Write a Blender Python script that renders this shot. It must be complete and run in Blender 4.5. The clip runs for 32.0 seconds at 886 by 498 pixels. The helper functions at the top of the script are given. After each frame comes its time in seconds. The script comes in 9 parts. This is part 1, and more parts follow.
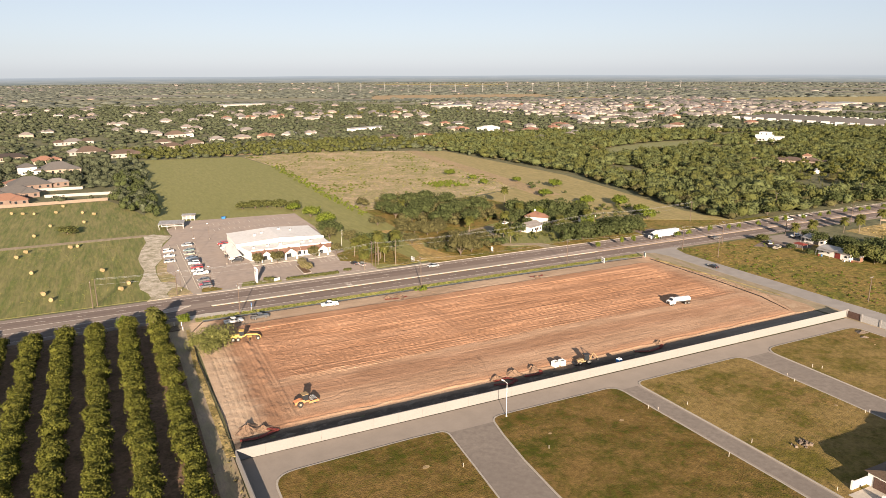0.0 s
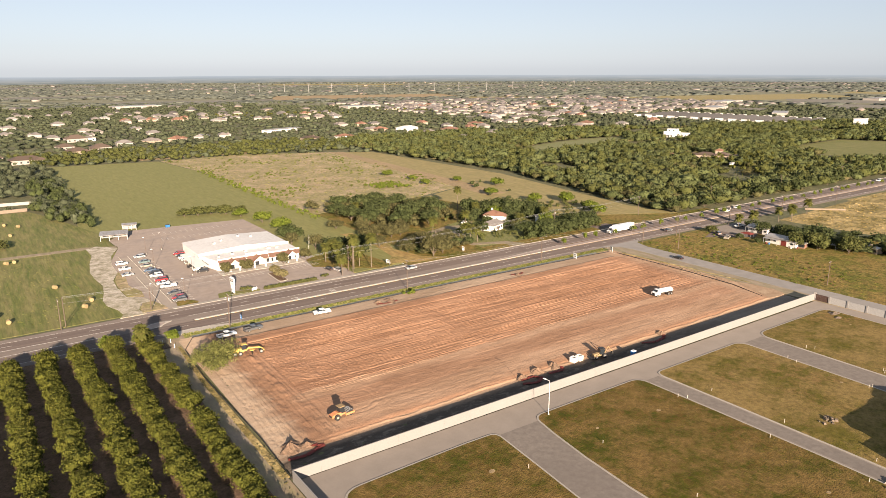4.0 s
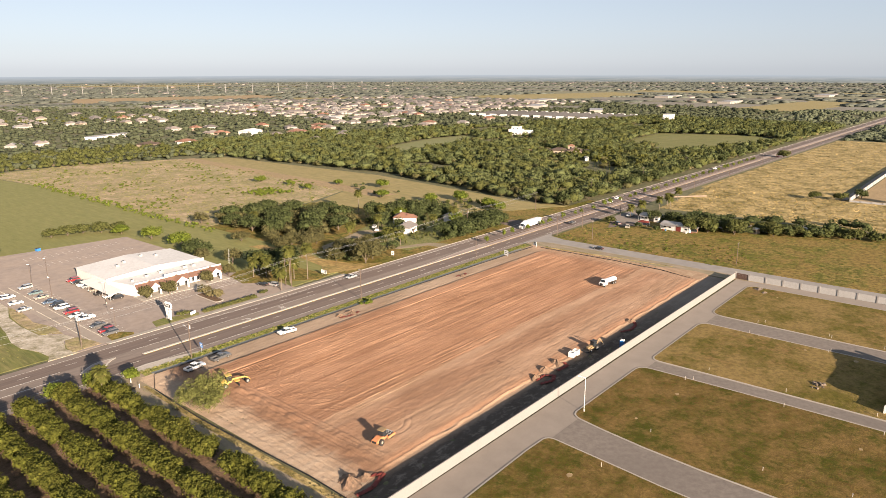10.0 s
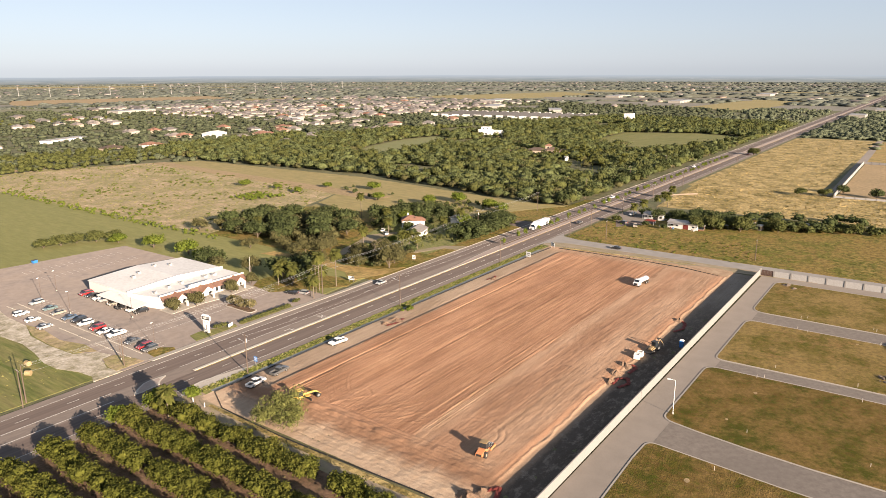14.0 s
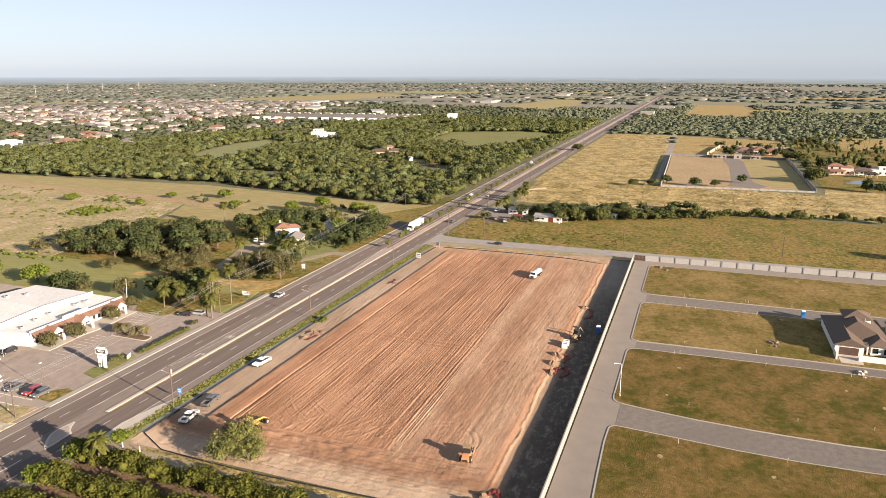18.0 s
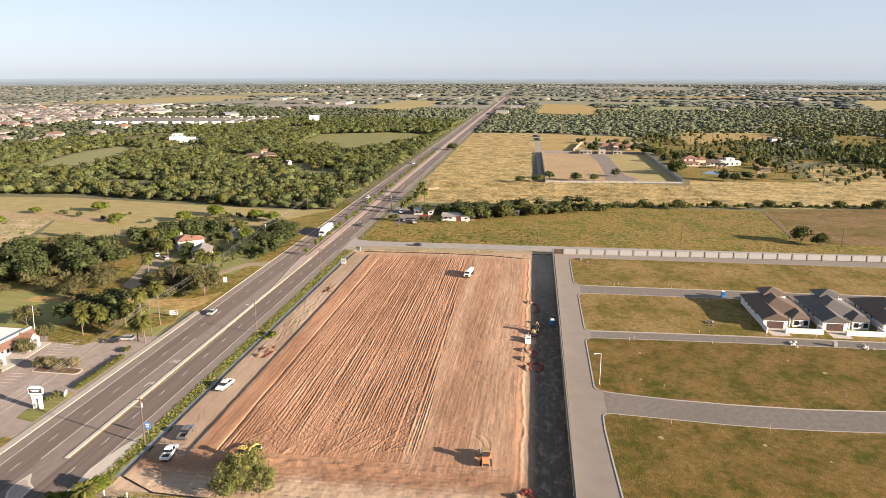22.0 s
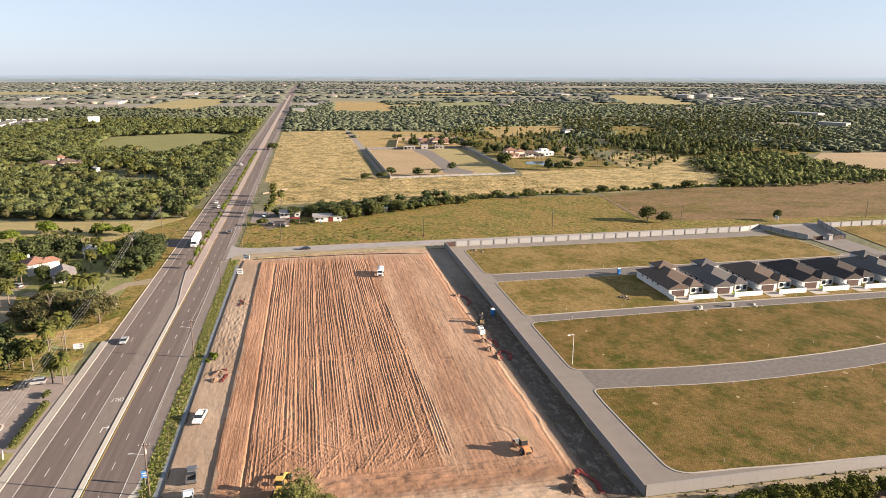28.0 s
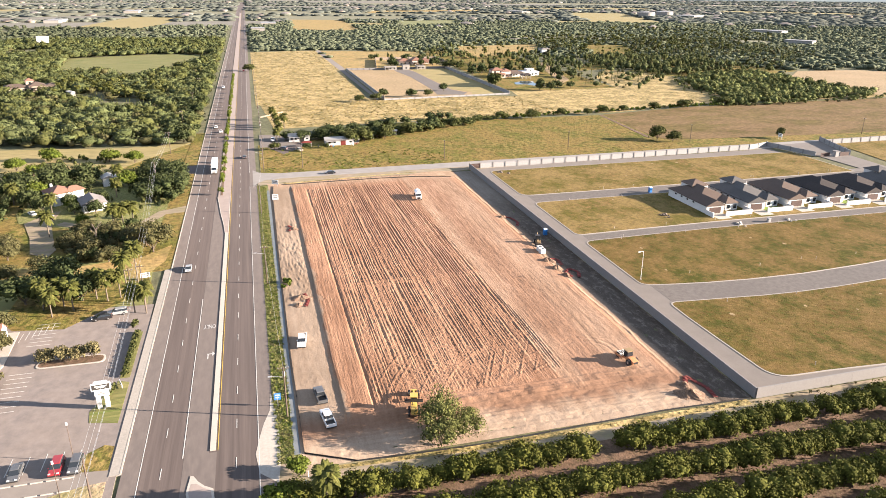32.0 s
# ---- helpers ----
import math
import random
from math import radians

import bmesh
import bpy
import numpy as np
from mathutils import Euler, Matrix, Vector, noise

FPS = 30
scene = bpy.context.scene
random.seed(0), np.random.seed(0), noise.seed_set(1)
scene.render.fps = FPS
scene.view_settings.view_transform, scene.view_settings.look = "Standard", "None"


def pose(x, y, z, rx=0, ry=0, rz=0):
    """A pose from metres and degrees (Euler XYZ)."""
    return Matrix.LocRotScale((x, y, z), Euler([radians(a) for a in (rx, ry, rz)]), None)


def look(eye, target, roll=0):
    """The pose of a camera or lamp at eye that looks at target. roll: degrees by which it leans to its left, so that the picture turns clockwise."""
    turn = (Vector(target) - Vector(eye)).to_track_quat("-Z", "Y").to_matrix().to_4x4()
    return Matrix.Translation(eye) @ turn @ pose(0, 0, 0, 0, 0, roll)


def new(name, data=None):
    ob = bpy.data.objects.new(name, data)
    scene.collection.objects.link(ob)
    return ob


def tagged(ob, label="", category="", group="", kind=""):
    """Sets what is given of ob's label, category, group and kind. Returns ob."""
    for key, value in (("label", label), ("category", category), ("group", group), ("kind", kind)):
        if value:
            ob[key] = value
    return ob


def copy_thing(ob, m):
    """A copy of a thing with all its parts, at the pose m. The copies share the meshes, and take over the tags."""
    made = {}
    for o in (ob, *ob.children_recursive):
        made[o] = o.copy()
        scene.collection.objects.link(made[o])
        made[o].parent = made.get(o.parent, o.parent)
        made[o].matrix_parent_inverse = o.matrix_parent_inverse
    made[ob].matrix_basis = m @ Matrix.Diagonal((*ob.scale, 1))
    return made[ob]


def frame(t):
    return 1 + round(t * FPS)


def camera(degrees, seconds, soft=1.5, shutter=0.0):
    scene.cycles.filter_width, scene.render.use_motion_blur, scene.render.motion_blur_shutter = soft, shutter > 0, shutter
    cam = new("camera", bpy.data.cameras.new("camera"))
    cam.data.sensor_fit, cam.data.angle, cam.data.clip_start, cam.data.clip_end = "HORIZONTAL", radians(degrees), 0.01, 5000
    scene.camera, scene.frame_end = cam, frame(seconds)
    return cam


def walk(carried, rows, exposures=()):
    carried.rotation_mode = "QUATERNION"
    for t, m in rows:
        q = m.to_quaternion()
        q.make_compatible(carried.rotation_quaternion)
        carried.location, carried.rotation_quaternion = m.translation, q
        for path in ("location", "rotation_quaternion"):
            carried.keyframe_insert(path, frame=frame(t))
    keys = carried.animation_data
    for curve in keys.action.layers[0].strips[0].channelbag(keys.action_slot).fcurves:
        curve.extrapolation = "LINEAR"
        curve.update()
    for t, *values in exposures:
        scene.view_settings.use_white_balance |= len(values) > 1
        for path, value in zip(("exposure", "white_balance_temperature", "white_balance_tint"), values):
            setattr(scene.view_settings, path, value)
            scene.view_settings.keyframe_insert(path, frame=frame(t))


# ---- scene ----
cam = camera(64.89, 32.0, soft=0.4)
# seconds, x, y, z, and the turns about x, y and z
PATH = [
    (0, -1.12, 2.23, 80.03, 75.597, 0.224, -25.93),
    (0.5, -4.77, 4.21, 80.06, 75.607, 0.262, -25.939),
    (1, -8.32, 6.3, 80.08, 75.606, 0.312, -25.936),
    (1.5, -11.71, 8.43, 80.11, 75.616, 0.344, -26.13),
    (2, -15.17, 10.71, 80.13, 75.606, 0.317, -27.183),
    (2.5, -18.5, 13.08, 80.13, 75.586, 0.341, -28.315),
    (3, -21.82, 15.46, 80.15, 75.597, 0.296, -29.648),
    (3.5, -25.04, 17.97, 80.14, 75.57, 0.261, -31.88),
    (4, -28.32, 20.52, 80.11, 75.565, 0.198, -34.494),
    (4.5, -31.55, 23.36, 80.09, 75.522, 0.105, -37.118),
    (6.5, -42.78, 35.02, 80.05, 75.506, 0.002, -45.44),
    (7, -45.64, 38.19, 80.09, 75.508, 0.001, -46.806),
    (7.5, -48.32, 41.37, 80.1, 75.53, 0.05, -46.834),
    (8, -50.82, 44.52, 80.11, 75.55, 0.077, -46.963),
    (8.5, -53.28, 47.81, 80.08, 75.559, 0.093, -47.786),
    (9, -55.72, 51.18, 80.03, 75.565, 0.097, -48.771),
    (9.5, -58.13, 54.67, 80.02, 75.559, 0.098, -49.631),
    (10, -60.61, 58.13, 80, 75.571, 0.128, -49.743),
    (10.5, -62.8, 61.76, 79.98, 75.571, 0.165, -49.758),
    (11, -65.03, 65.35, 80.01, 75.57, 0.193, -49.784),
    (11.5, -67.22, 68.98, 80, 75.568, 0.203, -49.819),
    (12, -69.37, 72.65, 80.02, 75.576, 0.226, -49.86),
    (12.5, -71.49, 76.34, 80.06, 75.583, 0.255, -49.896),
    (13, -73.53, 79.96, 80.16, 75.581, 0.303, -49.934),
    (13.5, -75.37, 83.52, 80.16, 75.589, 0.29, -51.085),
    (14, -77.26, 87.15, 80.18, 75.577, 0.174, -54.318),
    (14.5, -79.22, 90.98, 80.15, 75.575, 0.055, -57.725),
    (16.5, -85.65, 105.93, 80.03, 75.627, 0.015, -64.909),
    (17, -86.99, 109.72, 80.06, 75.645, 0.033, -66.569),
    (17.5, -88.28, 113.59, 80.08, 75.642, 0.069, -68.23),
    (18, -89.45, 117.55, 80.07, 75.66, 0.032, -69.892),
    (18.5, -90.39, 121.45, 80.11, 75.666, 0.07, -71.525),
    (19, -91.33, 125.41, 80.07, 75.683, 0.071, -73.1),
    (19.5, -92.21, 129.49, 80.04, 75.688, 0.056, -74.687),
    (20, -92.88, 133.56, 79.98, 75.693, 0.064, -76.247),
    (20.5, -93.42, 137.61, 79.91, 75.707, 0.068, -77.807),
    (21, -93.94, 141.8, 79.87, 75.72, 0.048, -79.399),
    (21.5, -94.26, 145.91, 79.85, 75.733, 0.047, -80.98),
    (22, -94.5, 150.05, 79.83, 75.745, 0.045, -82.56),
    (22.5, -94.61, 154.28, 79.86, 75.736, 0.064, -83.698),
    (23, -94.61, 158.47, 79.84, 75.745, 0.103, -83.724),
    (23.5, -94.54, 162.58, 79.85, 75.742, 0.143, -83.717),
    (24, -94.38, 166.71, 79.91, 75.728, 0.184, -83.717),
    (24.5, -94.08, 170.79, 79.92, 75.723, 0.195, -84.366),
    (25, -93.71, 174.92, 79.92, 75.717, 0.156, -86.083),
    (25.5, -93.34, 179.13, 79.9, 75.711, 0.117, -88.32),
    (27.5, -91.75, 196.22, 79.48, 75.764, -0.062, -97.392),
    (28, -91.45, 200.52, 79.34, 75.56, -0.136, -100.874),
    (28.5, -91.15, 204.96, 79.27, 75.254, -0.191, -103.992),
    (29, -90.6, 209.45, 79.23, 74.974, -0.246, -104.877),
    (29.5, -89.98, 213.8, 79, 73.837, -0.244, -104.888),
    (30, -89.24, 218.1, 78.95, 71.588, -0.26, -104.915),
    (30.5, -88.35, 222.29, 78.99, 69.986, -0.27, -104.927),
    (31, -87.37, 226.5, 79.05, 69.329, -0.271, -104.961),
    (31.5, -86.33, 230.65, 79.09, 69.308, -0.266, -105.007),
    (32, -85.39, 234.32, 79.11, 69.304, -0.244, -105.032),
]
walk(cam, [(t, pose(x, y, z, rx, ry, rz)) for t, x, y, z, rx, ry, rz in PATH],
     exposures=[(0, 1.83, 6500, 14), (9, 1.86, 6450, 14), (14, 1.90, 6380, 14), (19, 2.03, 6300, 14), (28, 2.12, 6150, 14), (29.5, 2.17, 6050, 14), (31, 2.58, 5900, 14), (32, 2.60, 5900, 14)])

# ---- world and sun ----
SUN_EL, SUN_DIR = 14.5, (-0.325, -0.946)
world = bpy.data.worlds.new("world")
scene.world = world
world.use_nodes = True
wn = world.node_tree
sky = wn.nodes.new("ShaderNodeTexSky")
sky.sky_type = 'NISHITA'
sky.sun_disc = False
sky.sun_elevation = radians(SUN_EL)
sky.sun_rotation = math.atan2(SUN_DIR[0], SUN_DIR[1])
sky.altitude = 50
sky.air_density = 1.0
sky.dust_density = 0.4
sky.ozone_density = 1.5
pale = wn.nodes.new("ShaderNodeHueSaturation")
pale.inputs["Saturation"].default_value = 0.50
tint = wn.nodes.new("ShaderNodeMix")
tint.data_type, tint.blend_type = 'RGBA', 'MULTIPLY'
tint.inputs[0].default_value = 1.0
tint.inputs[7].default_value = (0.90, 0.98, 1.14, 1)
wn.links.new(sky.outputs[0], pale.inputs["Color"])
wn.links.new(pale.outputs[0], tint.inputs[6])
# a thin even haze over the whole sky
haze = wn.nodes.new("ShaderNodeMix")
haze.data_type = 'RGBA'
haze.inputs[0].default_value = 0.40
haze.inputs[7].default_value = (5.9, 6.7, 7.5, 1)
wn.links.new(tint.outputs[2], haze.inputs[6])
wn.links.new(haze.outputs[2], wn.nodes["Background"].inputs[0])
wn.nodes["Background"].inputs[1].default_value = 0.0315
sun = new("sun", bpy.data.lights.new("sun", 'SUN'))
sun.data.energy = 5.0
sun.data.angle = radians(0.53)
sun.data.color = (1.0, 0.815, 0.61)
sun.matrix_world = look((SUN_DIR[0] * 100, SUN_DIR[1] * 100, 100 * math.tan(radians(SUN_EL))), (0, 0, 0))

# ---- materials ----
def node_mat(name):
    m = bpy.data.materials.new(name)
    m.use_nodes = True
    return m, m.node_tree.nodes, m.node_tree.links, m.node_tree.nodes["Principled BSDF"]


def mixed(name, cols, scales=(0.5, 6.0), rough=0.85, bump=0.0, bump_scale=8.0, stretch=(1, 1, 1), metal=0.0, sharp=(0.35, 0.65), spec=0.3, island=0.0, obj_random=0.0, grain=0.6, fleck=None):
    """A surface of two or three colours, mixed by noise at two scales, in metres."""
    m, n, l, p = node_mat(name)
    geo = n.new("ShaderNodeNewGeometry")
    mp = n.new("ShaderNodeMapping")
    mp.inputs["Scale"].default_value = stretch
    l.new(geo.outputs["Position"], mp.inputs["Vector"])
    def nz(scale, detail=9):
        t = n.new("ShaderNodeTexNoise")
        t.inputs["Scale"].default_value = scale
        t.inputs["Detail"].default_value = detail
        t.inputs["Roughness"].default_value = grain
        l.new(mp.outputs[0], t.inputs["Vector"])
        r = n.new("ShaderNodeMapRange")
        r.inputs[1].default_value, r.inputs[2].default_value = sharp
        l.new(t.outputs[0], r.inputs[0])
        return r.outputs[0]
    def mix(f, a, b):
        x = n.new("ShaderNodeMix")
        x.data_type = 'RGBA'
        l.new(f, x.inputs[0])
        for s, v in ((6, a), (7, b)):
            if isinstance(v, tuple):
                x.inputs[s].default_value = (*v, 1)
            else:
                l.new(v, x.inputs[s])
        return x.outputs[2]
    c = mix(nz(scales[0]), cols[0], cols[1])
    if len(cols) > 2:
        c = mix(nz(scales[1]), c, cols[2]) if len(cols) == 3 else mix(nz(scales[0] * 2.7), mix(nz(scales[1]), c, cols[2]), cols[3])
    else:
        d = tuple(v * 0.8 for v in cols[0])
        hs = n.new("ShaderNodeMapRange")
        hs.inputs[3].default_value, hs.inputs[4].default_value = 0, 0.5
        l.new(nz(scales[1]), hs.inputs[0])
        c = mix(hs.outputs[0], c, d)
    if fleck:
        t = n.new("ShaderNodeTexNoise")
        t.inputs["Scale"].default_value, t.inputs["Detail"].default_value, t.inputs["Roughness"].default_value = fleck[0], 4, .75
        l.new(mp.outputs[0], t.inputs["Vector"])
        r = n.new("ShaderNodeMapRange")
        r.inputs[1].default_value, r.inputs[2].default_value = .36, .64
        r.inputs[3].default_value, r.inputs[4].default_value = 1 - fleck[1], 1 + fleck[1]
        l.new(t.outputs[0], r.inputs[0])
        x = n.new("ShaderNodeMix")
        x.data_type, x.blend_type = 'RGBA', 'MULTIPLY'
        x.inputs[0].default_value = 1.0
        l.new(c, x.inputs[6])
        l.new(r.outputs[0], x.inputs[7])
        c = x.outputs[2]
    if island or obj_random:
        hsv = n.new("ShaderNodeHueSaturation")
        src = geo.outputs["Random Per Island"] if island else n.new("ShaderNodeObjectInfo").outputs["Random"]
        r = n.new("ShaderNodeMapRange")
        a = island or obj_random
        r.inputs[3].default_value, r.inputs[4].default_value = 1 - a, 1 + a
        l.new(src, r.inputs[0])
        l.new(r.outputs[0], hsv.inputs["Value"])
        l.new(c, hsv.inputs["Color"])
        c = hsv.outputs[0]
    l.new(c, p.inputs["Base Color"])
    p.inputs["Roughness"].default_value = rough
    p.inputs["Diffuse Roughness"].default_value = .3 if "asphalt" in name else 0.0
    p.inputs["Metallic"].default_value = metal
    p.inputs["Specular IOR Level"].default_value = spec
    if bump:
        t = n.new("ShaderNodeTexNoise")
        t.inputs["Scale"].default_value = bump_scale
        t.inputs["Detail"].default_value = 5
        l.new(mp.outputs[0], t.inputs["Vector"])
        b = n.new("ShaderNodeBump")
        b.inputs["Strength"].default_value = 1.0
        b.inputs["Distance"].default_value = bump
        l.new(t.outputs[0], b.inputs["Height"])
        l.new(b.outputs[0], p.inputs["Normal"])
    return m


def paint(name, c, rough=0.4, metal=0.0, coat=0.0):
    m = mixed(name, [c, tuple(v * 0.9 for v in c)], (0.7, 5.0), rough, metal=metal, spec=0.5)
    m.node_tree.nodes["Principled BSDF"].inputs["Coat Weight"].default_value = coat
    return m


M_LAND = mixed("land_dry_brush", [(0.0864, 0.0862, 0.0392), (0.1344, 0.1214, 0.0647), (0.0640, 0.0713, 0.0314), (0.1056, 0.1003, 0.0490)], (0.006, 0.05), 0.95, 0.15, 1.5, grain=0.72, sharp=(0.38, 0.62), fleck=(.3, .3))
M_LAWN = mixed("lot_grass", [(0.0589, 0.0596, 0.0074), (0.1178, 0.0713, 0.0192), (0.0420, 0.0458, 0.0050), (0.1389, 0.0895, 0.0294)], (0.034, 0.4), 0.95, 0.16, 3.5, grain=0.8, sharp=(0.43, 0.57), fleck=(.8, .26), spec=0.1)
M_LAWNDRY = mixed("dry_lot_grass", [(0.1069, 0.0862, 0.0175), (0.1737, 0.1084, 0.0417), (0.0802, 0.0709, 0.0123), (0.1871, 0.1305, 0.0485)], (0.022, 0.26), 0.95, 0.16, 3.5, grain=0.76, sharp=(0.43, 0.57), fleck=(.7, .22), spec=0.1)
M_HAYF = mixed("hay_field_grass", [(0.0902, 0.1056, 0.0208), (0.1477, 0.1364, 0.0416), (0.0704, 0.0941, 0.0150), (0.1632, 0.1460, 0.0516)], (0.10, 0.55), 0.95, 0.08, 4.0, stretch=(1.0, 0.1, 1), grain=0.72, sharp=(0.40, 0.60), fleck=(.8, .22))
M_GREENF = mixed("green_crop", [(0.1707, 0.1658, 0.0528), (0.1984, 0.1837, 0.0638), (0.1477, 0.1478, 0.0443)], (0.02, 0.4), 0.95, 0.06, 5.0, stretch=(1, 0.2, 1), fleck=(.7, .1))
M_SCRUB = mixed("scrub_grass", [(0.30, 0.215, 0.125), (0.165, 0.152, 0.058), (0.385, 0.285, 0.185), (0.20, 0.172, 0.072)], (0.018, 0.14), 0.95, 0.2, 1.2, grain=0.78, sharp=(0.42, 0.58), fleck=(.5, .28))
M_TILL = mixed("mown_tan_field", [(0.2335, 0.1840, 0.0743), (0.2767, 0.2162, 0.0961), (0.1946, 0.1656, 0.0629)], (0.02, 0.4), 0.95, 0.08, 3.0, stretch=(1, 0.15, 1), fleck=(.6, .16))
M_TRACKF = mixed("dry_stubble", [(0.2883, 0.2059, 0.1107), (0.2334, 0.1716, 0.0872)], (0.03, 0.5), 0.95, 0.08, 3.0, fleck=(.4, .2))
M_EASTF = mixed("weedy_meadow", [(0.1172, 0.1105, 0.0226), (0.2035, 0.1485, 0.0491), (0.0793, 0.0818, 0.0160), (0.1737, 0.1229, 0.0398)], (0.022, 0.3), 0.95, 0.22, 1.2, grain=0.78, sharp=(0.45, 0.55), fleck=(.55, .4), spec=0.1)
M_YELLOWF = mixed("yellow_dry_grass", [(0.2224, 0.1594, 0.0512), (0.3104, 0.2216, 0.0799), (0.1385, 0.1166, 0.0319), (0.2768, 0.1866, 0.0671)], (0.028, 0.3), 0.95, 0.2, 1.5, stretch=(1, .6, 1), grain=0.8, sharp=(0.43, 0.57), fleck=(.5, .3))
M_DRYWEED = mixed("dry_gold_weeds", [(0.1776, 0.1287, 0.0361), (0.2793, 0.2034, 0.0730), (0.0912, 0.0780, 0.0205), (0.3249, 0.2429, 0.1026)], (0.03, 0.4), 0.95, 0.3, 1.2, stretch=(1, .8, 1), grain=0.8, sharp=(0.44, 0.56), fleck=(.45, .42))
M_VERGE = mixed("lush_verge_grass", [(0.1076, 0.1318, 0.0252), (0.1573, 0.1625, 0.0396), (0.0745, 0.1010, 0.0180), (0.1904, 0.1669, 0.0648)], (0.25, 2.0), 0.95, 0.2, 3.0, fleck=(1.5, .4))
M_ASPHALT = mixed("worn_asphalt", [(0.0853, 0.0664, 0.0584), (0.1263, 0.0999, 0.0858), (0.0729, 0.0571, 0.0500)], (0.35, 0.9), 0.85, 0.01, 20, stretch=(0.02, 1, 1), sharp=(0.3, 0.7), fleck=(1.2, .12))
M_SHOULDER = mixed("shoulder_asphalt", [(0.1198, 0.0991, 0.0876), (0.0990, 0.0833, 0.0745), (0.1354, 0.1121, 0.0980)], (0.05, 0.8), 0.9, 0.01, 20, stretch=(0.3, 1, 1))
M_STREET = mixed("residential_asphalt", [(0.1751, 0.1518, 0.1307), (0.1934, 0.1680, 0.1455), (0.1628, 0.1417, 0.1217)], (0.03, 0.25), 0.88, 0.008, 20, fleck=(.5, .07))
M_SIDEST = mixed("chip_seal_street", [(0.235, 0.215, 0.195), (0.265, 0.243, 0.220), (0.205, 0.188, 0.170)], (0.04, 0.3), 0.9, 0.008, 20, fleck=(.6, .08))
M_STREETDARK = mixed("newer_dark_asphalt", [(0.1307, 0.1139, 0.0992), (0.1568, 0.1370, 0.1187), (0.1129, 0.0964, 0.0842)], (0.05, 0.7), 0.88, 0.01, 20)
M_LOT = mixed("parking_lot_asphalt", [(0.1599, 0.1348, 0.1194), (0.1866, 0.1579, 0.1395), (0.1332, 0.1148, 0.1056), (0.1759, 0.1463, 0.1258)], (0.04, 0.4), 0.9, 0.01, 20, fleck=(.35, .10))
M_CONC = mixed("pale_concrete", [(0.3506, 0.3182, 0.2707), (0.3049, 0.2738, 0.232), (0.3811, 0.3441, 0.2953)], (0.15, 2.0), 0.85, 0.005, 30)
M_WALL = mixed("stucco_wall", [(0.1888, 0.1784, 0.1703), (0.1737, 0.1629, 0.1535), (0.2001, 0.1901, 0.1806)], (0.12, 2.5), 0.9, 0.006, 25)
M_WALLGREY = mixed("grey_block_wall", [(0.2478, 0.2432, 0.2362), (0.2184, 0.2141, 0.2075), (0.2772, 0.2697, 0.2608)], (0.15, 2.5), 0.9, 0.006, 25)
M_WHITE = mixed("white_stucco", [(0.624, 0.6045, 0.5694), (0.5772, 0.5577, 0.5226)], (0.3, 3.0), 0.8, 0.004, 30)
M_ROOFW = mixed("white_membrane_roof", [(0.5184, 0.504, 0.4824), (0.432, 0.4176, 0.396), (0.5616, 0.5472, 0.5256)], (0.08, 0.8), 0.7, 0.004, 20)
M_TILE = mixed("terracotta_tiles", [(0.1790, 0.0926, 0.0630), (0.1459, 0.0741, 0.0519), (0.2055, 0.1111, 0.0741)], (0.5, 4.0), 0.8, 0.03, 12, obj_random=0.12)
M_TILEDARK = mixed("dark_brown_tiles", [(0.0306, 0.0236, 0.0211), (0.0224, 0.0184, 0.0169), (0.0408, 0.0318, 0.0274)], (0.5, 4.0), 0.8, 0.03, 12, obj_random=0.25)
M_TILETAN = mixed("tan_brown_tiles", [(0.0850, 0.0595, 0.0446), (0.0701, 0.0489, 0.0383), (0.0977, 0.0701, 0.0531)], (0.5, 4.0), 0.8, 0.03, 12, obj_random=0.2)
M_SOILTAN = mixed("tan_loose_soil", [(0.3282, 0.2293, 0.1455), (0.2721, 0.1850, 0.1128), (0.3842, 0.2816, 0.1855), (0.2401, 0.1530, 0.0910)], (0.06, 0.7), 0.95, 0.06, 3.0, grain=0.72, sharp=(0.38, 0.62))
M_SOILGREY = mixed("damp_grey_soil", [(0.080, 0.062, 0.047), (0.125, 0.096, 0.072), (0.055, 0.046, 0.036), (0.15, 0.116, 0.086)], (0.09, 0.5), 0.95, 0.08, 2.0, stretch=(.5, 1, 1), grain=0.75, sharp=(0.42, 0.6), fleck=(.8, .3))
M_ORCHSOIL = mixed("orchard_floor", [(0.1247, 0.0720, 0.0441), (0.0869, 0.0529, 0.0331), (0.0680, 0.0500, 0.0221), (0.1512, 0.0941, 0.0602)], (0.12, 0.9), 0.95, 0.1, 3.0, grain=0.75, sharp=(0.4, 0.6), fleck=(1.2, .3))
M_TRACK = mixed("dirt_track", [(0.2851, 0.2214, 0.1614), (0.2401, 0.1845, 0.1306), (0.1801, 0.1550, 0.0846)], (0.1, 0.5), 0.95, 0.05, 4.0, stretch=(1, 0.3, 1), fleck=(1.0, .22))
M_CALICHE = mixed("caliche_gravel", [(0.4346, 0.3842, 0.3158), (0.3762, 0.3270, 0.2605), (0.4681, 0.4168, 0.3474), (0.1471, 0.1287, 0.0621)], (0.1, 0.8), 0.95, 0.02, 6, grain=0.75, sharp=(0.4, 0.66), fleck=(.9, .2))
M_PAINTW = mixed("road_paint_white", [(0.5032, 0.4838, 0.4461), (0.4080, 0.3898, 0.3608)], (0.4, 5.0), 0.7)
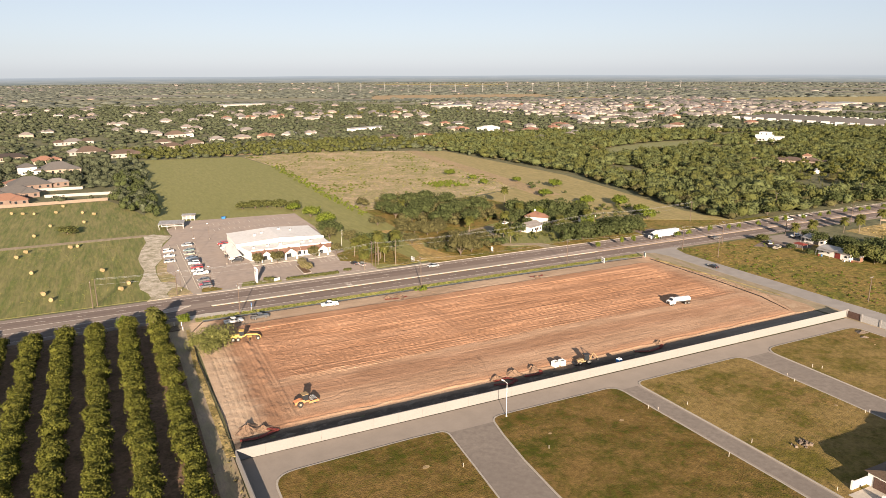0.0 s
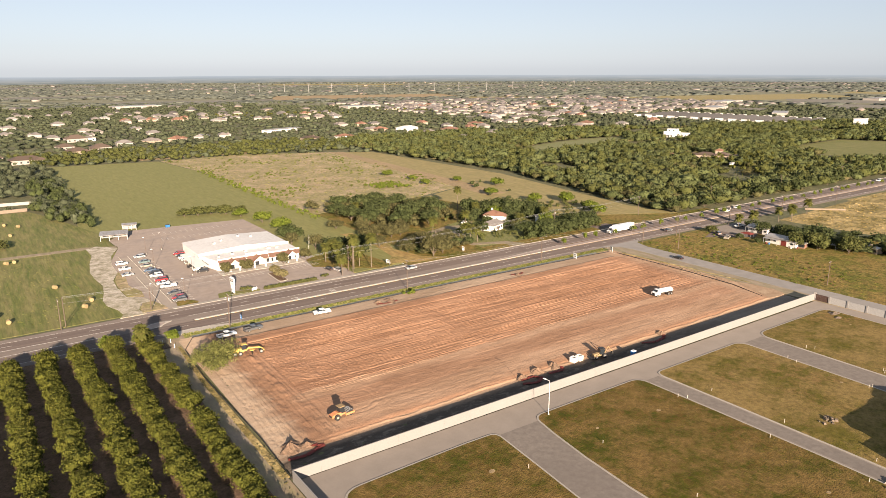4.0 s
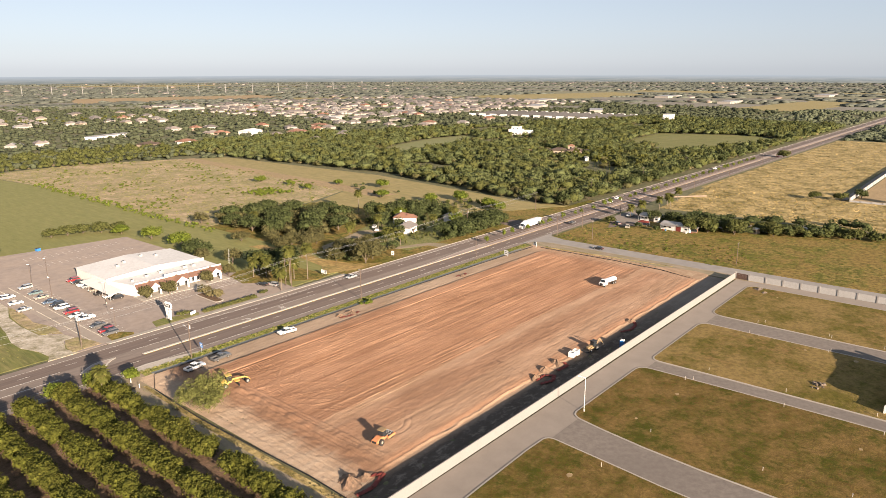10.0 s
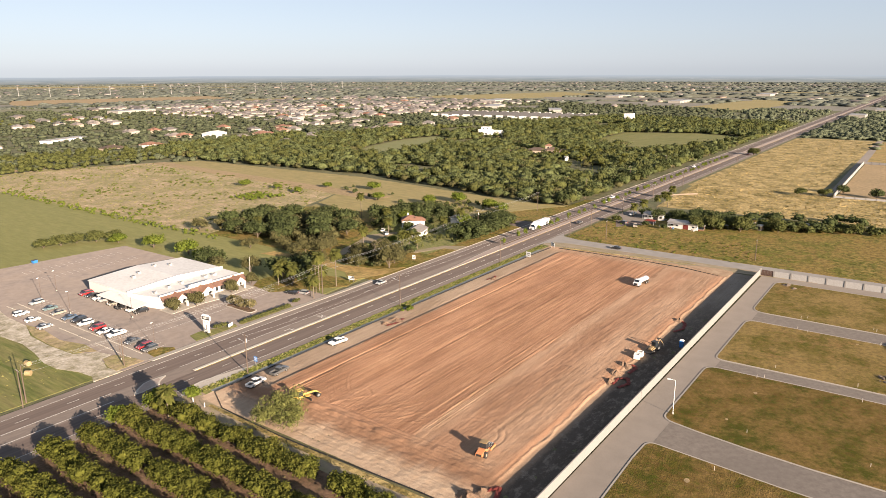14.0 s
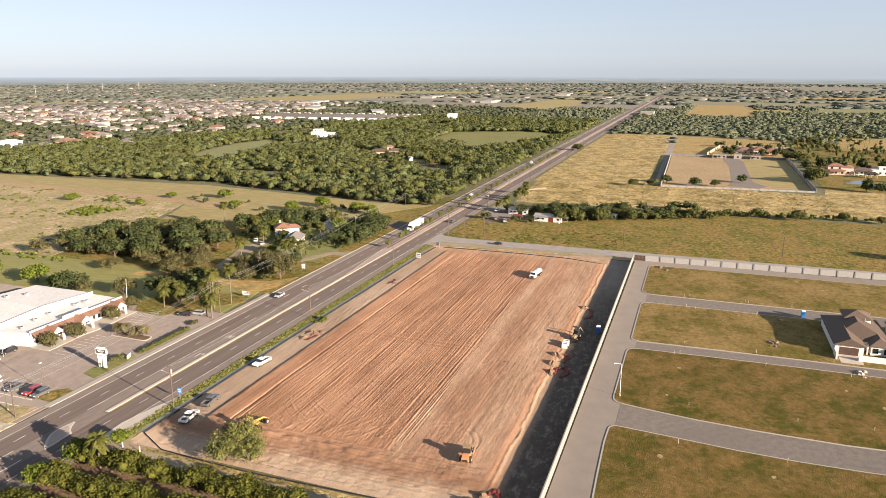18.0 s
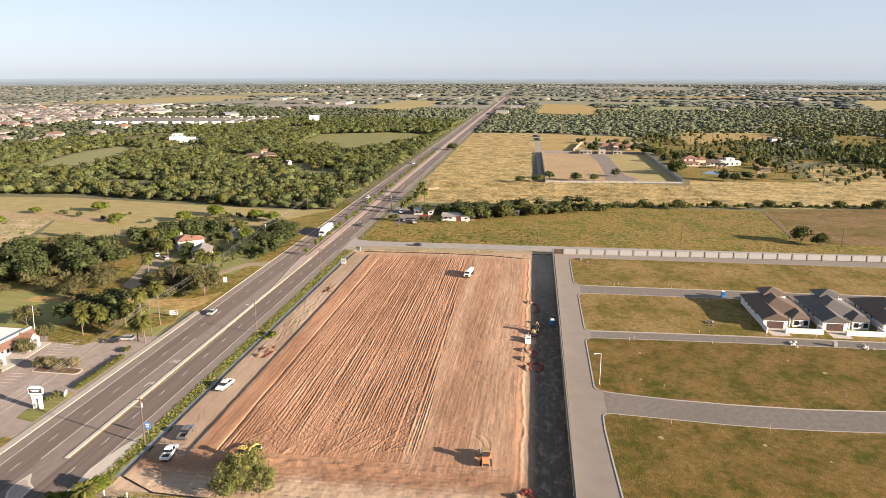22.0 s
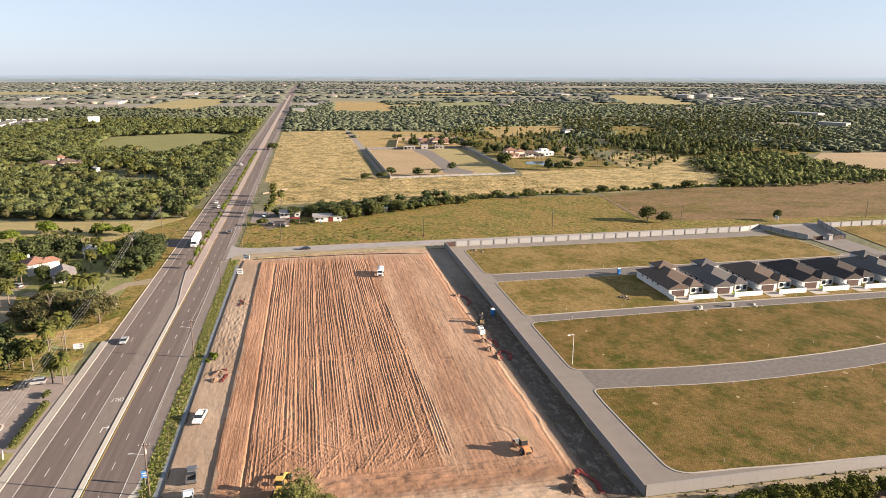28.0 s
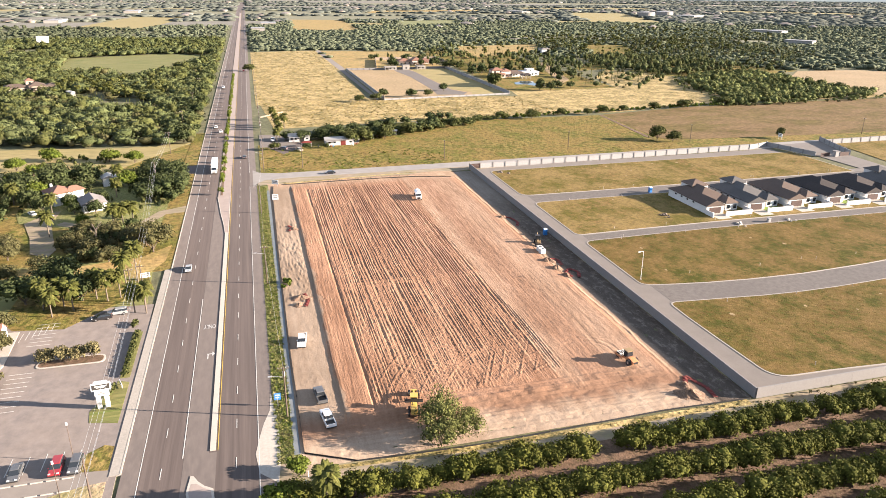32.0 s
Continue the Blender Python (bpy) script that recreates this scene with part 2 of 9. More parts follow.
M_PAINTY = mixed("road_paint_yellow", [(0.465, 0.315, 0.045), (0.375, 0.27, 0.06)], (0.4, 5.0), 0.7)
M_BLACKFAB = mixed("black_silt_fabric", [(0.015, 0.015, 0.016), (0.03, 0.03, 0.032)], (0.5, 4), 0.7)
M_GREYFAB = mixed("wet_grey_ditch", [(0.17, 0.185, 0.19), (0.11, 0.12, 0.122)], (0.3, 2), 0.6)
M_WOODPOLE = mixed("weathered_pole_wood", [(0.085, 0.062, 0.048), (0.12, 0.09, 0.07)], (0.8, 6), 0.9, 0.01, 15, stretch=(3, 3, 0.3))
M_BARK = mixed("tree_bark", [(0.13, 0.10, 0.075), (0.09, 0.07, 0.055)], (0.8, 6), 0.95, 0.03, 8)
M_GREYBARK = mixed("palm_bark", [(0.1440, 0.1160, 0.0880), (0.1080, 0.0870, 0.0660)], (0.8, 6), 0.95, 0.03, 8)
M_STEEL = mixed("galvanised_steel", [(0.52, 0.52, 0.51), (0.44, 0.44, 0.43)], (1.0, 8), 0.45, metal=0.6)
M_DARKMET = mixed("dark_metal", [(0.035, 0.033, 0.032), (0.05, 0.047, 0.045)], (1.0, 8), 0.5, metal=0.3)
M_BROWNGATE = mixed("dark_brown_gate", [(0.06, 0.035, 0.028), (0.08, 0.05, 0.04)], (1.0, 8), 0.6)
M_RUBBER = mixed("tyre_rubber", [(0.022, 0.021, 0.02), (0.04, 0.036, 0.032)], (2.0, 9), 0.85)
M_GLASS, _n, _l, _p = node_mat("tinted_window_glass")
_p.inputs["Base Color"].default_value = (0.02, 0.024, 0.028, 1)
_p.inputs["Roughness"].default_value = 0.08
_p.inputs["Specular IOR Level"].default_value = 0.6


def leafy(name, a, b, c, island=0.22):
    m = mixed(name, [a, b, c], (0.07, 0.9), 0.9, 0.3, 1.6, island=island, spec=0.1, sharp=(.34, .66), fleck=(1.2, .28))
    n, l = m.node_tree.nodes, m.node_tree.links
    p = n["Principled BSDF"]
    thin = n.new("ShaderNodeBsdfTranslucent")
    l.new(p.inputs["Base Color"].links[0].from_socket, thin.inputs["Color"])
    both = n.new("ShaderNodeMixShader")
    both.inputs[0].default_value = .06
    l.new(p.outputs[0], both.inputs[1])
    l.new(thin.outputs[0], both.inputs[2])
    l.new(both.outputs[0], n["Material Output"].inputs["Surface"])
    return m


M_LEAF = leafy("mesquite_leaves", (0.0649, 0.0698, 0.0211), (0.0834, 0.0825, 0.0284), (0.0494, 0.0579, 0.0162))
M_LEAFDARK = leafy("dark_oak_leaves", (0.0472, 0.0581, 0.0209), (0.0618, 0.0693, 0.0277), (0.0343, 0.0452, 0.0150))
M_LEAFCIT = leafy("citrus_leaves", (0.0649, 0.0673, 0.0110), (0.0876, 0.0852, 0.0164), (0.0480, 0.0541, 0.0087), 0.3)
M_LEAFBRIGHT = leafy("bright_shrub_leaves", (0.0851, 0.1090, 0.0156), (0.1162, 0.1285, 0.0223), (0.0619, 0.0857, 0.0111))
M_LEAFDRY = leafy("dry_shrub_leaves", (0.1115, 0.0987, 0.0443), (0.0906, 0.0846, 0.0332), (0.1394, 0.1164, 0.0590))
M_LEAFGREY = leafy("greyish_brush_leaves", (0.0712, 0.0662, 0.0279), (0.0881, 0.0797, 0.0357), (0.0543, 0.0527, 0.0201))
# leaf colours of far trees, paled and greyed: distance haze put into the colour
M_LEAFFAR = leafy("distant_hazed_foliage", (0.0844, 0.0944, 0.0582), (0.1068, 0.1143, 0.0741), (0.0646, 0.0770, 0.0450), 0.25)
M_LEAFHAZE = leafy("far_hazed_foliage", (0.0860, 0.0930, 0.0760), (0.1010, 0.1060, 0.0900), (0.0720, 0.0800, 0.0640), 0.2)
M_LEAFSE = leafy("hazed_open_woods_leaves", (0.1116, 0.1236, 0.0725), (0.1380, 0.1464, 0.0900), (0.0888, 0.1032, 0.0575), 0.28)
# leaves on the north side, darkened in colour to stand for the light's direction
M_LEAFNORTH = leafy("north_darkened_foliage", (0.0580, 0.0660, 0.0380), (0.0740, 0.0800, 0.0480), (0.0440, 0.0530, 0.0290), 0.28)
# mesquite leaves of the woods, lightened in colour for the haze before them
M_LEAFWOOD = leafy("hazed_mesquite_leaves", (0.0728, 0.0843, 0.0320), (0.0950, 0.1024, 0.0439), (0.0527, 0.0661, 0.0226), 0.28)
M_LEAFSCRUB = leafy("scrub_thicket_leaves", (0.1254, 0.1382, 0.0476), (0.1562, 0.1638, 0.0616), (0.0998, 0.1152, 0.0364), 0.25)
M_PALM = leafy("palm_fronds", (0.0704, 0.0730, 0.0167), (0.0915, 0.0869, 0.0251), (0.0528, 0.0591, 0.0122))

# ---- building helpers ----
class MB:
    """Collects the corners and faces of one mesh."""
    def __init__(s):
        s.v, s.f = [], []

    def add(s, vs, fs):
        o = len(s.v)
        s.v += [tuple(p) for p in vs]
        s.f += [tuple(i + o for i in f) for f in fs]
        return s

    def box(s, cx, cy, cz, sx, sy, sz, rz=0.0, top=(1, 1), rx=0.0):
        """A box on its middle; top: how far its upper face narrows."""
        vs = []
        for z, kx, ky in ((-.5, 1, 1), (.5, top[0], top[1])):
            for x, y in ((-.5, -.5), (.5, -.5), (.5, .5), (-.5, .5)):
                vs.append(Vector((x * sx * kx, y * sy * ky, z * sz)))
        m = Matrix.Translation((cx, cy, cz)) @ Euler((radians(rx), 0, radians(rz))).to_matrix().to_4x4()
        return s.add([m @ v for v in vs], [(3, 2, 1, 0), (4, 5, 6, 7), (0, 1, 5, 4), (1, 2, 6, 5), (2, 3, 7, 6), (3, 0, 4, 7)])

    def prism(s, poly, z0, z1):
        n = len(poly)
        vs = [(x, y, z0) for x, y in poly] + [(x, y, z1) for x, y in poly]
        return s.add(vs, [tuple(range(n - 1, -1, -1)), tuple(range(n, 2 * n))] + [(i, (i + 1) % n, n + (i + 1) % n, n + i) for i in range(n)])

    def tube(s, a, b, r0, r1=None, n=8, cap=True):
        r1 = r0 if r1 is None else r1
        a, b = Vector(a), Vector(b)
        q = (b - a).to_track_quat('Z', 'Y')
        vs = []
        for c, r in ((a, r0), (b, r1)):
            for i in range(n):
                w = 2 * math.pi * i / n
                vs.append(c + q @ Vector((math.cos(w) * r, math.sin(w) * r, 0)))
        fs = [(i, (i + 1) % n, n + (i + 1) % n, n + i) for i in range(n)]
        if cap:
            fs += [tuple(range(n - 1, -1, -1)), tuple(range(n, 2 * n))]
        return s.add(vs, fs)

    def profile(s, pts, y0, y1, inset=0.0):
        """A side outline of (x, z) drawn out from y0 to y1; inset pulls the side faces' upper rim in."""
        n = len(pts)
        zs = [p[1] for p in pts]
        lo, hi = min(zs), max(zs)
        def k(z):
            return inset * (z - lo) / (hi - lo)
        vs = [(x, y0 + k(z), z) for x, z in pts] + [(x, y1 - k(z), z) for x, z in pts]
        return s.add(vs, [tuple(range(n)), tuple(range(2 * n - 1, n - 1, -1))] + [(i, n + i, n + (i + 1) % n, (i + 1) % n) for i in range(n)])

    def path(s, pts, r, n=5):
        """One unbroken tube along points."""
        vs, m = [], len(pts)
        for i, p in enumerate(pts):
            d = (Vector(pts[min(i + 1, m - 1)]) - Vector(pts[max(i - 1, 0)])).to_track_quat('Z', 'Y')
            vs += [Vector(p) + d @ Vector((math.cos(6.2832 * k / n) * r, math.sin(6.2832 * k / n) * r, 0)) for k in range(n)]
        fs = [(i * n + k, i * n + (k + 1) % n, (i + 1) * n + (k + 1) % n, (i + 1) * n + k) for i in range(m - 1) for k in range(n)]
        return s.add(vs, fs + [tuple(range(n)), tuple(range((m - 1) * n, m * n))])

    def mesh(s, name):
        me = bpy.data.meshes.new(name)
        me.from_pydata(s.v, [], s.f)
        bm = bmesh.new()
        bm.from_mesh(me)
        bmesh.ops.recalc_face_normals(bm, faces=bm.faces)
        bm.to_mesh(me)
        bm.free()
        return me


def part(name, mb, material=None, parent=None, label=""):
    me = mb if isinstance(mb, bpy.types.Mesh) else mb.mesh(name)
    if material and not me.materials:
        me.materials.append(material)
    ob = new(name, me)
    if parent:
        ob.parent = parent
    if label:
        tagged(ob, label)
    return ob


def thing(name, label, category, m=None, group="", kind=""):
    ob = new(name)
    ob.empty_display_size = 0.3
    if m is not None:
        ob.matrix_basis = m
    return tagged(ob, label, category, group, kind)


def np_mesh(name, v, f, material, smooth=False):
    """A mesh from arrays of corners and triangles."""
    me = bpy.data.meshes.new(name)
    v, f = np.asarray(v, np.float32), np.asarray(f, np.int32)
    k = f.shape[1]
    me.vertices.add(len(v))
    me.vertices.foreach_set("co", v.ravel())
    me.loops.add(f.size)
    me.loops.foreach_set("vertex_index", f.ravel())
    me.polygons.add(len(f))
    me.polygons.foreach_set("loop_start", np.arange(0, f.size, k, dtype=np.int32))
    me.update(calc_edges=True)
    if smooth:
        me.polygons.foreach_set("use_smooth", np.ones(len(f), bool))
    if material:
        me.materials.append(material)
    return me


def slab(name, poly, z, material, label, category, thick=0.25, kind="structure"):
    ob = part(name, MB().prism(poly, z - thick, z), material)
    return tagged(ob, label, category, kind=kind)


def rect(x0, x1, y0, y1):
    return [(x0, y0), (x1, y0), (x1, y1), (x0, y1)]


RNG = np.random.default_rng(7)
_t = (1 + 5 ** .5) / 2
ICO_V = np.array([(-1, _t, 0), (1, _t, 0), (-1, -_t, 0), (1, -_t, 0), (0, -1, _t), (0, 1, _t), (0, -1, -_t), (0, 1, -_t), (_t, 0, -1), (_t, 0, 1), (-_t, 0, -1), (-_t, 0, 1)]) / (1 + _t * _t) ** .5
ICO_F = np.array([(0, 11, 5), (0, 5, 1), (0, 1, 7), (0, 7, 10), (0, 10, 11), (1, 5, 9), (5, 11, 4), (11, 10, 2), (10, 7, 6), (7, 1, 8), (3, 9, 4), (3, 4, 2), (3, 2, 6), (3, 6, 8), (3, 8, 9), (4, 9, 5), (2, 4, 11), (6, 2, 10), (8, 6, 7), (9, 8, 1)])


def crown_arrays(lobes, leaves, leaf, width, base, height, core=0.78, seed=0, rag=(.75, 1.1)):
    """A crown of leaf clumps round several lobes: corners and triangles, standing on z = 0, for a tree of that width and height."""
    g = np.random.default_rng(seed)
    vs, fs, o = [], [], 0
    cz, rz = (base + height) / 2, (height - base) / 2
    for i in range(lobes):
        a = 2 * math.pi * (i / max(lobes - 1, 1) + g.uniform(-.08, .08))
        d = 0 if i == 0 else width * g.uniform(.15, .37)
        r = width * (.36 if i == 0 else g.uniform(.15, .29))
        c = np.array((math.cos(a) * d, math.sin(a) * d, cz + (rz * .25 if i == 0 else g.uniform(-.35, .4) * rz)))
        r3 = np.array((r, r, min(r, rz * .8) * g.uniform(.85, 1.05)))
        if core:
            q = np.linalg.qr(g.normal(size=(3, 3)))[0]
            v = (ICO_V @ q) * g.uniform(*rag, (12, 1)) * r3 * core + c
            vs.append(v); fs.append(ICO_F + o); o += 12
        n = leaves // lobes
        u = g.normal(size=(n, 3)); u /= np.linalg.norm(u, axis=1)[:, None]
        u[:, 2] = np.where(u[:, 2] < -.55, -u[:, 2], u[:, 2])
        pt = c + u * r3 * g.uniform(.72, 1.12, (n, 1))
        nn = u + g.normal(size=(n, 3)) * .6; nn /= np.linalg.norm(nn, axis=1)[:, None]
        t1 = np.cross(nn, g.normal(size=(n, 3))); t1 /= np.linalg.norm(t1, axis=1)[:, None]
        t2 = np.cross(nn, t1)
        s = leaf * g.uniform(.6, 1.35, (n, 1))
        v = np.stack([pt - t1 * s - t2 * s * .6, pt + t1 * s * .8 - t2 * s * .7, pt + t1 * s * .9 + t2 * s * .7, pt - t1 * s * .7 + t2 * s * .8], 1)
        v += g.normal(size=v.shape) * leaf * .18
        vs.append(v.reshape(-1, 3))
        k = np.arange(n)[:, None] * 4 + o
        fs.append(np.concatenate([k + (0, 1, 2), k + (0, 2, 3)])); o += 4 * n
    return np.concatenate(vs), np.concatenate(fs)


def split_ico():
    """The icosahedron with each face in four."""
    v, f, mid = [tuple(p) for p in ICO_V], [], {}
    def half(a, b):
        k = (min(a, b), max(a, b))
        if k not in mid:
            p = (np.array(v[a]) + np.array(v[b]))
            v.append(tuple(p / np.linalg.norm(p)))
            mid[k] = len(v) - 1
        return mid[k]
    for a, b, c in ICO_F:
        ab, bc, ca = half(a, b), half(b, c), half(c, a)
        f += [(a, ab, ca), (b, bc, ab), (c, ca, bc), (ab, bc, ca)]
    return np.array(v), np.array(f)


ICO2_V, ICO2_F = split_ico()


def canopy_arrays(width, height, seed, fine=True, leaves=14, leaf=.5, lobes=6, core=.86):
    """A closed tree crown as it shows from afar: a lumpy dark core standing on z = 0 under a coat of leaf sprays."""
    g = np.random.default_rng(seed)
    knobs = []
    for k in range(lobes):
        u = g.normal(size=3)
        u[2] = abs(u[2]) * .8
        knobs.append((u / np.linalg.norm(u), g.uniform(.18, .40)))
    def skin(d):
        r = np.full(len(d), .72)
        for u, k in knobs:
            r = r + k * np.exp(-((1 - d @ u) / .16) ** 2)
        return r[:, None]
    size, mid = np.array((width / 2, width / 2, height * .56)), np.array((0, 0, height * .44))
    d, f = (ICO2_V, ICO2_F) if fine else (ICO_V, ICO_F)
    d = d @ np.linalg.qr(g.normal(size=(3, 3)))[0]
    v = d * skin(d) * g.uniform(.88, 1.12, (len(d), 1)) * size * (core if leaves else 1) + mid
    f = f[v[f][:, :, 2].max(1) > height * .12]
    vs, fs = [v], [f]
    if leaves:
        d = g.normal(size=(leaves, 3))
        d[:, 2] = np.where(d[:, 2] < -.3, -d[:, 2], d[:, 2])
        d /= np.linalg.norm(d, axis=1)[:, None]
        n = d + g.normal(size=(leaves, 3)) * .38
        n /= np.linalg.norm(n, axis=1)[:, None]
        t1 = np.cross(n, g.normal(size=(leaves, 3)))
        t1 /= np.linalg.norm(t1, axis=1)[:, None]
        t2 = np.cross(n, t1)
        p = d * skin(d) * g.uniform(.84, 1.0, (leaves, 1)) * size + mid
        q = leaf * g.uniform(.6, 1.5, (leaves, 1))
        w = np.stack([p - t1 * q - t2 * q * .5, p + t1 * q * .9 - t2 * q * .6, p + t2 * q], 1)
        vs.append(w.reshape(-1, 3))
        fs.append(np.arange(leaves * 3).reshape(-1, 3) + len(v))
    return np.concatenate(vs), np.concatenate(fs)


def mop_arrays(width, height, seed):
    """The plainest crown, for woods on the horizon: a jagged dome of ten faces."""
    g = np.random.default_rng(seed)
    a = np.arange(5) * 1.2566 + g.uniform(-.3, .3, 5)
    def ring(r, z):
        q = r * g.uniform(.75, 1.2, 5)
        return np.stack([q * np.cos(a), q * np.sin(a), z * g.uniform(.85, 1.15, 5)], 1)
    v = np.concatenate([ring(width * .42, 0), ring(width * .5, height * .55), [(0, 0, height)]])
    f = [(i, (i + 1) % 5, 5 + (i + 1) % 5) for i in range(5)] + [(i, 5 + (i + 1) % 5, 5 + i) for i in range(5)] + [(5 + i, 5 + (i + 1) % 5, 10) for i in range(5)]
    return v, np.array(f)


def scatter(name, templates, places, material, label, category, kind="stuff"):
    """Many plants joined into one mesh: places are rows of x, y, z, turn, width scale, height scale."""
    vs, fs, o = [], [], 0
    pick = RNG.integers(0, len(templates), len(places))
    for k, (tv, tf) in enumerate(templates):
        P = places[pick == k]
        if not len(P):
            continue
        c, s = np.cos(P[:, 3]), np.sin(P[:, 3])
        x = (tv[None, :, 0] * c[:, None] - tv[None, :, 1] * s[:, None]) * P[:, 4:5] + P[:, 0:1]
        y = (tv[None, :, 0] * s[:, None] + tv[None, :, 1] * c[:, None]) * P[:, 4:5] + P[:, 1:2]
        z = tv[None, :, 2] * P[:, 5:6] + P[:, 2:3]
        vs.append(np.stack([x, y, z], 2).reshape(-1, 3))
        f = tf[None] + (np.arange(len(P)) * len(tv))[:, None, None] + o
        fs.append(f.reshape(-1, 3)); o += len(P) * len(tv)
    ob = new(name, np_mesh(name, np.concatenate(vs), np.concatenate(fs), material))
    return tagged(ob, label, category, kind=kind)


def grove(name, templates, places, kinds):
    """A mixed stand of plants: kinds are rows of material, share, width factor, height factor and label."""
    u = RNG.uniform(0, 1, len(places))
    lo = 0.0
    for m, share, kw, kh, label in kinds:
        P = places[(u >= lo) & (u < lo + share)].copy()
        lo += share
        P[:, 4] *= kw
        P[:, 5] *= kh
        if len(P):
            scatter(name, templates, P, m, label, "woods")


def inside(px, py, poly):
    r = np.zeros(len(px), bool)
    n = len(poly)
    for i in range(n):
        (x0, y0), (x1, y1) = poly[i], poly[(i + 1) % n]
        if y0 == y1:
            continue
        hit = ((y0 > py) != (y1 > py)) & (px < (x1 - x0) * (py - y0) / (y1 - y0) + x0)
        r ^= hit
    return r


def sprinkle(poly, count, gap, w, h, z=0.0, keep_out=()):
    """Random places inside an outline, about gap apart."""
    xs, ys = [p[0] for p in poly], [p[1] for p in poly]
    nx, ny = int((max(xs) - min(xs)) / gap) + 1, int((max(ys) - min(ys)) / gap) + 1
    gx, gy = np.meshgrid(np.arange(nx), np.arange(ny))
    px = min(xs) + (gx.ravel() + RNG.uniform(-.1, 1.1, nx * ny)) * gap
    py = min(ys) + (gy.ravel() + RNG.uniform(-.1, 1.1, nx * ny)) * gap
    ok = inside(px, py, poly)
    for q in keep_out:
        ok &= ~inside(px, py, q)
    px, py = px[ok], py[ok]
    if count and len(px) > count:
        i = RNG.permutation(len(px))[:count]
        px, py = px[i], py[i]
    n = len(px)
    return np.stack([px, py, np.full(n, z), RNG.uniform(0, 6.28, n), RNG.uniform(*w, n), RNG.uniform(*h, n)], 1)
# ---- the land ----
M_FARLAWN = mixed("short_green_pasture", [(.150, .155, .060), (.185, .172, .082), (.125, .135, .048)], (.03, .3), .95, fleck=(.4, .2))
M_TILLBROWN = mixed("brown_mown_field", [(0.1160, 0.0913, 0.0280), (0.1356, 0.0868, 0.0451), (0.0882, 0.0681, 0.0218), (0.1503, 0.1007, 0.0498)], (0.016, 0.16), 0.95, 0.1, 3.0, stretch=(1, .6, 1), grain=0.74, sharp=(0.44, 0.56), fleck=(.5, .25), spec=0.1)
land = part("ground", np_mesh("ground", [(-4900, -4900, -.11), (4900, -4900, -.11), (4900, 4900, -.11), (-4900, 4900, -.11)], [(0, 1, 2, 3)], M_LAND))
tagged(land, "dry brush land with patches of grass and bare earth", "ground", kind="structure")

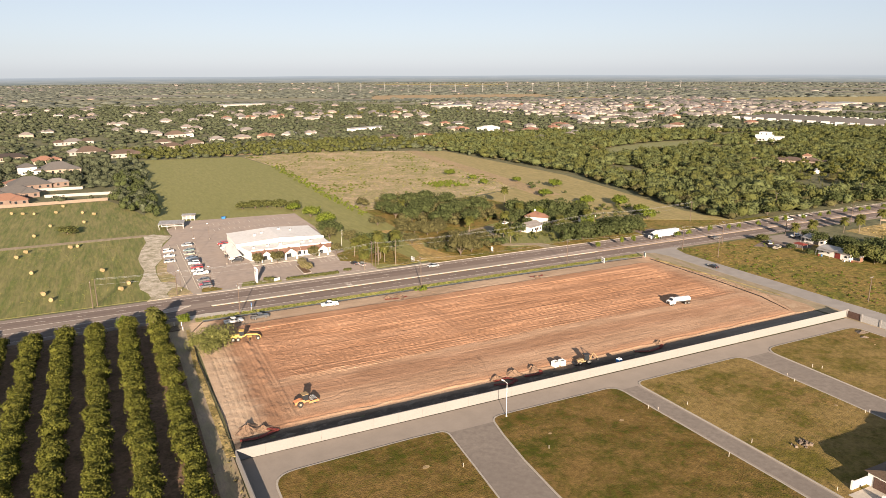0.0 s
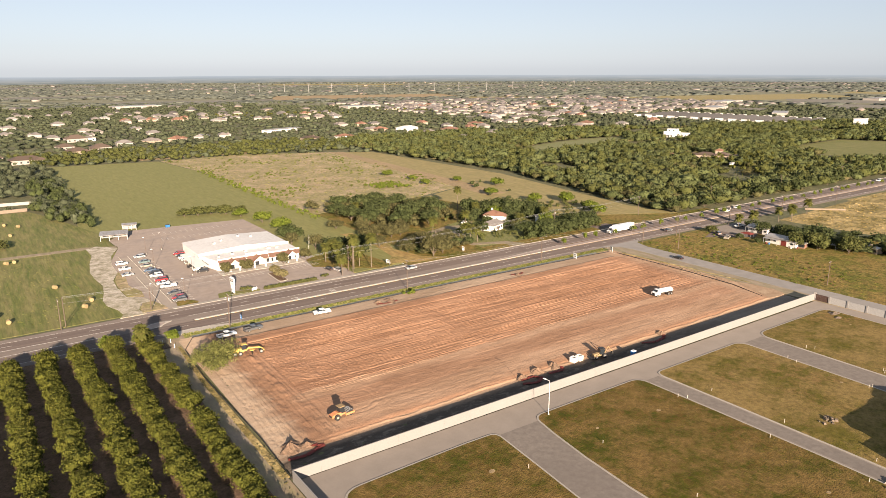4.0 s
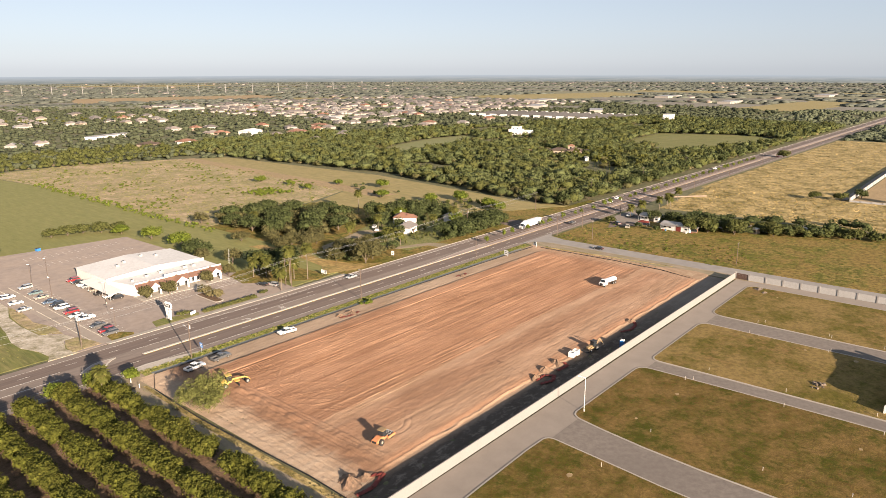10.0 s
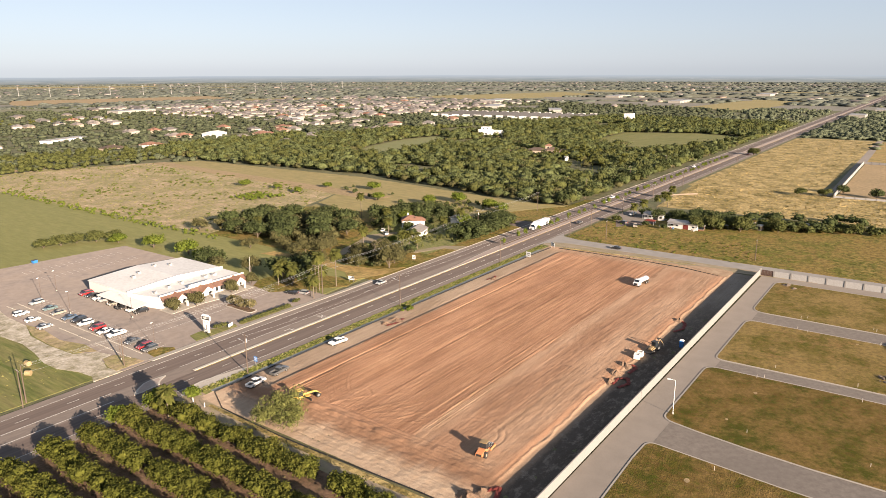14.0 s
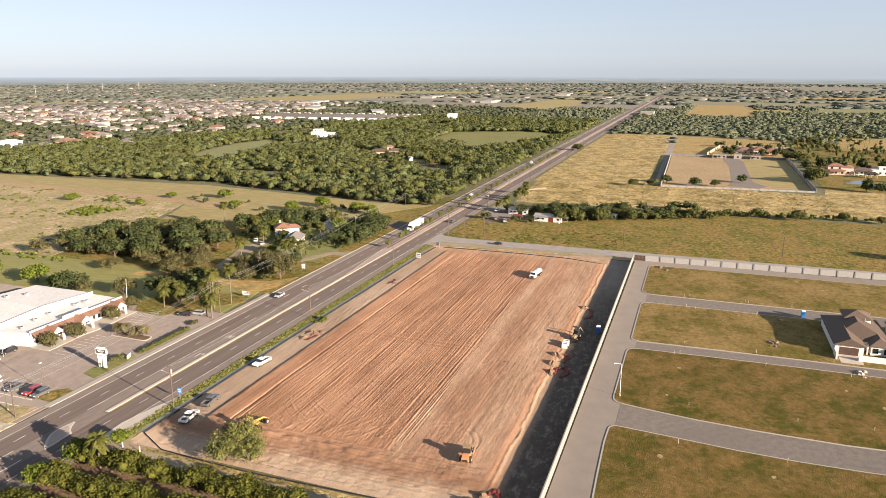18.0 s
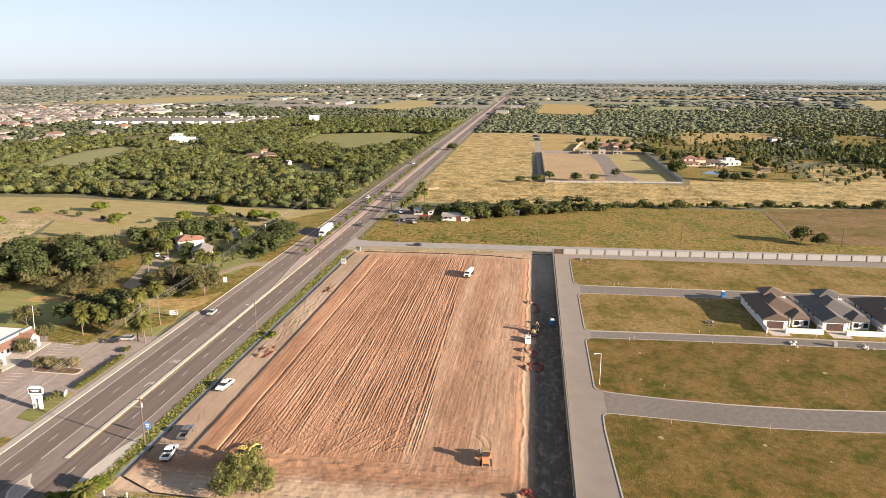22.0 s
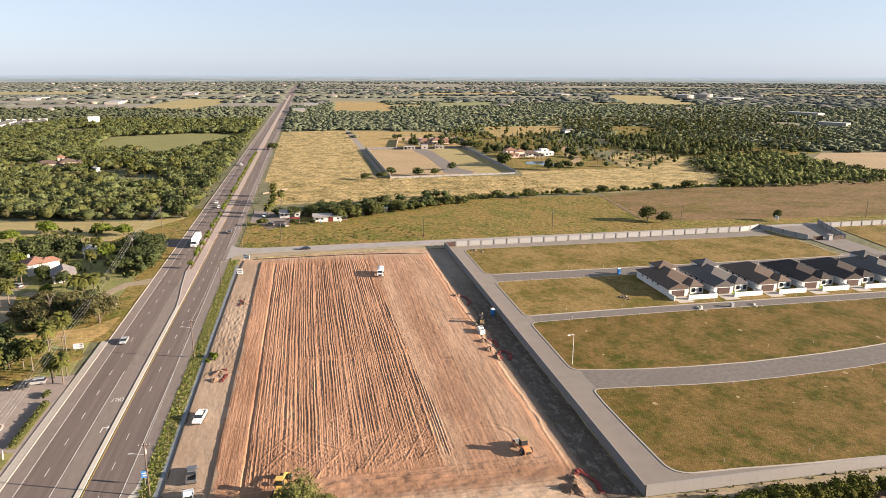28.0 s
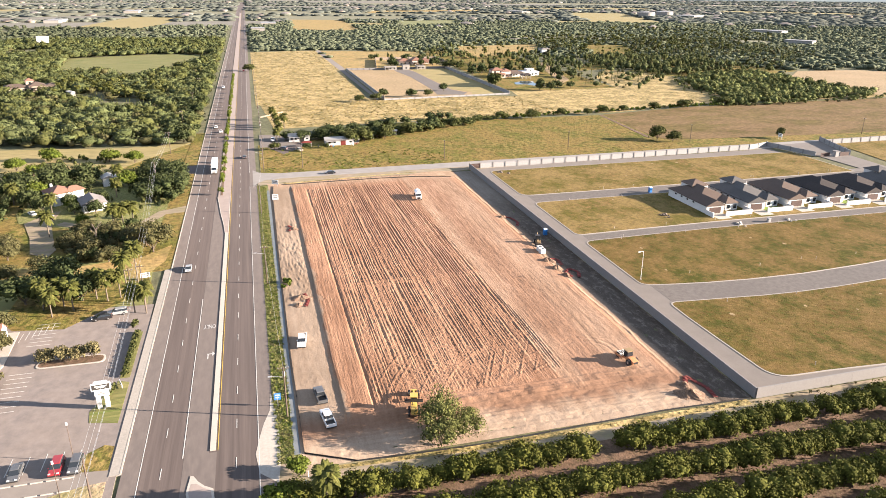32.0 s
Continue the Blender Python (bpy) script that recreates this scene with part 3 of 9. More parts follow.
FIELDS = [
    ("field", [(-400, 266), (16.5, 264), (16, 300), (24, 372), (23, 402), (8, 460), (-2, 490), (-400, 486)], -.02, M_HAYF, "mown hay field of olive grass", "field"),
    ("field", [(14, 398), (60, 396), (93, 388), (90, 352), (92, 266), (132, 268), (133, 372), (128, 607), (117, 690), (27, 705), (22, 502)], -.03, M_GREENF, "smooth green crop field", "field"),
    ("field", [(128, 385), (213, 400), (262, 418), (277, 664), (200, 700), (119, 690), (130, 600)], -.05, M_SCRUB, "scrubby fallow field with tan bare patches", "field"),
    ("field", [(228, 318), (246, 300), (306, 268), (300, 300), (322, 449), (312, 643), (277, 662), (264, 418), (215, 396)], -.02, M_TILL, "mown tan field beside the woods", "field"),
    ("field", [(252, 380), (268, 376), (288, 660), (276, 664)], .02, M_TRACKF, "pale dry stubble strip", "field"),
    ("field", [(120, 264), (300, 264), (300, 300), (245, 330), (213, 398), (128, 384)], -.06, M_EASTF, "weedy grass round the roadside houses", "field"),
    ("field", [(228, 234), (290, 234), (336, 150), (332, 15), (350, -100), (350, -420), (236, -420)], -.04, M_EASTF, "weedy green and yellow meadow", "field"),
    ("field", [(334, 224), (425, 230), (440, 150), (425, 38), (405, -105), (362, -105), (340, 0), (342, 120)], -.06, M_DRYWEED, "dry yellow meadow", "field"),
    ("field", [(362, -105), (405, -105), (420, -130), (400, -250), (352, -260)], -.05, M_DRYWEED, "dry golden grass beside the thicket", "field"),
    ("field", [(425, 37), (450, 33), (450, -60), (520, -75), (575, -115), (520, -150), (420, -130), (405, -105)], -.09, M_DRYWEED, "dry golden grass beside the villa", "field"),
    ("field", [(440, 152), (640, 148), (860, 152), (850, 233), (425, 233)], -.03, M_DRYWEED, "dry golden grass plot", "field"),
    ("field", [(640, 30), (820, 30), (850, 146), (640, 142)], -.03, M_YELLOWF, "tan dry grass plot behind the compound", "field"),
    ("field", [(450, -60), (800, -80), (820, 28), (640, 28), (450, 34)], -.08, M_EASTF, "green yard grass of a villa", "field"),
    ("field", [(250, 14), (262, 18), (333, 12), (347, -60), (350, -420), (240, -420), (242, -100)], .0, M_TILLBROWN, "brownish mown field", "field"),
    ("field", [(656, 312), (735, 285), (815, 272), (850, 340), (812, 432), (720, 424), (652, 404)], -.03, M_HAYF, "olive pasture among the woods", "field"),
    ("field", [(1500, 1150), (2100, 1000), (2300, 1250), (1700, 1450)], -.03, M_TILL, "far tan field", "field"),
    ("field", [(700, 1900), (1250, 1750), (1350, 2050), (800, 2200)], -.03, M_TRACKF, "far tan field", "field"),
    ("field", [(1250, 30), (1700, 10), (1750, 130), (1300, 150)], -.03, M_YELLOWF, "far yellow field", "field"),
    ("field", [(728, -14), (783, -134), (899, -170), (884, -44)], -.03, M_YELLOWF, "dry grass strip among the palms", "field"),
    ("field", [(705, -165), (712, -232), (860, -290), (880, -235)], -.03, M_EASTF, "green meadow among the palms", "field"),
    ("field", [(573, -84), (583, -131), (635, -151), (623, -101)], -.02, M_EASTF, "green garden grass", "field"),
    ("field", [(487, -27), (505, -43), (667, -85), (628, -63)], -.02, M_TRACKF, "dry bare slope beside the villa", "field"),
    ("field", [(2145, -127), (2187, -514), (2400, -580), (2340, -150)], -.03, M_YELLOWF, "far yellow field", "field"),
    ("field", [(1436, -89), (1450, -213), (1653, -260), (1637, -120)], -.03, M_FARLAWN, "far olive field", "field"),
    ("field", [(1400, -700), (2000, -900), (2100, -760), (1500, -560)], -.03, M_TILL, "far pale field", "field"),
    ("field", [(1400, 420), (1900, 380), (1950, 520), (1450, 560)], -.03, M_TILL, "far olive field", "field"),
    ("field", [(424, 538), (450, 574), (500, 598), (578, 614), (640, 604), (612, 572), (527, 541), (463, 528)], -.03, M_FARLAWN, "green clearing in the woods", "field"),
    ("field", [(477, -255), (520, -300), (512, -367), (483, -395), (347, -258), (365, -242), (407, -240)], .02, M_TRACKF, "bare tan lot beside the thicket", "field"),
    ("field", [(510, -150), (560, -130), (600, -200), (580, -280), (520, -300), (490, -210)], -.03, M_EASTF, "weedy clearing with shrubs", "field"),
]
for n, poly, z, m, lb, cat in FIELDS:
    slab(n, poly, z + .02, m, lb, cat)

# orchard floor and the dirt track beside it
slab("orchard_ground", rect(-400, 12.5, 20, 236), 0.0, M_ORCHSOIL, "brown leaf-strewn orchard floor", "ground")
slab("dirt_track", [(11.5, 20), (17.2, 20), (16.6, 139), (15.6, 200), (18, 229), (22, 236), (10, 236), (12, 200)], .03, M_TRACK, "pale two-wheel dirt track", "track")
slab("field_verge", [(15.2, 142), (17.0, 142), (16.4, 200), (17.2, 226), (16.2, 226), (15.0, 200)], .05, M_DRYWEED, "thin dry weeds along the fence", "verge")

# ---- highway and streets ----
M_KERB = mixed("worn_kerb_concrete", [(0.280, 0.252, 0.212), (0.240, 0.215, 0.182), (0.310, 0.280, 0.240)], (0.15, 2.0), 0.85, 0.005, 30)
M_WHITECONC = mixed("white_concrete", [(0.4128, 0.3740, 0.3196), (0.3526, 0.3187, 0.2739)], (0.15, 2.0), 0.85)
M_SKIRTPAVE = mixed("pinkish_paving", [(0.3024, 0.2464, 0.2126), (0.2632, 0.2119, 0.1829)], (0.3, 2.0), 0.9)
RZ = 0.05
slab("road", rect(-500, 3600, 236, 262), RZ, M_ASPHALT, "worn grey asphalt highway", "road", .4)
slab("road_shoulder", rect(-500, 3600, 236.02, 238.8), RZ + .015, M_SHOULDER, "paler worn highway shoulder", "road", .05)
slab("road_shoulder", rect(-500, 3600, 259.1, 261.98), RZ + .015, M_SHOULDER, "paler worn highway shoulder", "road", .05)
slab("street", [(212, 236.0), (206, 237.5), (236, 237.5), (230.5, 234.5), (227.8, 226), (228.6, 140), (230, -60), (236, -450), (224, -450), (218.6, -60), (218.6, 120), (219.4, 142), (218.5, 226), (216.5, 233)], RZ + .03, M_SIDEST, "pale grey side street", "street", .3)
slab("gravel_mouth", [(203.5, 150.6), (208, 150), (213.0, 150.4), (214.5, 156), (213.6, 164), (211.6, 170), (208.6, 164), (206, 156)], RZ + .045, M_SOILTAN, "dusty caliche apron", "gravel", .1)
slab("dusty_shoulder", [(15, 235.8), (18.5, 238.9), (24, 239.5), (29, 238.7), (33, 237.9), (37.5, 236.6), (44, 236.2), (36, 235.4), (27, 235.1), (20, 235.3)], RZ + .03, M_CONC, "pale dusty caliche spread on the shoulder", "gravel", .1)
slab("sidewalk", rect(24, 120, 262.3, 264.0), .14, M_KERB, "pale concrete sidewalk", "sidewalk", .3)
slab("kerb", rect(24, 330, 262.0, 262.28), .17, M_CONC, "pale concrete kerb", "kerb", .3)
slab("kerb", rect(330, 1400, 262.0, 262.28), .17, M_CONC, "pale concrete kerb", "kerb", .3)
slab("grass_verge", [(120, 262.4), (330, 262.4), (330, 268), (120, 270)], .06, M_EASTF, "dry roadside grass", "verge", .2)


def lines():
    y_off = RZ + .035
    for y, w, m, x0, x1, lb in ((238.9, .14, M_PAINTW, -300, 208, "white edge line"), (238.9, .14, M_PAINTW, 232, 2400, "white edge line"), (258.95, .14, M_PAINTW, -300, 2400, "white edge line"),
                                (246.1, .13, M_PAINTY, 27, 2400, "yellow line along the median"), (252.1, .16, M_PAINTW, 26, 96, "solid white turn lane line"),
                                (251.4, .13, M_PAINTY, 206, 2400, "yellow line along the median"), (252.0, .2, M_PAINTW, -300, 6, "solid white line"), (247.2, .2, M_PAINTW, -60, 4, "solid white line")):
        tagged(part("lane_line", MB().box((x0 + x1) / 2, y, y_off - .005, x1 - x0, w, .01), m), lb, "road marking", kind="structure")
    for y in (242.85, 255.45):
        b = MB()
        for i in range(-24, 150):
            b.box(22.5 + i * 12.19, y, y_off - .005, 3.05, .13, .01)
        tagged(part("lane_dashes", b, M_PAINTW), "broken white lane line", "road marking", kind="structure")
    # turn arrow and the word beside it
    b = MB()
    b.box(63.0, 249.4, y_off, 2.2, .22, .012).box(64.2, 249.0, y_off, .25, 1.2, .012)
    b.add([(63.2, 248.5, y_off + .006), (65.2, 248.5, y_off + .006), (64.2, 247.9, y_off + .006)], [(0, 1, 2)])
    tagged(part("turn_arrow", b, M_PAINTW), "white turn arrow painted in the lane", "road marking", kind="structure")
    cu = bpy.data.curves.new("lane_word", 'FONT')
    cu.body, cu.size, cu.align_x = "ONLY", 2.1, 'CENTER'
    cu.extrude = .003
    ob = new("lane_word", cu)
    ob.matrix_basis = pose(79.5, 249.6, y_off + .01, 0, 0, 90) @ Matrix.Diagonal((.5, 1.5, 1, 1))
    cu.materials.append(M_PAINTW)
    tagged(ob, "white word painted in the turn lane", "road marking", kind="structure")


lines()
slab("turn_lane", [(-300, 246.3), (26.5, 246.3), (26.5, 247.7), (148, 247.8), (160, 248.6), (176, 250.0), (192, 251.9), (-300, 251.9)], RZ + .012, M_SHOULDER, "paler tan asphalt of the turn lane", "road", .05)
# median: narrow divider, taper and planted part
slab("median_divider", [(27, 246.5), (150, 246.5), (150, 247.6), (27, 247.5)], .2, M_WHITECONC, "raised white concrete median divider", "median", .4)
slab("median_taper", [(150, 246.7), (195, 246.7), (195, 251.2), (172, 249.4), (160, 248.2), (150, 247.5)], .19, M_SKIRTPAVE, "raised pinkish paved median taper", "median", .4)
slab("median_kerb", [(150, 246.5), (195, 246.5), (195, 246.7), (150, 246.7)], .21, M_WHITECONC, "white kerb along the median", "kerb", .4)
slab("median_kerb", [(150, 247.5), (160, 248.2), (172, 249.4), (195, 251.2), (195, 251.45), (172, 249.65), (160, 248.4), (150, 247.7)], .21, M_WHITECONC, "white kerb along the median", "kerb", .4)
slab("median", rect(195, 2200, 246.5, 251.2), .2, M_SKIRTPAVE, "raised tan paved median", "median", .4)
slab("median_bed", rect(197, 620, 249.5, 250.4), .23, M_ORCHSOIL, "planted soil bed in the median", "planting bed", .1)
b = MB()
isl = [(8.8, 246.1), (9.6, 247.3), (11.6, 249.0), (14.0, 250.5), (16.0, 250.9), (18.1, 250.7), (20.6, 250.4), (20.4, 249.9), (18.8, 249.1), (17.4, 248.0), (16.3, 246.5), (13.7, 246.2), (11, 245.9)]
slab("traffic_island", isl, .16, M_CONC, "white-kerbed traffic island", "traffic island", .3)
slab("island_fill", [(9.6, 246.5), (11.9, 248.6), (14.1, 250.1), (16.0, 250.5), (18.4, 250.2), (18.2, 249.3), (16.9, 248.1), (15.9, 246.9), (13.5, 246.6), (11, 246.3)], .17, M_SKIRTPAVE, "grey paving inside the island", "paving", .1)

# ---- subdivision: streets and lots ----
slab("street", [(17.3, 139.7), (17.3, -60), (171.5, -60), (171.5, -26), (211, -24), (217.5, -24), (214.7, 139.7)], .06, M_STREET, "pale grey residential streets", "street", .3)


slab("street_surface", [(115.2, -60), (118.7, -60), (118.5, 84), (118.1, 108), (117.3, 130.5), (112.4, 130.5), (113.2, 110), (113.9, 84), (113.9, 60), (113.7, 10)], .075, M_STREETDARK, "narrow dark asphalt alley", "street", .05)
slab("street_surface", [(158.1, -60), (166.9, -60), (166.5, 131), (157.8, 131)], .075, M_STREETDARK, "dark asphalt residential street", "street", .05)
slab("street_surface", [(82, -60), (94, -60), (78.5, 16), (76.5, 28), (74.2, 43), (72.5, 57), (71.6, 70), (71.4, 95), (72.2, 113), (73.6, 124), (74.5, 130.5), (62.6, 130.5), (61.4, 119), (60.2, 104), (59.8, 80), (60.4, 67), (61.4, 54), (63.2, 41), (65.4, 28)], .078, M_STREETDARK, "dark asphalt residential street", "street", .05)


def fillet(poly, radii):
    """Rounds the corners of an outline; one radius a corner."""
    out, n = [], len(poly)
    for i, r in enumerate(radii):
        p = Vector(poly[i])
        a, b = (Vector(poly[i - 1]) - p).normalized(), (Vector(poly[(i + 1) % n]) - p).normalized()
        if r == 0:
            out.append(tuple(p))
            continue
        for k in range(7):
            t = k / 6
            out.append(tuple((p + a * r) * (1 - t) ** 2 + p * 2 * t * (1 - t) + (p + b * r) * t * t))
    return out


def inset(poly, d):
    """The outline drawn in by d on every side."""
    out, n = [], len(poly)
    for i in range(n):
        p, a, b = Vector(poly[i]), Vector(poly[i - 1]), Vector(poly[(i + 1) % n])
        u, v = (p - a).normalized(), (b - p).normalized()
        nu, nv = Vector((-u.y, u.x)), Vector((-v.y, v.x))
        out.append(tuple(p + (nu + nv) * d / max(.3, 1 + nu.dot(nv))))
    return out


LOT_EDGES = (([(20.6, -60), (83, -60), (66, 28), (63.8, 41), (62, 54), (60.9, 67), (60.1, 80), (59.8, 92), (60.2, 104), (61.2, 115), (62.6, 131.9), (54, 132.1), (40, 131.7), (22.3, 131.0), (22.0, 117), (21.2, 104), (20.6, 80)], (0, 0, 0, 0, 0, 0, 0, 0, 0, 0, 2.5, 0, 0, 5, 0, 0, 0)),
             ([(93, -60), (114.6, -60), (113.2, 10), (113.4, 60), (113.3, 84), (112.7, 110), (111.9, 132.8), (74.4, 132.8), (72.8, 124), (71.4, 113), (70.5, 100), (70.3, 82), (71.1, 70), (72, 57), (73.7, 43), (76, 28), (78, 16)], (0, 0, 0, 0, 0, 0, 3.5, 3, 0, 0, 0, 0, 0, 0, 0, 0, 0)),
             ([(119.2, -60), (157.6, -60), (157.2, 132.5), (117.9, 132.5), (118.6, 108), (119.0, 84)], (0, 0, 4, 3, 0, 0)),
             ([(167.4, -30), (208.6, -30), (208.4, 133.4), (167.0, 133.4), (166.8, 100)], (0, 0, 4, 5, 0)))
for edge, radii in LOT_EDGES:
    slab("lot_kerb", fillet(edge, radii), .16, M_KERB, "pale concrete kerb round a lot", "kerb", .3)
    slab("lot_grass", fillet(inset(edge, .42), [max(0, q - .3) for q in radii]), .18, M_LAWNDRY if edge[0][0] > 115 else M_LAWN, "olive brown mown grass of a vacant lot", "lawn", .1)


slab("lot_grass", [(172, -60), (221, -68), (222, -260), (172, -260)], .1, M_LAWNDRY, "olive brown mown grass beyond the entrance", "lawn", .3)
slab("dirt_strip", [(333, 15.6), (262, 22.6), (254, 21), (332, 13.4)], .06, M_ORCHSOIL, "dark bare ditch between fields", "track", .1)


def wall(name, x0, y0, x1, y1, h, t, m, lb, cap=0.0):
    dx, dy = x1 - x0, y1 - y0
    L, a = math.hypot(dx, dy), math.degrees(math.atan2(dy, dx))
    ob = thing(name, lb, "wall", pose((x0 + x1) / 2, (y0 + y1) / 2, 0, 0, 0, a), kind="structure")
    n = max(1, round(L / 6.1))
    seg = MB().box(0, 0, h / 2, L / n - .02, t, h).mesh("panel")
    for i in range(n):
        part("panel", seg, m, ob).location = (-L / 2 + (i + .5) * L / n, 0, 0)
    if cap:
        part("coping", MB().box(0, 0, h + cap / 2, L, t + .1, cap), M_CONC, ob)
    return ob


WH = 2.5
wall("wall_north", 16.9, 140.1, 214.6, 140.6, WH, .25, M_WALL, "long pale stucco boundary wall")
wall("wall_west", 16.9, 139.9, 18.6, 20, WH, .25, M_WALL, "pale stucco boundary wall beside the dirt track")
# ---- graded dirt field ----
def pad_soil():
    """Soil whose zones run into one another: painted shade strip by the wall, rolled strip, rutted pad, dusty rim."""
    m, n, l, p = node_mat("pad_soil")
    geo = n.new("ShaderNodeNewGeometry")
    def noise(scale, stretch, detail=6, rough=.65):
        mp = n.new("ShaderNodeMapping")
        mp.inputs["Scale"].default_value = stretch
        l.new(geo.outputs["Position"], mp.inputs[0])
        t = n.new("ShaderNodeTexNoise")
        t.inputs["Scale"].default_value, t.inputs["Detail"].default_value, t.inputs["Roughness"].default_value = scale, detail, rough
        l.new(mp.outputs[0], t.inputs["Vector"])
        return t.outputs[0]
    def calc(op, a, b, c=None):
        x = n.new("ShaderNodeMath")
        x.operation = op
        for i, v in enumerate((a, b, c)):
            if v is None:
                continue
            if isinstance(v, (int, float)):
                x.inputs[i].default_value = v
            else:
                l.new(v, x.inputs[i])
        return x.outputs[0]
    def ramp(f, stops):
        r = n.new("ShaderNodeValToRGB")
        e = r.color_ramp.elements
        while len(e) < len(stops):
            e.new(.5)
        for k, (q, c) in zip(e, stops):
            k.position, k.color = q, (*c, 1)
        l.new(f, r.inputs[0])
        return r.outputs[0]
    def blend(f, a, b, kind='MIX'):
        x = n.new("ShaderNodeMix")
        x.data_type, x.blend_type = 'RGBA', kind
        for k, v in ((0, f), (6, a), (7, b)):
            if isinstance(v, tuple):
                x.inputs[k].default_value = (*v, 1)
            elif isinstance(v, float):
                x.inputs[k].default_value = v
            else:
                l.new(v, x.inputs[k])
        return x.outputs[2]
    sep = n.new("ShaderNodeSeparateXYZ")
    l.new(geo.outputs["Position"], sep.inputs[0])
    wob = calc('MULTIPLY', calc('SUBTRACT', noise(.09, (.5, 1.4, 1)), .5), 9.0)
    fine = calc('MULTIPLY', calc('SUBTRACT', noise(.6, (.6, 1, 1)), .5), 1.6)
    y = calc('ADD', calc('ADD', sep.outputs[1], fine), calc('MULTIPLY', wob, calc('MULTIPLY_ADD', calc('GREATER_THAN', sep.outputs[1], 153.0), .9, .1)))
    x = calc('ADD', calc('ADD', sep.outputs[0], fine), wob)
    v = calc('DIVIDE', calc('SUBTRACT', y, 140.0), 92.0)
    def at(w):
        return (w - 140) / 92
    # first colour: the wall's cast shadow painted into the strip at its foot
    wall_shade, brown, rolled, rut, rim = (.082, .065, .051), (.270, .160, .100), (.310, .200, .130), (.295, .168, .102), (.318, .218, .146)
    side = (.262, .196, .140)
    zone = ramp(v, [(at(140), wall_shade), (at(147.4), wall_shade), (at(149.0), (.23, .165, .115)), (at(150.6), rim), (at(151.4), rut), (at(155), rolled), (at(161), rolled), (at(164), brown), (at(169), brown), (at(172.5), rolled), (at(174.5), rolled), (at(176), rut), (at(221.6), rut), (at(222.8), side), (at(231), side)])
    near = ramp(calc('DIVIDE', calc('SUBTRACT', x, 17.0), 20.0), [(.62, (1, 1, 1)), (.86, (0, 0, 0))])
    far = ramp(calc('DIVIDE', calc('SUBTRACT', x, 192.0), 20.0), [(.35, (0, 0, 0)), (.8, (1, 1, 1))])
    dusty = ramp(calc('DIVIDE', calc('SUBTRACT', x, 17.0), 20.0), [(.28, (1, 1, 1)), (.52, (0, 0, 0))])
    inner = calc('GREATER_THAN', y, 149.4)
    # the painted shade strip turns paler towards the far end
    pale = ramp(calc('DIVIDE', calc('SUBTRACT', x, 120.0), 80.0), [(.1, (0, 0, 0)), (.7, (1, 1, 1))])
    zone = blend(calc('MULTIPLY', pale, calc('LESS_THAN', y, 149.0)), zone, (.205, .172, .138))
    crumbs = ramp(noise(.55, (.6, 1, 1), 8, .75), [(.50, (0, 0, 0)), (.64, (.7, .7, .7))])
    strip = calc('LESS_THAN', y, 149.0)
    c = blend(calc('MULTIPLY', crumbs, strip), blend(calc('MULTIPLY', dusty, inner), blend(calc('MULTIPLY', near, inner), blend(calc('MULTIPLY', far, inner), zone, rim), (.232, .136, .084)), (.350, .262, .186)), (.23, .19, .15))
    streak = ramp(noise(.5, (.07, 1.5, 1), 8), [(.36, (.91, .89, .87)), (.64, (1.05, 1.06, 1.06))])
    rutted = calc('MULTIPLY', calc('GREATER_THAN', sep.outputs[0], 34.0), calc('MULTIPLY', calc('GREATER_THAN', y, 174.5), calc('LESS_THAN', y, 222.0)))
    # darker streaks in the soil colour along the furrows
    furrow = ramp(noise(1.25, (.02, 1.0, 1), 3, .6), [(.40, (.76, .73, .71)), (.56, (1.05, 1.05, 1.04))])
    patch = ramp(noise(.045, (.6, 1.3, 1), 8, .7), [(.36, (.80, .77, .74)), (.64, (1.14, 1.16, 1.18))])
    grain = ramp(noise(2.6, (1, 1, 1), 6, .8), [(.3, (.82, .80, .78)), (.7, (1.14, 1.15, 1.16))])
    c = blend(rutted, c, blend(1.0, c, furrow, 'MULTIPLY'))
    c = blend(1.0, blend(1.0, blend(1.0, c, streak, 'MULTIPLY'), patch, 'MULTIPLY'), grain, 'MULTIPLY')
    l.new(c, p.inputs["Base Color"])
    p.inputs["Roughness"].default_value = .95
    p.inputs["Diffuse Roughness"].default_value = .14
    p.inputs["Specular IOR Level"].default_value = .2
    b = n.new("ShaderNodeBump")
    b.inputs["Distance"].default_value = .10
    l.new(noise(4.0, (.7, 1, 1), 6, .75), b.inputs["Height"])
    # fine wheel scores on the rutted part
    score = n.new("ShaderNodeBump")
    score.inputs["Distance"].default_value = .2
    l.new(calc('MULTIPLY', noise(1.9, (.05, 1.0, 1), 4, .7), calc('MULTIPLY_ADD', rutted, .92, .08)), score.inputs["Height"])
    l.new(b.outputs[0], score.inputs["Normal"])
    l.new(score.outputs[0], p.inputs["Normal"])
    return m



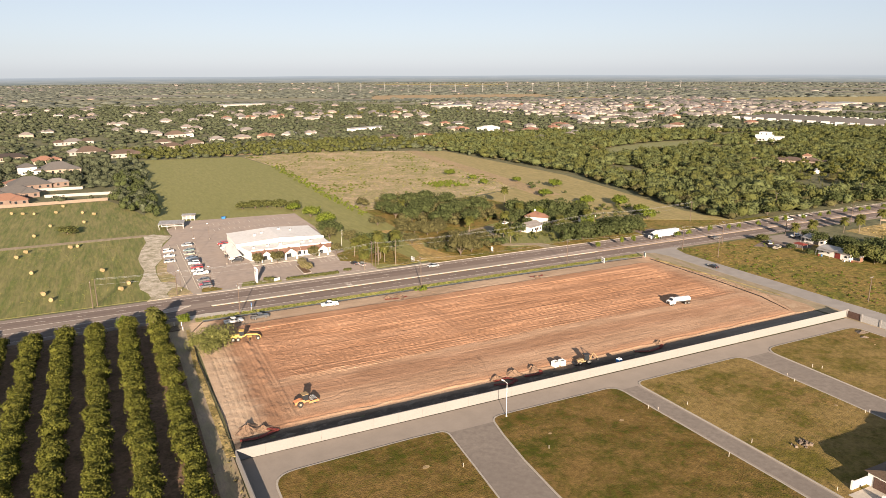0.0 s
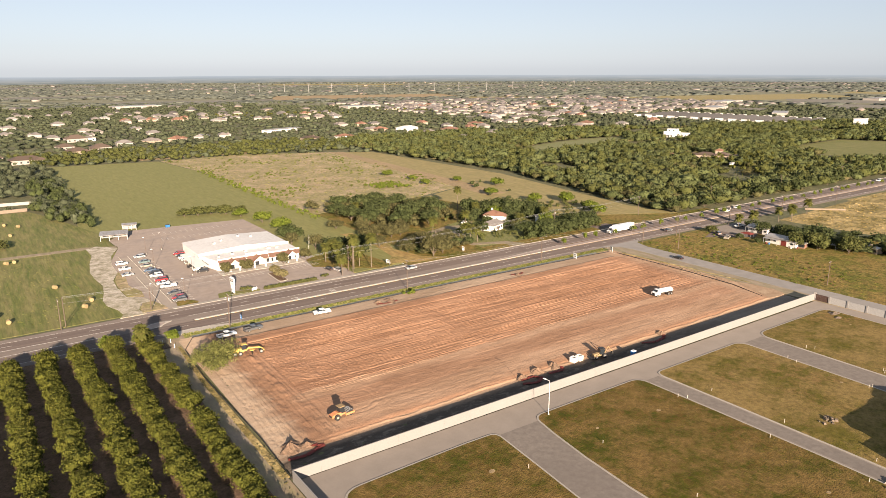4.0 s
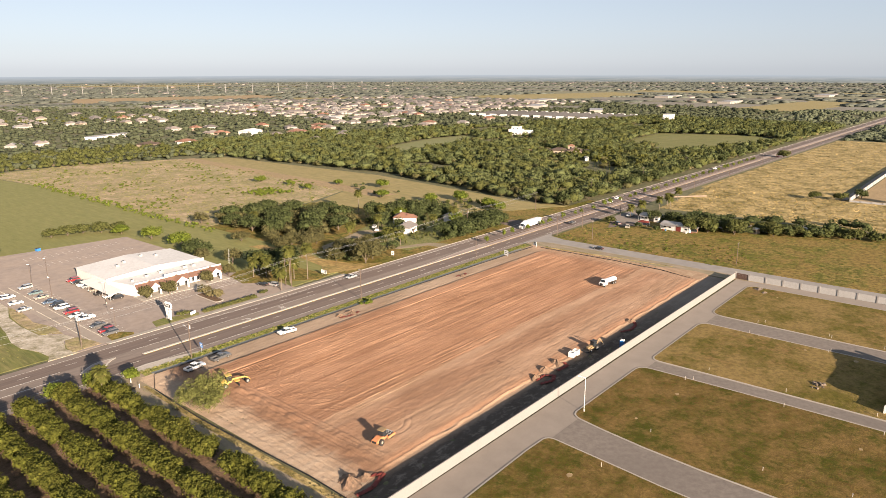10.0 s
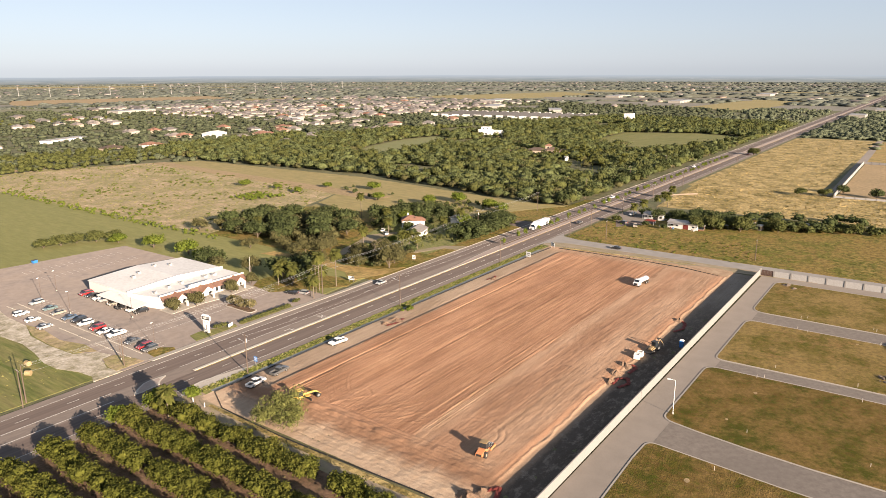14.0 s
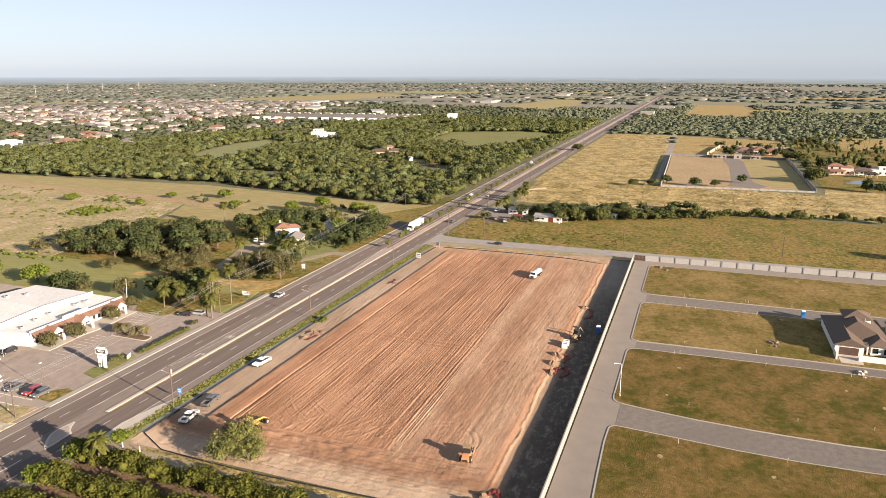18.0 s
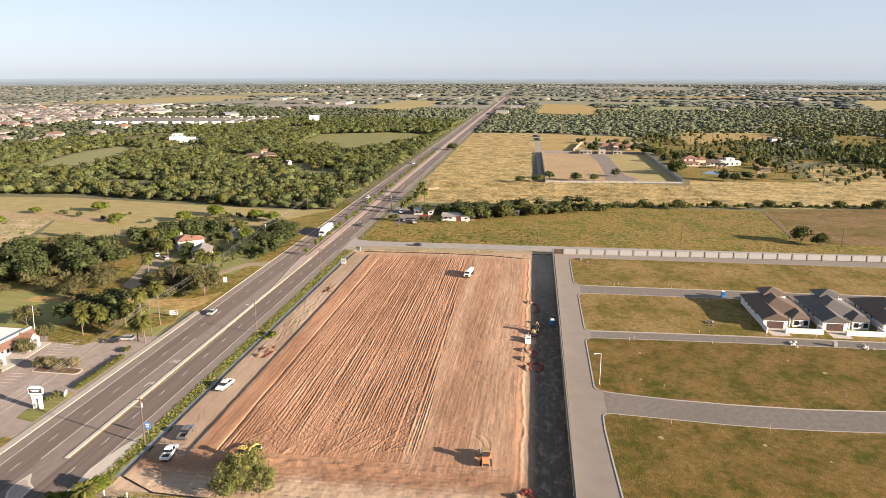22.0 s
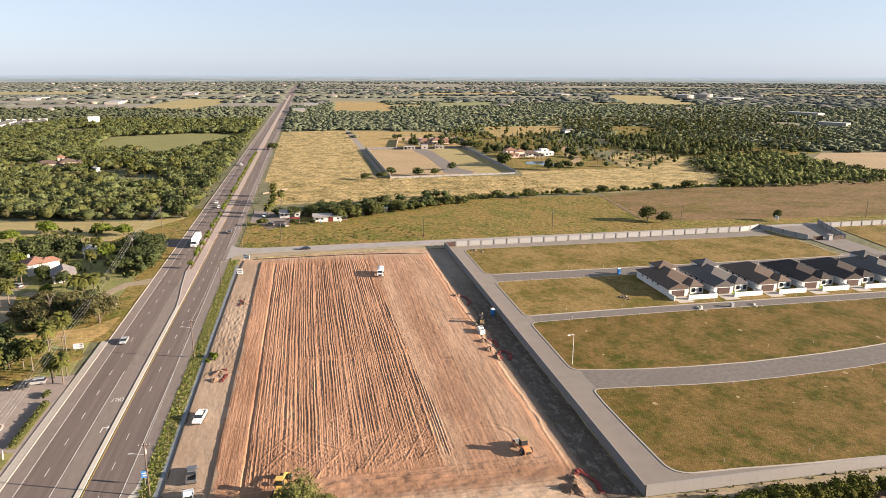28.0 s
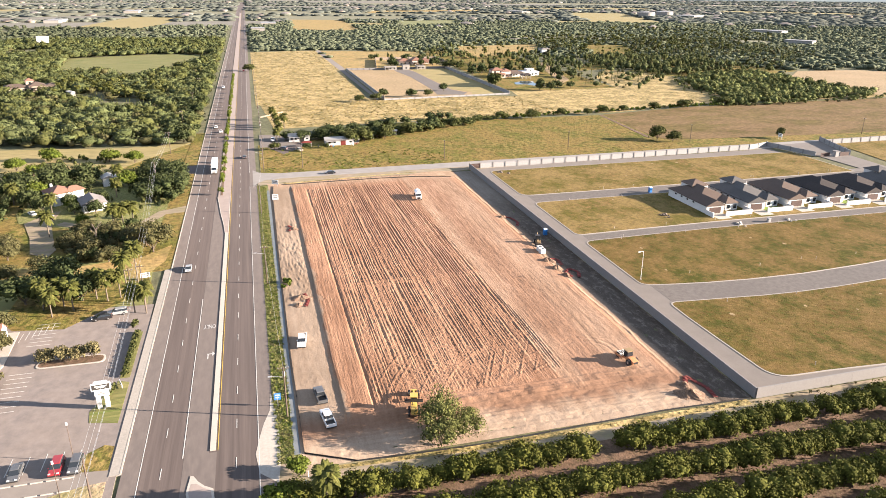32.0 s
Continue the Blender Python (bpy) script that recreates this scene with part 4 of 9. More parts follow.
def dirt_field():
    xs = np.concatenate([np.arange(17.6, 64, .3), np.arange(64, 130, .6), np.arange(130, 212.5, 1.2)])
    ys = np.concatenate([np.arange(140.5, 150, .4), np.arange(150, 172, .18), np.arange(172, 224, .11), np.arange(224, 231.8, .25)])
    X, Y = np.meshgrid(xs, ys)
    def fbm(x, y, s, seed):
        g = np.random.default_rng(seed)
        z = np.zeros_like(x)
        for k in range(10):
            a, p = g.uniform(0, 6.28), g.uniform(0, 6.28)
            f = s * g.uniform(.5, 2.2)
            z += np.sin((x * math.cos(a) + y * math.sin(a)) * f + p)
        return z / 4
    def clod(x, y, scale, seed, octaves=3):
        """Uneven ground: smooth random values on a grid, a few sizes on top of one another."""
        z = np.zeros_like(x)
        for k in range(octaves):
            tab = np.random.default_rng(seed + k).uniform(-1, 1, (256, 256))
            u, w = x * scale * 2 ** k, y * scale * 2 ** k
            i, j = np.floor(u).astype(int), np.floor(w).astype(int)
            a, b = u - i, w - j
            a, b = a * a * (3 - 2 * a), b * b * (3 - 2 * b)
            i, j = i % 256, j % 256
            i1, j1 = (i + 1) % 256, (j + 1) % 256
            z += (tab[i, j] * (1 - a) * (1 - b) + tab[i1, j] * a * (1 - b) + tab[i, j1] * (1 - a) * b + tab[i1, j1] * a * b) * .6 ** k
        return z
    def step(v, a, b):
        t = np.clip((v - a) / (b - a), 0, 1)
        return t * t * (3 - 2 * t)
    pad = step(X, 27, 32) * step(X, 206, 200) * step(Y, 150.5, 152.5) * step(Y, 222.9 + .5 * np.sin(X * .13) * np.sin(X * .05), 222.2)
    Z = .02 + .32 * pad + .03 * clod(X, Y, .25, 1) + .02 * clod(X, Y, 1.1, 2)
    # wheel ruts of the earth movers, running the length of the pad
    edge = 172.8 + .034 * (X - 37) + .5 * np.sin(X * .09)
    rut = step(X, 31 + .14 * (217 - Y), 33 + .14 * (217 - Y)) * step(X, 199, 196) * step(Y, edge - .5, edge + .4) * step(Y, 217.0, 216.2)
    g = np.random.default_rng(77)
    def tracks(v, seed, smooth):
        t = np.random.default_rng(seed).normal(size=2800)
        k = np.exp(-.5 * (np.arange(-12, 13) * .05 / smooth) ** 2)
        t = np.convolve(t, k / math.sqrt((k * k).sum()), 'same')
        return np.interp(v % 130, np.arange(2800) * .05, t)
    w1 = Y + .3 * np.sin(X * .021 + Y * .07) + .07 * fbm(X, Y, .2, 3)
    w2 = Y + .010 * (X - 100) + .4 * np.sin(X * .021 + 1.7) + .08 * fbm(X, Y, .2, 13)
    mixed_t = .5 + .5 * np.clip(fbm(X * .4, Y * 2.2, .12, 14), -1, 1)
    ridge = tracks(w1, 21, .06) * (.55 + .45 * mixed_t) + tracks(w2, 22, .06) * (.75 - .5 * mixed_t)
    # paired tyre prints, broken here and there
    beat = (.5 + .5 * np.sin(6.2832 * (w1 / .86 + .34 * np.sin(Y * .83) + .22 * np.sin(Y * 2.05 + 1) + .12 * fbm(X * .06, Y * .5, .5, 17)))) ** 1.6
    beat2 = (.5 + .5 * np.sin(6.2832 * (w2 / .49 + .12 * fbm(X * .06, Y * .5, .5, 18)))) ** 1.4
    some = np.clip(.75 + .4 * fbm(X * .25, Y * 1.6, .35, 19), 0, 1.2)
    ridge = .32 * ridge + 1.4 * some * (beat - .4) + .5 * (1.3 - some) * (beat2 - .4)
    # curved turning tracks at the near end
    R = np.hypot(X - 64, Y - 186)
    turn = step(X, 31, 34) * step(X, 62, 40) * step(Y, 174, 178) * step(Y, 218, 208)
    loops = np.maximum(tracks(R + .2 * fbm(X, Y, .1, 6), 23, .1), tracks(np.hypot(X - 20, Y - 168) + .2 * fbm(X, Y, .1, 7), 26, .1))
    loops = np.maximum(loops, tracks(X * .45 + Y * .9 + .5 * np.sin(Y * .2), 24, .1) - .2)
    ridge = ridge * (1 - turn) + turn * np.maximum(loops - .5, ridge * .7)
    lane = np.exp(-((X - 93.4 + .02 * (Y - 190)) / .5) ** 2) + np.exp(-((X - 95.6 + .02 * (Y - 190)) / .5) ** 2)
    Z += rut * .082 * (1 - .85 * np.clip(lane, 0, 1)) * (1 + .32 * clod(X * .6, Y, .8, 52)) * ridge
    Z += rut * .045 * clod(X, Y, 2.2, 41) + rut * .12 * lane
    # graded berm along the ditch side, with a cut on either hand
    berm = step(X, 30, 33) * step(X, 200, 196)
    Z += berm * (.06 * step(Y, 216.4, 216.9) * step(Y, 222.6, 221.8) - .16 * np.exp(-((Y - 216.3) / .35) ** 2))
    # churned ground at the near end
    churn = step(X, 39, 31) * step(X, 18, 20) * step(Y, 151, 156) * step(Y, 229, 224)
    Z += churn * .05 * tracks(X + .25 * np.sin(Y * .09) + .1 * fbm(X, Y, .2, 48), 33, .1)
    Z += churn * (.07 * clod(X, Y * .6, .6, 43) + .075 * np.abs(clod(X * 1.2, Y * .35, .8, 47)))
    # smooth strip with faint roller marks
    smooth = pad * (1 - rut) * step(Y, 176, 172)
    worn = np.clip(.5 + .6 * fbm(X * .3, Y * 1.4, .35, 15), 0, 1)
    arcs = np.maximum(tracks(np.hypot(X - 74, Y - 196) * 1.0, 27, .09), tracks(np.hypot(X - 128, Y - 128), 28, .09)) - .9
    Z += smooth * (.014 * tracks(Y + .4 * np.sin(X * .05), 25, .1) * worn + .02 * tracks(Y * .98 + X * .035 + .3 * np.sin(X * .04), 29, .12) * (1 - worn) + .02 * np.clip(arcs, 0, 2) * np.clip(fbm(X, Y, .12, 16), 0, 1) + .03 * clod(X * .3, Y, .7, 58))
    for y0, hgt, w in ((150.9 + .3 * clod(X, Y * 0, .1, 71) + .12 * clod(X, Y * 0, .6, 72), .2, .4),):
        Z += hgt * np.exp(-((Y - y0 - .1 * np.sin(X * .11) - .06 * np.sin(X * .47)) / w) ** 2) * step(X, 24, 34) * step(X, 207, 200) * (.85 + .25 * clod(X * .5, Y, .9, 73))
    Z += .3 * np.exp(-((X - 31 - .6 * np.sin(Y * .2)) / 1.2) ** 2) * step(Y, 168, 174) * step(Y, 222, 216) * (.6 + .5 * fbm(X, Y, .9, 11))
    # a wheeled machine's turning circle
    for q in (6.1, 7.7):
        Z += -.07 * np.exp(-((np.hypot(X - 42.2, Y - 165.4) - q) / .3) ** 2) * step(X, 40, 42) * step(Y, 170.5, 169)
    Z += -.05 * step(Y, 149.5, 147) * step(Y, 141, 143) + .07 * clod(X * .7, Y, .6, 61) * step(Y, 150, 148.5)
    Z += .13 * np.abs(clod(X * .35, Y * 1.3, .8, 64)) * step(Y, 223, 224.5) * step(Y, 231, 230) * (.15 + step(X, 80, 92) * step(X, 170, 150))
    ny, nx = X.shape
    V = np.stack([X, Y, Z], 2).reshape(-1, 3)
    i = np.arange(nx - 1)[None] + (np.arange(ny - 1) * nx)[:, None]
    F = np.stack([i, i + 1, i + nx + 1, i + nx], 2).reshape(-1, 4)
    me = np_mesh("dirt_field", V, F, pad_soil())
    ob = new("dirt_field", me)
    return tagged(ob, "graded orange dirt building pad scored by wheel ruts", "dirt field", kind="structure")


dirt_field()
slab("ditch_verge", [(20, 231.9), (208, 231.5), (210, 236), (20, 236)], .06, M_VERGE, "lush green roadside ditch grass", "verge", .2)
slab("ditch_water", [(22, 231.65), (200, 231.25), (200, 232.3), (22, 232.8)], .11, M_GREYFAB, "narrow wet grey ditch bottom", "ditch", .1)
slab("street_shoulder", [(209.6, 235.4), (212.5, 235.6), (216.6, 232.8), (218.4, 226), (219.3, 141), (218.4, 120), (214.9, 120), (213.4, 142), (212.4, 150), (211.6, 200), (209.4, 226)], .085, M_TRACK, "pale dirt shoulder of the side street", "shoulder", .2)
slab("street_verge", [(208.6, 224), (210.9, 205), (213.0, 184), (214.6, 166), (215.3, 166), (214.0, 185), (212.0, 206), (209.9, 225)], .12, M_DRYWEED, "dark dry weeds along the side street", "verge", .2)


# ---- woods, scrub and distance ----
T_MID = [canopy_arrays(w_, h_, s, False, 84, .48, 7) for s, w_, h_ in ((1, 7.5, 5.2), (2, 9, 5.6), (3, 6.2, 5.4), (4, 8.5, 6.4), (5, 7.5, 4.4), (6, 6.8, 6.2))]
T_WOOD = [canopy_arrays(w_, h_, s, False, 66, .56, 8) for s, w_, h_ in ((51, 9, 6.2), (52, 7.6, 7.2), (53, 10, 5.8), (54, 8.2, 5.2), (55, 6.4, 6.6), (56, 11, 7.0))]
T_THICK = [crown_arrays(5, 180, .29, w_, -.1, h_, core=.75, seed=s) for s, w_, h_ in ((71, 6, 4.6), (72, 7, 5), (73, 5, 5.2))]
T_FAR = [canopy_arrays(w_, h_, s, False, 11, .8, 6) for s, w_, h_ in ((11, 11, 6), (12, 13, 6.5), (13, 9, 7), (14, 12, 5), (15, 7, 6))]
T_HAZE = [mop_arrays(w_, h_, s) for s, w_, h_ in ((21, 15, 6), (22, 19, 7), (23, 11, 6.5), (24, 24, 6))]


def palm_arrays(h, seed):
    """A slim fan palm: corners and triangles, standing on z = 0."""
    g = np.random.default_rng(seed)
    vs, fs = [], []
    for z, r in ((-.2, .28), (h, .2)):
        vs += [(r * math.cos(a), r * math.sin(a), z) for a in (0, 2.1, 4.2)]
    fs += [(0, 1, 4), (0, 4, 3), (1, 2, 5), (1, 5, 4), (2, 0, 3), (2, 3, 5)]
    for i in range(16):
        a, e, q = g.uniform(0, 6.28), g.uniform(-.7, 1.2), g.uniform(1.5, 2.3)
        c, s, k = math.cos(a), math.sin(a), len(vs)
        rm, rt = q * .55 * math.cos(e), q * max(.35, math.cos(e))
        zm, zt = h + q * .55 * math.sin(e), h + q * (math.sin(e) - .35)
        vs += [(0, 0, h), (rm * c - .42 * s, rm * s + .42 * c, zm), (rm * c + .42 * s, rm * s - .42 * c, zm), (rt * c, rt * s, zt)]
        fs += [(k, k + 1, k + 2), (k + 1, k + 3, k + 2)]
    return np.array(vs), np.array(fs)


T_PALM = [palm_arrays(h_, s) for h_, s in ((8.5, 91), (10.5, 92), (7, 93))]
T_TALL = [crown_arrays(2, 30, .75, w_, .6, h_, core=.8, seed=s, rag=(.6, 1.25)) for s, w_, h_ in ((95, 5, 8.5), (96, 4.2, 9.5), (97, 6.5, 8))]
T_BUSH = [crown_arrays(3, 30, .45, 3.0, -.1, 1.9, core=.8, seed=s) for s in (31, 32, 33)]
CLEAR = [f[1] for f in FIELDS] + [rect(970, 1110, 590, 840)]
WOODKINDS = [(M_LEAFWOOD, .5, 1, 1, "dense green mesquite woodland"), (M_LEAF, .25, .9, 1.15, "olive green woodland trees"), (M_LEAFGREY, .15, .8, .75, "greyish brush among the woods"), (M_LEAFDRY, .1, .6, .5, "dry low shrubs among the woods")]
ROADWAY = rect(-500, 4000, 226, 268)
woods = [(300, 268), (1060, 268), (1080, 560), (640, 700), (500, 770), (322, 760), (316, 640), (334, 460), (306, 330)]
GLADES = [rect(506, 560, 384, 444), rect(470, 512, 340, 372), rect(654, 706, 538, 590), [(660, 620), (760, 600), (820, 640), (700, 668)], [(436, 330), (478, 312), (486, 330), (448, 350)], [(420, 300), (452, 296), (470, 330), (430, 336)], [(360, 420), (392, 414), (400, 470), (372, 478)], [(600, 330), (660, 318), (672, 360), (610, 372)], [(420, 540), (470, 520), (480, 560), (430, 590)], [(560, 520), (640, 500), (650, 540), (570, 560)], [(850, 480), (940, 460), (950, 520), (870, 530)]]
grove("woodland", T_WOOD, sprinkle(woods, 0, 5.8, (.7, 1.45), (.55, 1.3), keep_out=CLEAR + GLADES), WOODKINDS)
scatter("woodland", T_MID, sprinkle([(20, 708), (119, 692), (320, 680), (330, 800), (0, 800)], 0, 8, (.6, 1.1), (.6, 1.0), keep_out=[rect(100, 300, 700, 708)]), M_LEAF, "belt of green trees behind the fields", "woods")
scatter("woodland", T_MID, sprinkle([(-120, 495), (-6, 492), (20, 420), (26, 480), (28, 700), (-120, 700)], 330, 7, (.6, 1.25), (.6, 1.2), keep_out=[rect(-75, -30, 494, 512), rect(-72, -22, 512, 586), rect(-70, -18, 632, 672), rect(-36, 4, 498, 546)]), M_LEAFNORTH, "garden trees round the houses", "woods")
scatter("woodland", T_MID, sprinkle([(0, 490), (6, 440), (12, 410), (24, 420), (24, 520), (20, 600), (2, 600)], 75, 5, (.6, 1.0), (.7, 1.2)), M_LEAFDARK, "dark clump of trees at the field corner", "woods")
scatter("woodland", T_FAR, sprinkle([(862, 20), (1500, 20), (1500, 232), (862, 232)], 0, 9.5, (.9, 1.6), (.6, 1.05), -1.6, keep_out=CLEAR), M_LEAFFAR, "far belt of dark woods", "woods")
SE_OPEN = [[(728, -14), (783, -134), (899, -170), (884, -44)], [(705, -165), (712, -232), (860, -290), (880, -235)], [(960, -150), (1010, -300), (1060, -310), (1010, -140)], [(1436, -89), (1450, -213), (1653, -260), (1637, -120)], [(1180, -330), (1300, -380), (1310, -330), (1200, -280)], [(960, -330), (1060, -350), (1080, -300), (980, -280)], [(820, -520), (900, -560), (930, -520), (850, -480)], [(1100, -120), (1240, -150), (1250, -100), (1110, -70)], [(1080, -560), (1200, -600), (1230, -540), (1110, -510)]]
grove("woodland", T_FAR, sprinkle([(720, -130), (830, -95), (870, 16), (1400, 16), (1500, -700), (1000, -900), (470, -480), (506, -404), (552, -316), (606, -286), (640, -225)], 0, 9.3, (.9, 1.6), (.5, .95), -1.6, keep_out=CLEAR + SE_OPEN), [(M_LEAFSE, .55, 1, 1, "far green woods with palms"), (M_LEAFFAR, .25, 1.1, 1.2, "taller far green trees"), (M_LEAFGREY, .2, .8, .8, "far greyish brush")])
thicket = [(349, -86), (343, -134), (354, -183), (351, -222), (370, -246), (407, -239), (465, -246), (516, -234), (508, -171), (470, -138), (428, -117), (400, -123)]
P = sprinkle(thicket, 0, 4.4, (.4, 1.1), (.45, 1.0))
dens = np.sin(P[:, 0] * .13 + 1) * np.sin(P[:, 1] * .11) + RNG.uniform(-.5, 1.4, len(P))
grove("woodland", T_MID, P[dens > -.35], [(M_LEAFSCRUB, .72, 1, 1, "dense low bright green thicket"), (M_LEAF, .28, 1.1, 1.2, "taller mesquites in the thicket")])
grove("woodland", T_BUSH, sprinkle([(341, -76), (337, -140), (345, -226), (366, -256), (420, -252), (520, -250), (530, -168), (470, -126), (425, -104), (392, -108)], 150, 6, (.7, 1.5), (.7, 1.4), keep_out=[thicket]), [(M_LEAFSCRUB, .6, 1, 1, "low bushes at the edge of the thicket"), (M_LEAFGREY, .4, 1, 1, "greyish bushes at the edge of the thicket")])
SE_EDGE = [(640, -112), (720, -130), (830, -95), (980, -200), (900, -480), (640, -430), (552, -318), (546, -205), (600, -190)]
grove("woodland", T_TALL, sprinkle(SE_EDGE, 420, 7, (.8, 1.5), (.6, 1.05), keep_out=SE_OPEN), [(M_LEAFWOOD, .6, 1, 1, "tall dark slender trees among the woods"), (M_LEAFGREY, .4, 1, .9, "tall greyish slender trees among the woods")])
scatter("palms", T_PALM, np.concatenate([sprinkle(SE_EDGE, 420, 7, (.9, 1.3), (.7, 1.15), keep_out=SE_OPEN[:2]), sprinkle([(450, -34), (530, -44), (640, -112), (620, -200), (480, -125)], 60, 9, (.8, 1.2), (.5, .95)), sprinkle([(560, -70), (640, -80), (690, 10), (640, 24), (575, 22)], 18, 9, (.8, 1.2), (.6, 1.0))]), M_LEAF, "slim fan palms rising above the woods", "palms")
grove("woodland", T_MID, sprinkle([(505, -160), (640, -150), (640, -225), (552, -316), (535, -330), (520, -250)], 200, 9, (.4, .9), (.4, .9)), WOODKINDS)
grove("woodland", T_MID, np.concatenate([sprinkle([(520, -70), (640, -80), (700, 20), (640, 30), (560, 26), (556, 0), (526, -30)], 46, 8, (.5, 1.0), (.7, 1.3), keep_out=[rect(528, 562, -26, 18)]), sprinkle([(640, 24), (730, 24), (740, 108), (722, 112), (722, 30), (640, 34)], 24, 7, (.5, .9), (.6, 1.1)), sprinkle([(668, 40), (712, 34), (714, 94), (668, 96)], 14, 8, (.5, .8), (.6, 1.0))]), WOODKINDS)
grove("woodland", T_MID, sprinkle([(575, -115), (890, -120), (850, 20), (730, 22), (690, -40), (600, -60)], 200, 8, (.4, 1.0), (.5, 1.2), keep_out=[rect(750, 780, -140, -112)] + SE_OPEN[:2]), WOODKINDS)
grove("woodland", T_MID, sprinkle([(450, -34), (530, -44), (640, -112), (620, -200), (480, -125), (430, -70)], 90, 9, (.4, 1.0), (.4, .9)), WOODKINDS)
grove("woodland", T_MID, sprinkle([(515, -155), (580, -120), (660, -130), (700, -190), (640, -270), (545, -245)], 0, 7.5, (.5, 1.2), (.7, 1.5)), WOODKINDS)
# hedge line between the meadows
scatter("hedgerow", T_THICK, sprinkle([(300, 200), (318, 140), (336, 88), (334, 70), (318, 110), (296, 150), (284, 180), (284, 200)], 54, 5.5, (.8, 1.9), (.5, 1.2)), M_LEAF, "row of mesquite trees along a fence", "hedgerow")
scatter("hedgerow", T_THICK, sprinkle([(290, 196), (296, 160), (314, 124), (332, 92), (350, 104), (338, 150), (324, 190), (304, 210)], 40, 6, (.9, 2.0), (.5, 1.3)), M_LEAFDARK, "dark belt of mesquite trees behind the old sheds", "hedgerow")


def far_places(n, r0, r1, w, h, bias):
    a = RNG.uniform(radians(-52), radians(104), n * 4)
    r = np.sqrt(RNG.uniform(r0 * r0, r1 * r1, n * 4))
    x, y = -40 + r * np.cos(a), 150 + r * np.sin(a)
    ok = ~inside(x, y, ROADWAY) & ~inside(x, y, woods)
    for q in CLEAR:
        ok &= ~inside(x, y, q)
    dens = .5 + .5 * np.sin(x * .0043 + 1.3) * np.sin(y * .0051 + .4) + .35 * np.sin(x * .017 + y * .012)
    ok &= dens + bias > RNG.uniform(0, 1, n * 4)
    x, y = x[ok][:n], y[ok][:n]
    k = len(x)
    return np.stack([x, y, np.full(k, -.15), RNG.uniform(0, 6.28, k), RNG.uniform(*w, k), RNG.uniform(*h, k)], 1)


# pale field strips in the distance
# greyed field colour that stands in for haze over the far ground
M_FIELDHAZE = mixed("haze_grey_field", [(.165, .150, .122), (.195, .178, .148), (.140, .130, .100)], (.004, .04), .95)
M_FARGRASS = mixed("dull_olive_pasture", [(.160, .150, .092), (.190, .174, .112), (.135, .134, .080)], (.004, .04), .95)


def far_fields():
    g = random.Random(31)
    for i in range(64):
        a, r = radians(g.uniform(-44, 98)), g.uniform(950, 4300)
        x, y = -40 + r * math.cos(a), 150 + r * math.sin(a)
        if 190 < y < 300 or (x < 1080 and 260 < y < 720):
            continue
        w_, h_ = g.uniform(60, 240) * (1 + r / 3000), g.uniform(22, 62) * (1 + r / 2000)
        t = a + math.pi / 2 + g.uniform(-.2, .2)
        c, s = math.cos(t), math.sin(t)
        poly = [(x + u * c - v * s, y + u * s + v * c) for u, v in ((-w_, -h_), (w_, -h_), (w_ * .9, h_), (-w_ * .95, h_))]
        CLEAR.append(poly)
        slab("field", poly, -.095 + .002 * i, g.choice((M_TILL, M_FIELDHAZE, M_FARGRASS, M_FARGRASS, M_FIELDHAZE)), "distant pale open field", "field")


far_fields()
P = far_places(16500, 560, 1750, (.7, 1.45), (.6, 1.1), .9)
P[:, 2] = -1.2
TOWN = [(680, 980), (1000, 880), (1500, 900), (1620, 1450), (900, 1640), (640, 1250)]
P = P[~inside(P[:, 0], P[:, 1], TOWN) | (RNG.uniform(0, 1, len(P)) < .3)]
P = P[(np.hypot(P[:, 0] - 330, P[:, 1] - 120) > 420)]
# north trees get the darkened leaf colour, the others the hazed one
north = P[:, 1] > 420
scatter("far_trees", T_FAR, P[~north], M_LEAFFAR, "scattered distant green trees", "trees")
scatter("far_trees", T_FAR, P[north], M_LEAFNORTH, "dark green garden trees of the distant suburb", "trees")
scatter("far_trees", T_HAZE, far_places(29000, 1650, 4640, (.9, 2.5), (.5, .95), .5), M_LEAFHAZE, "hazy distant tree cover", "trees")
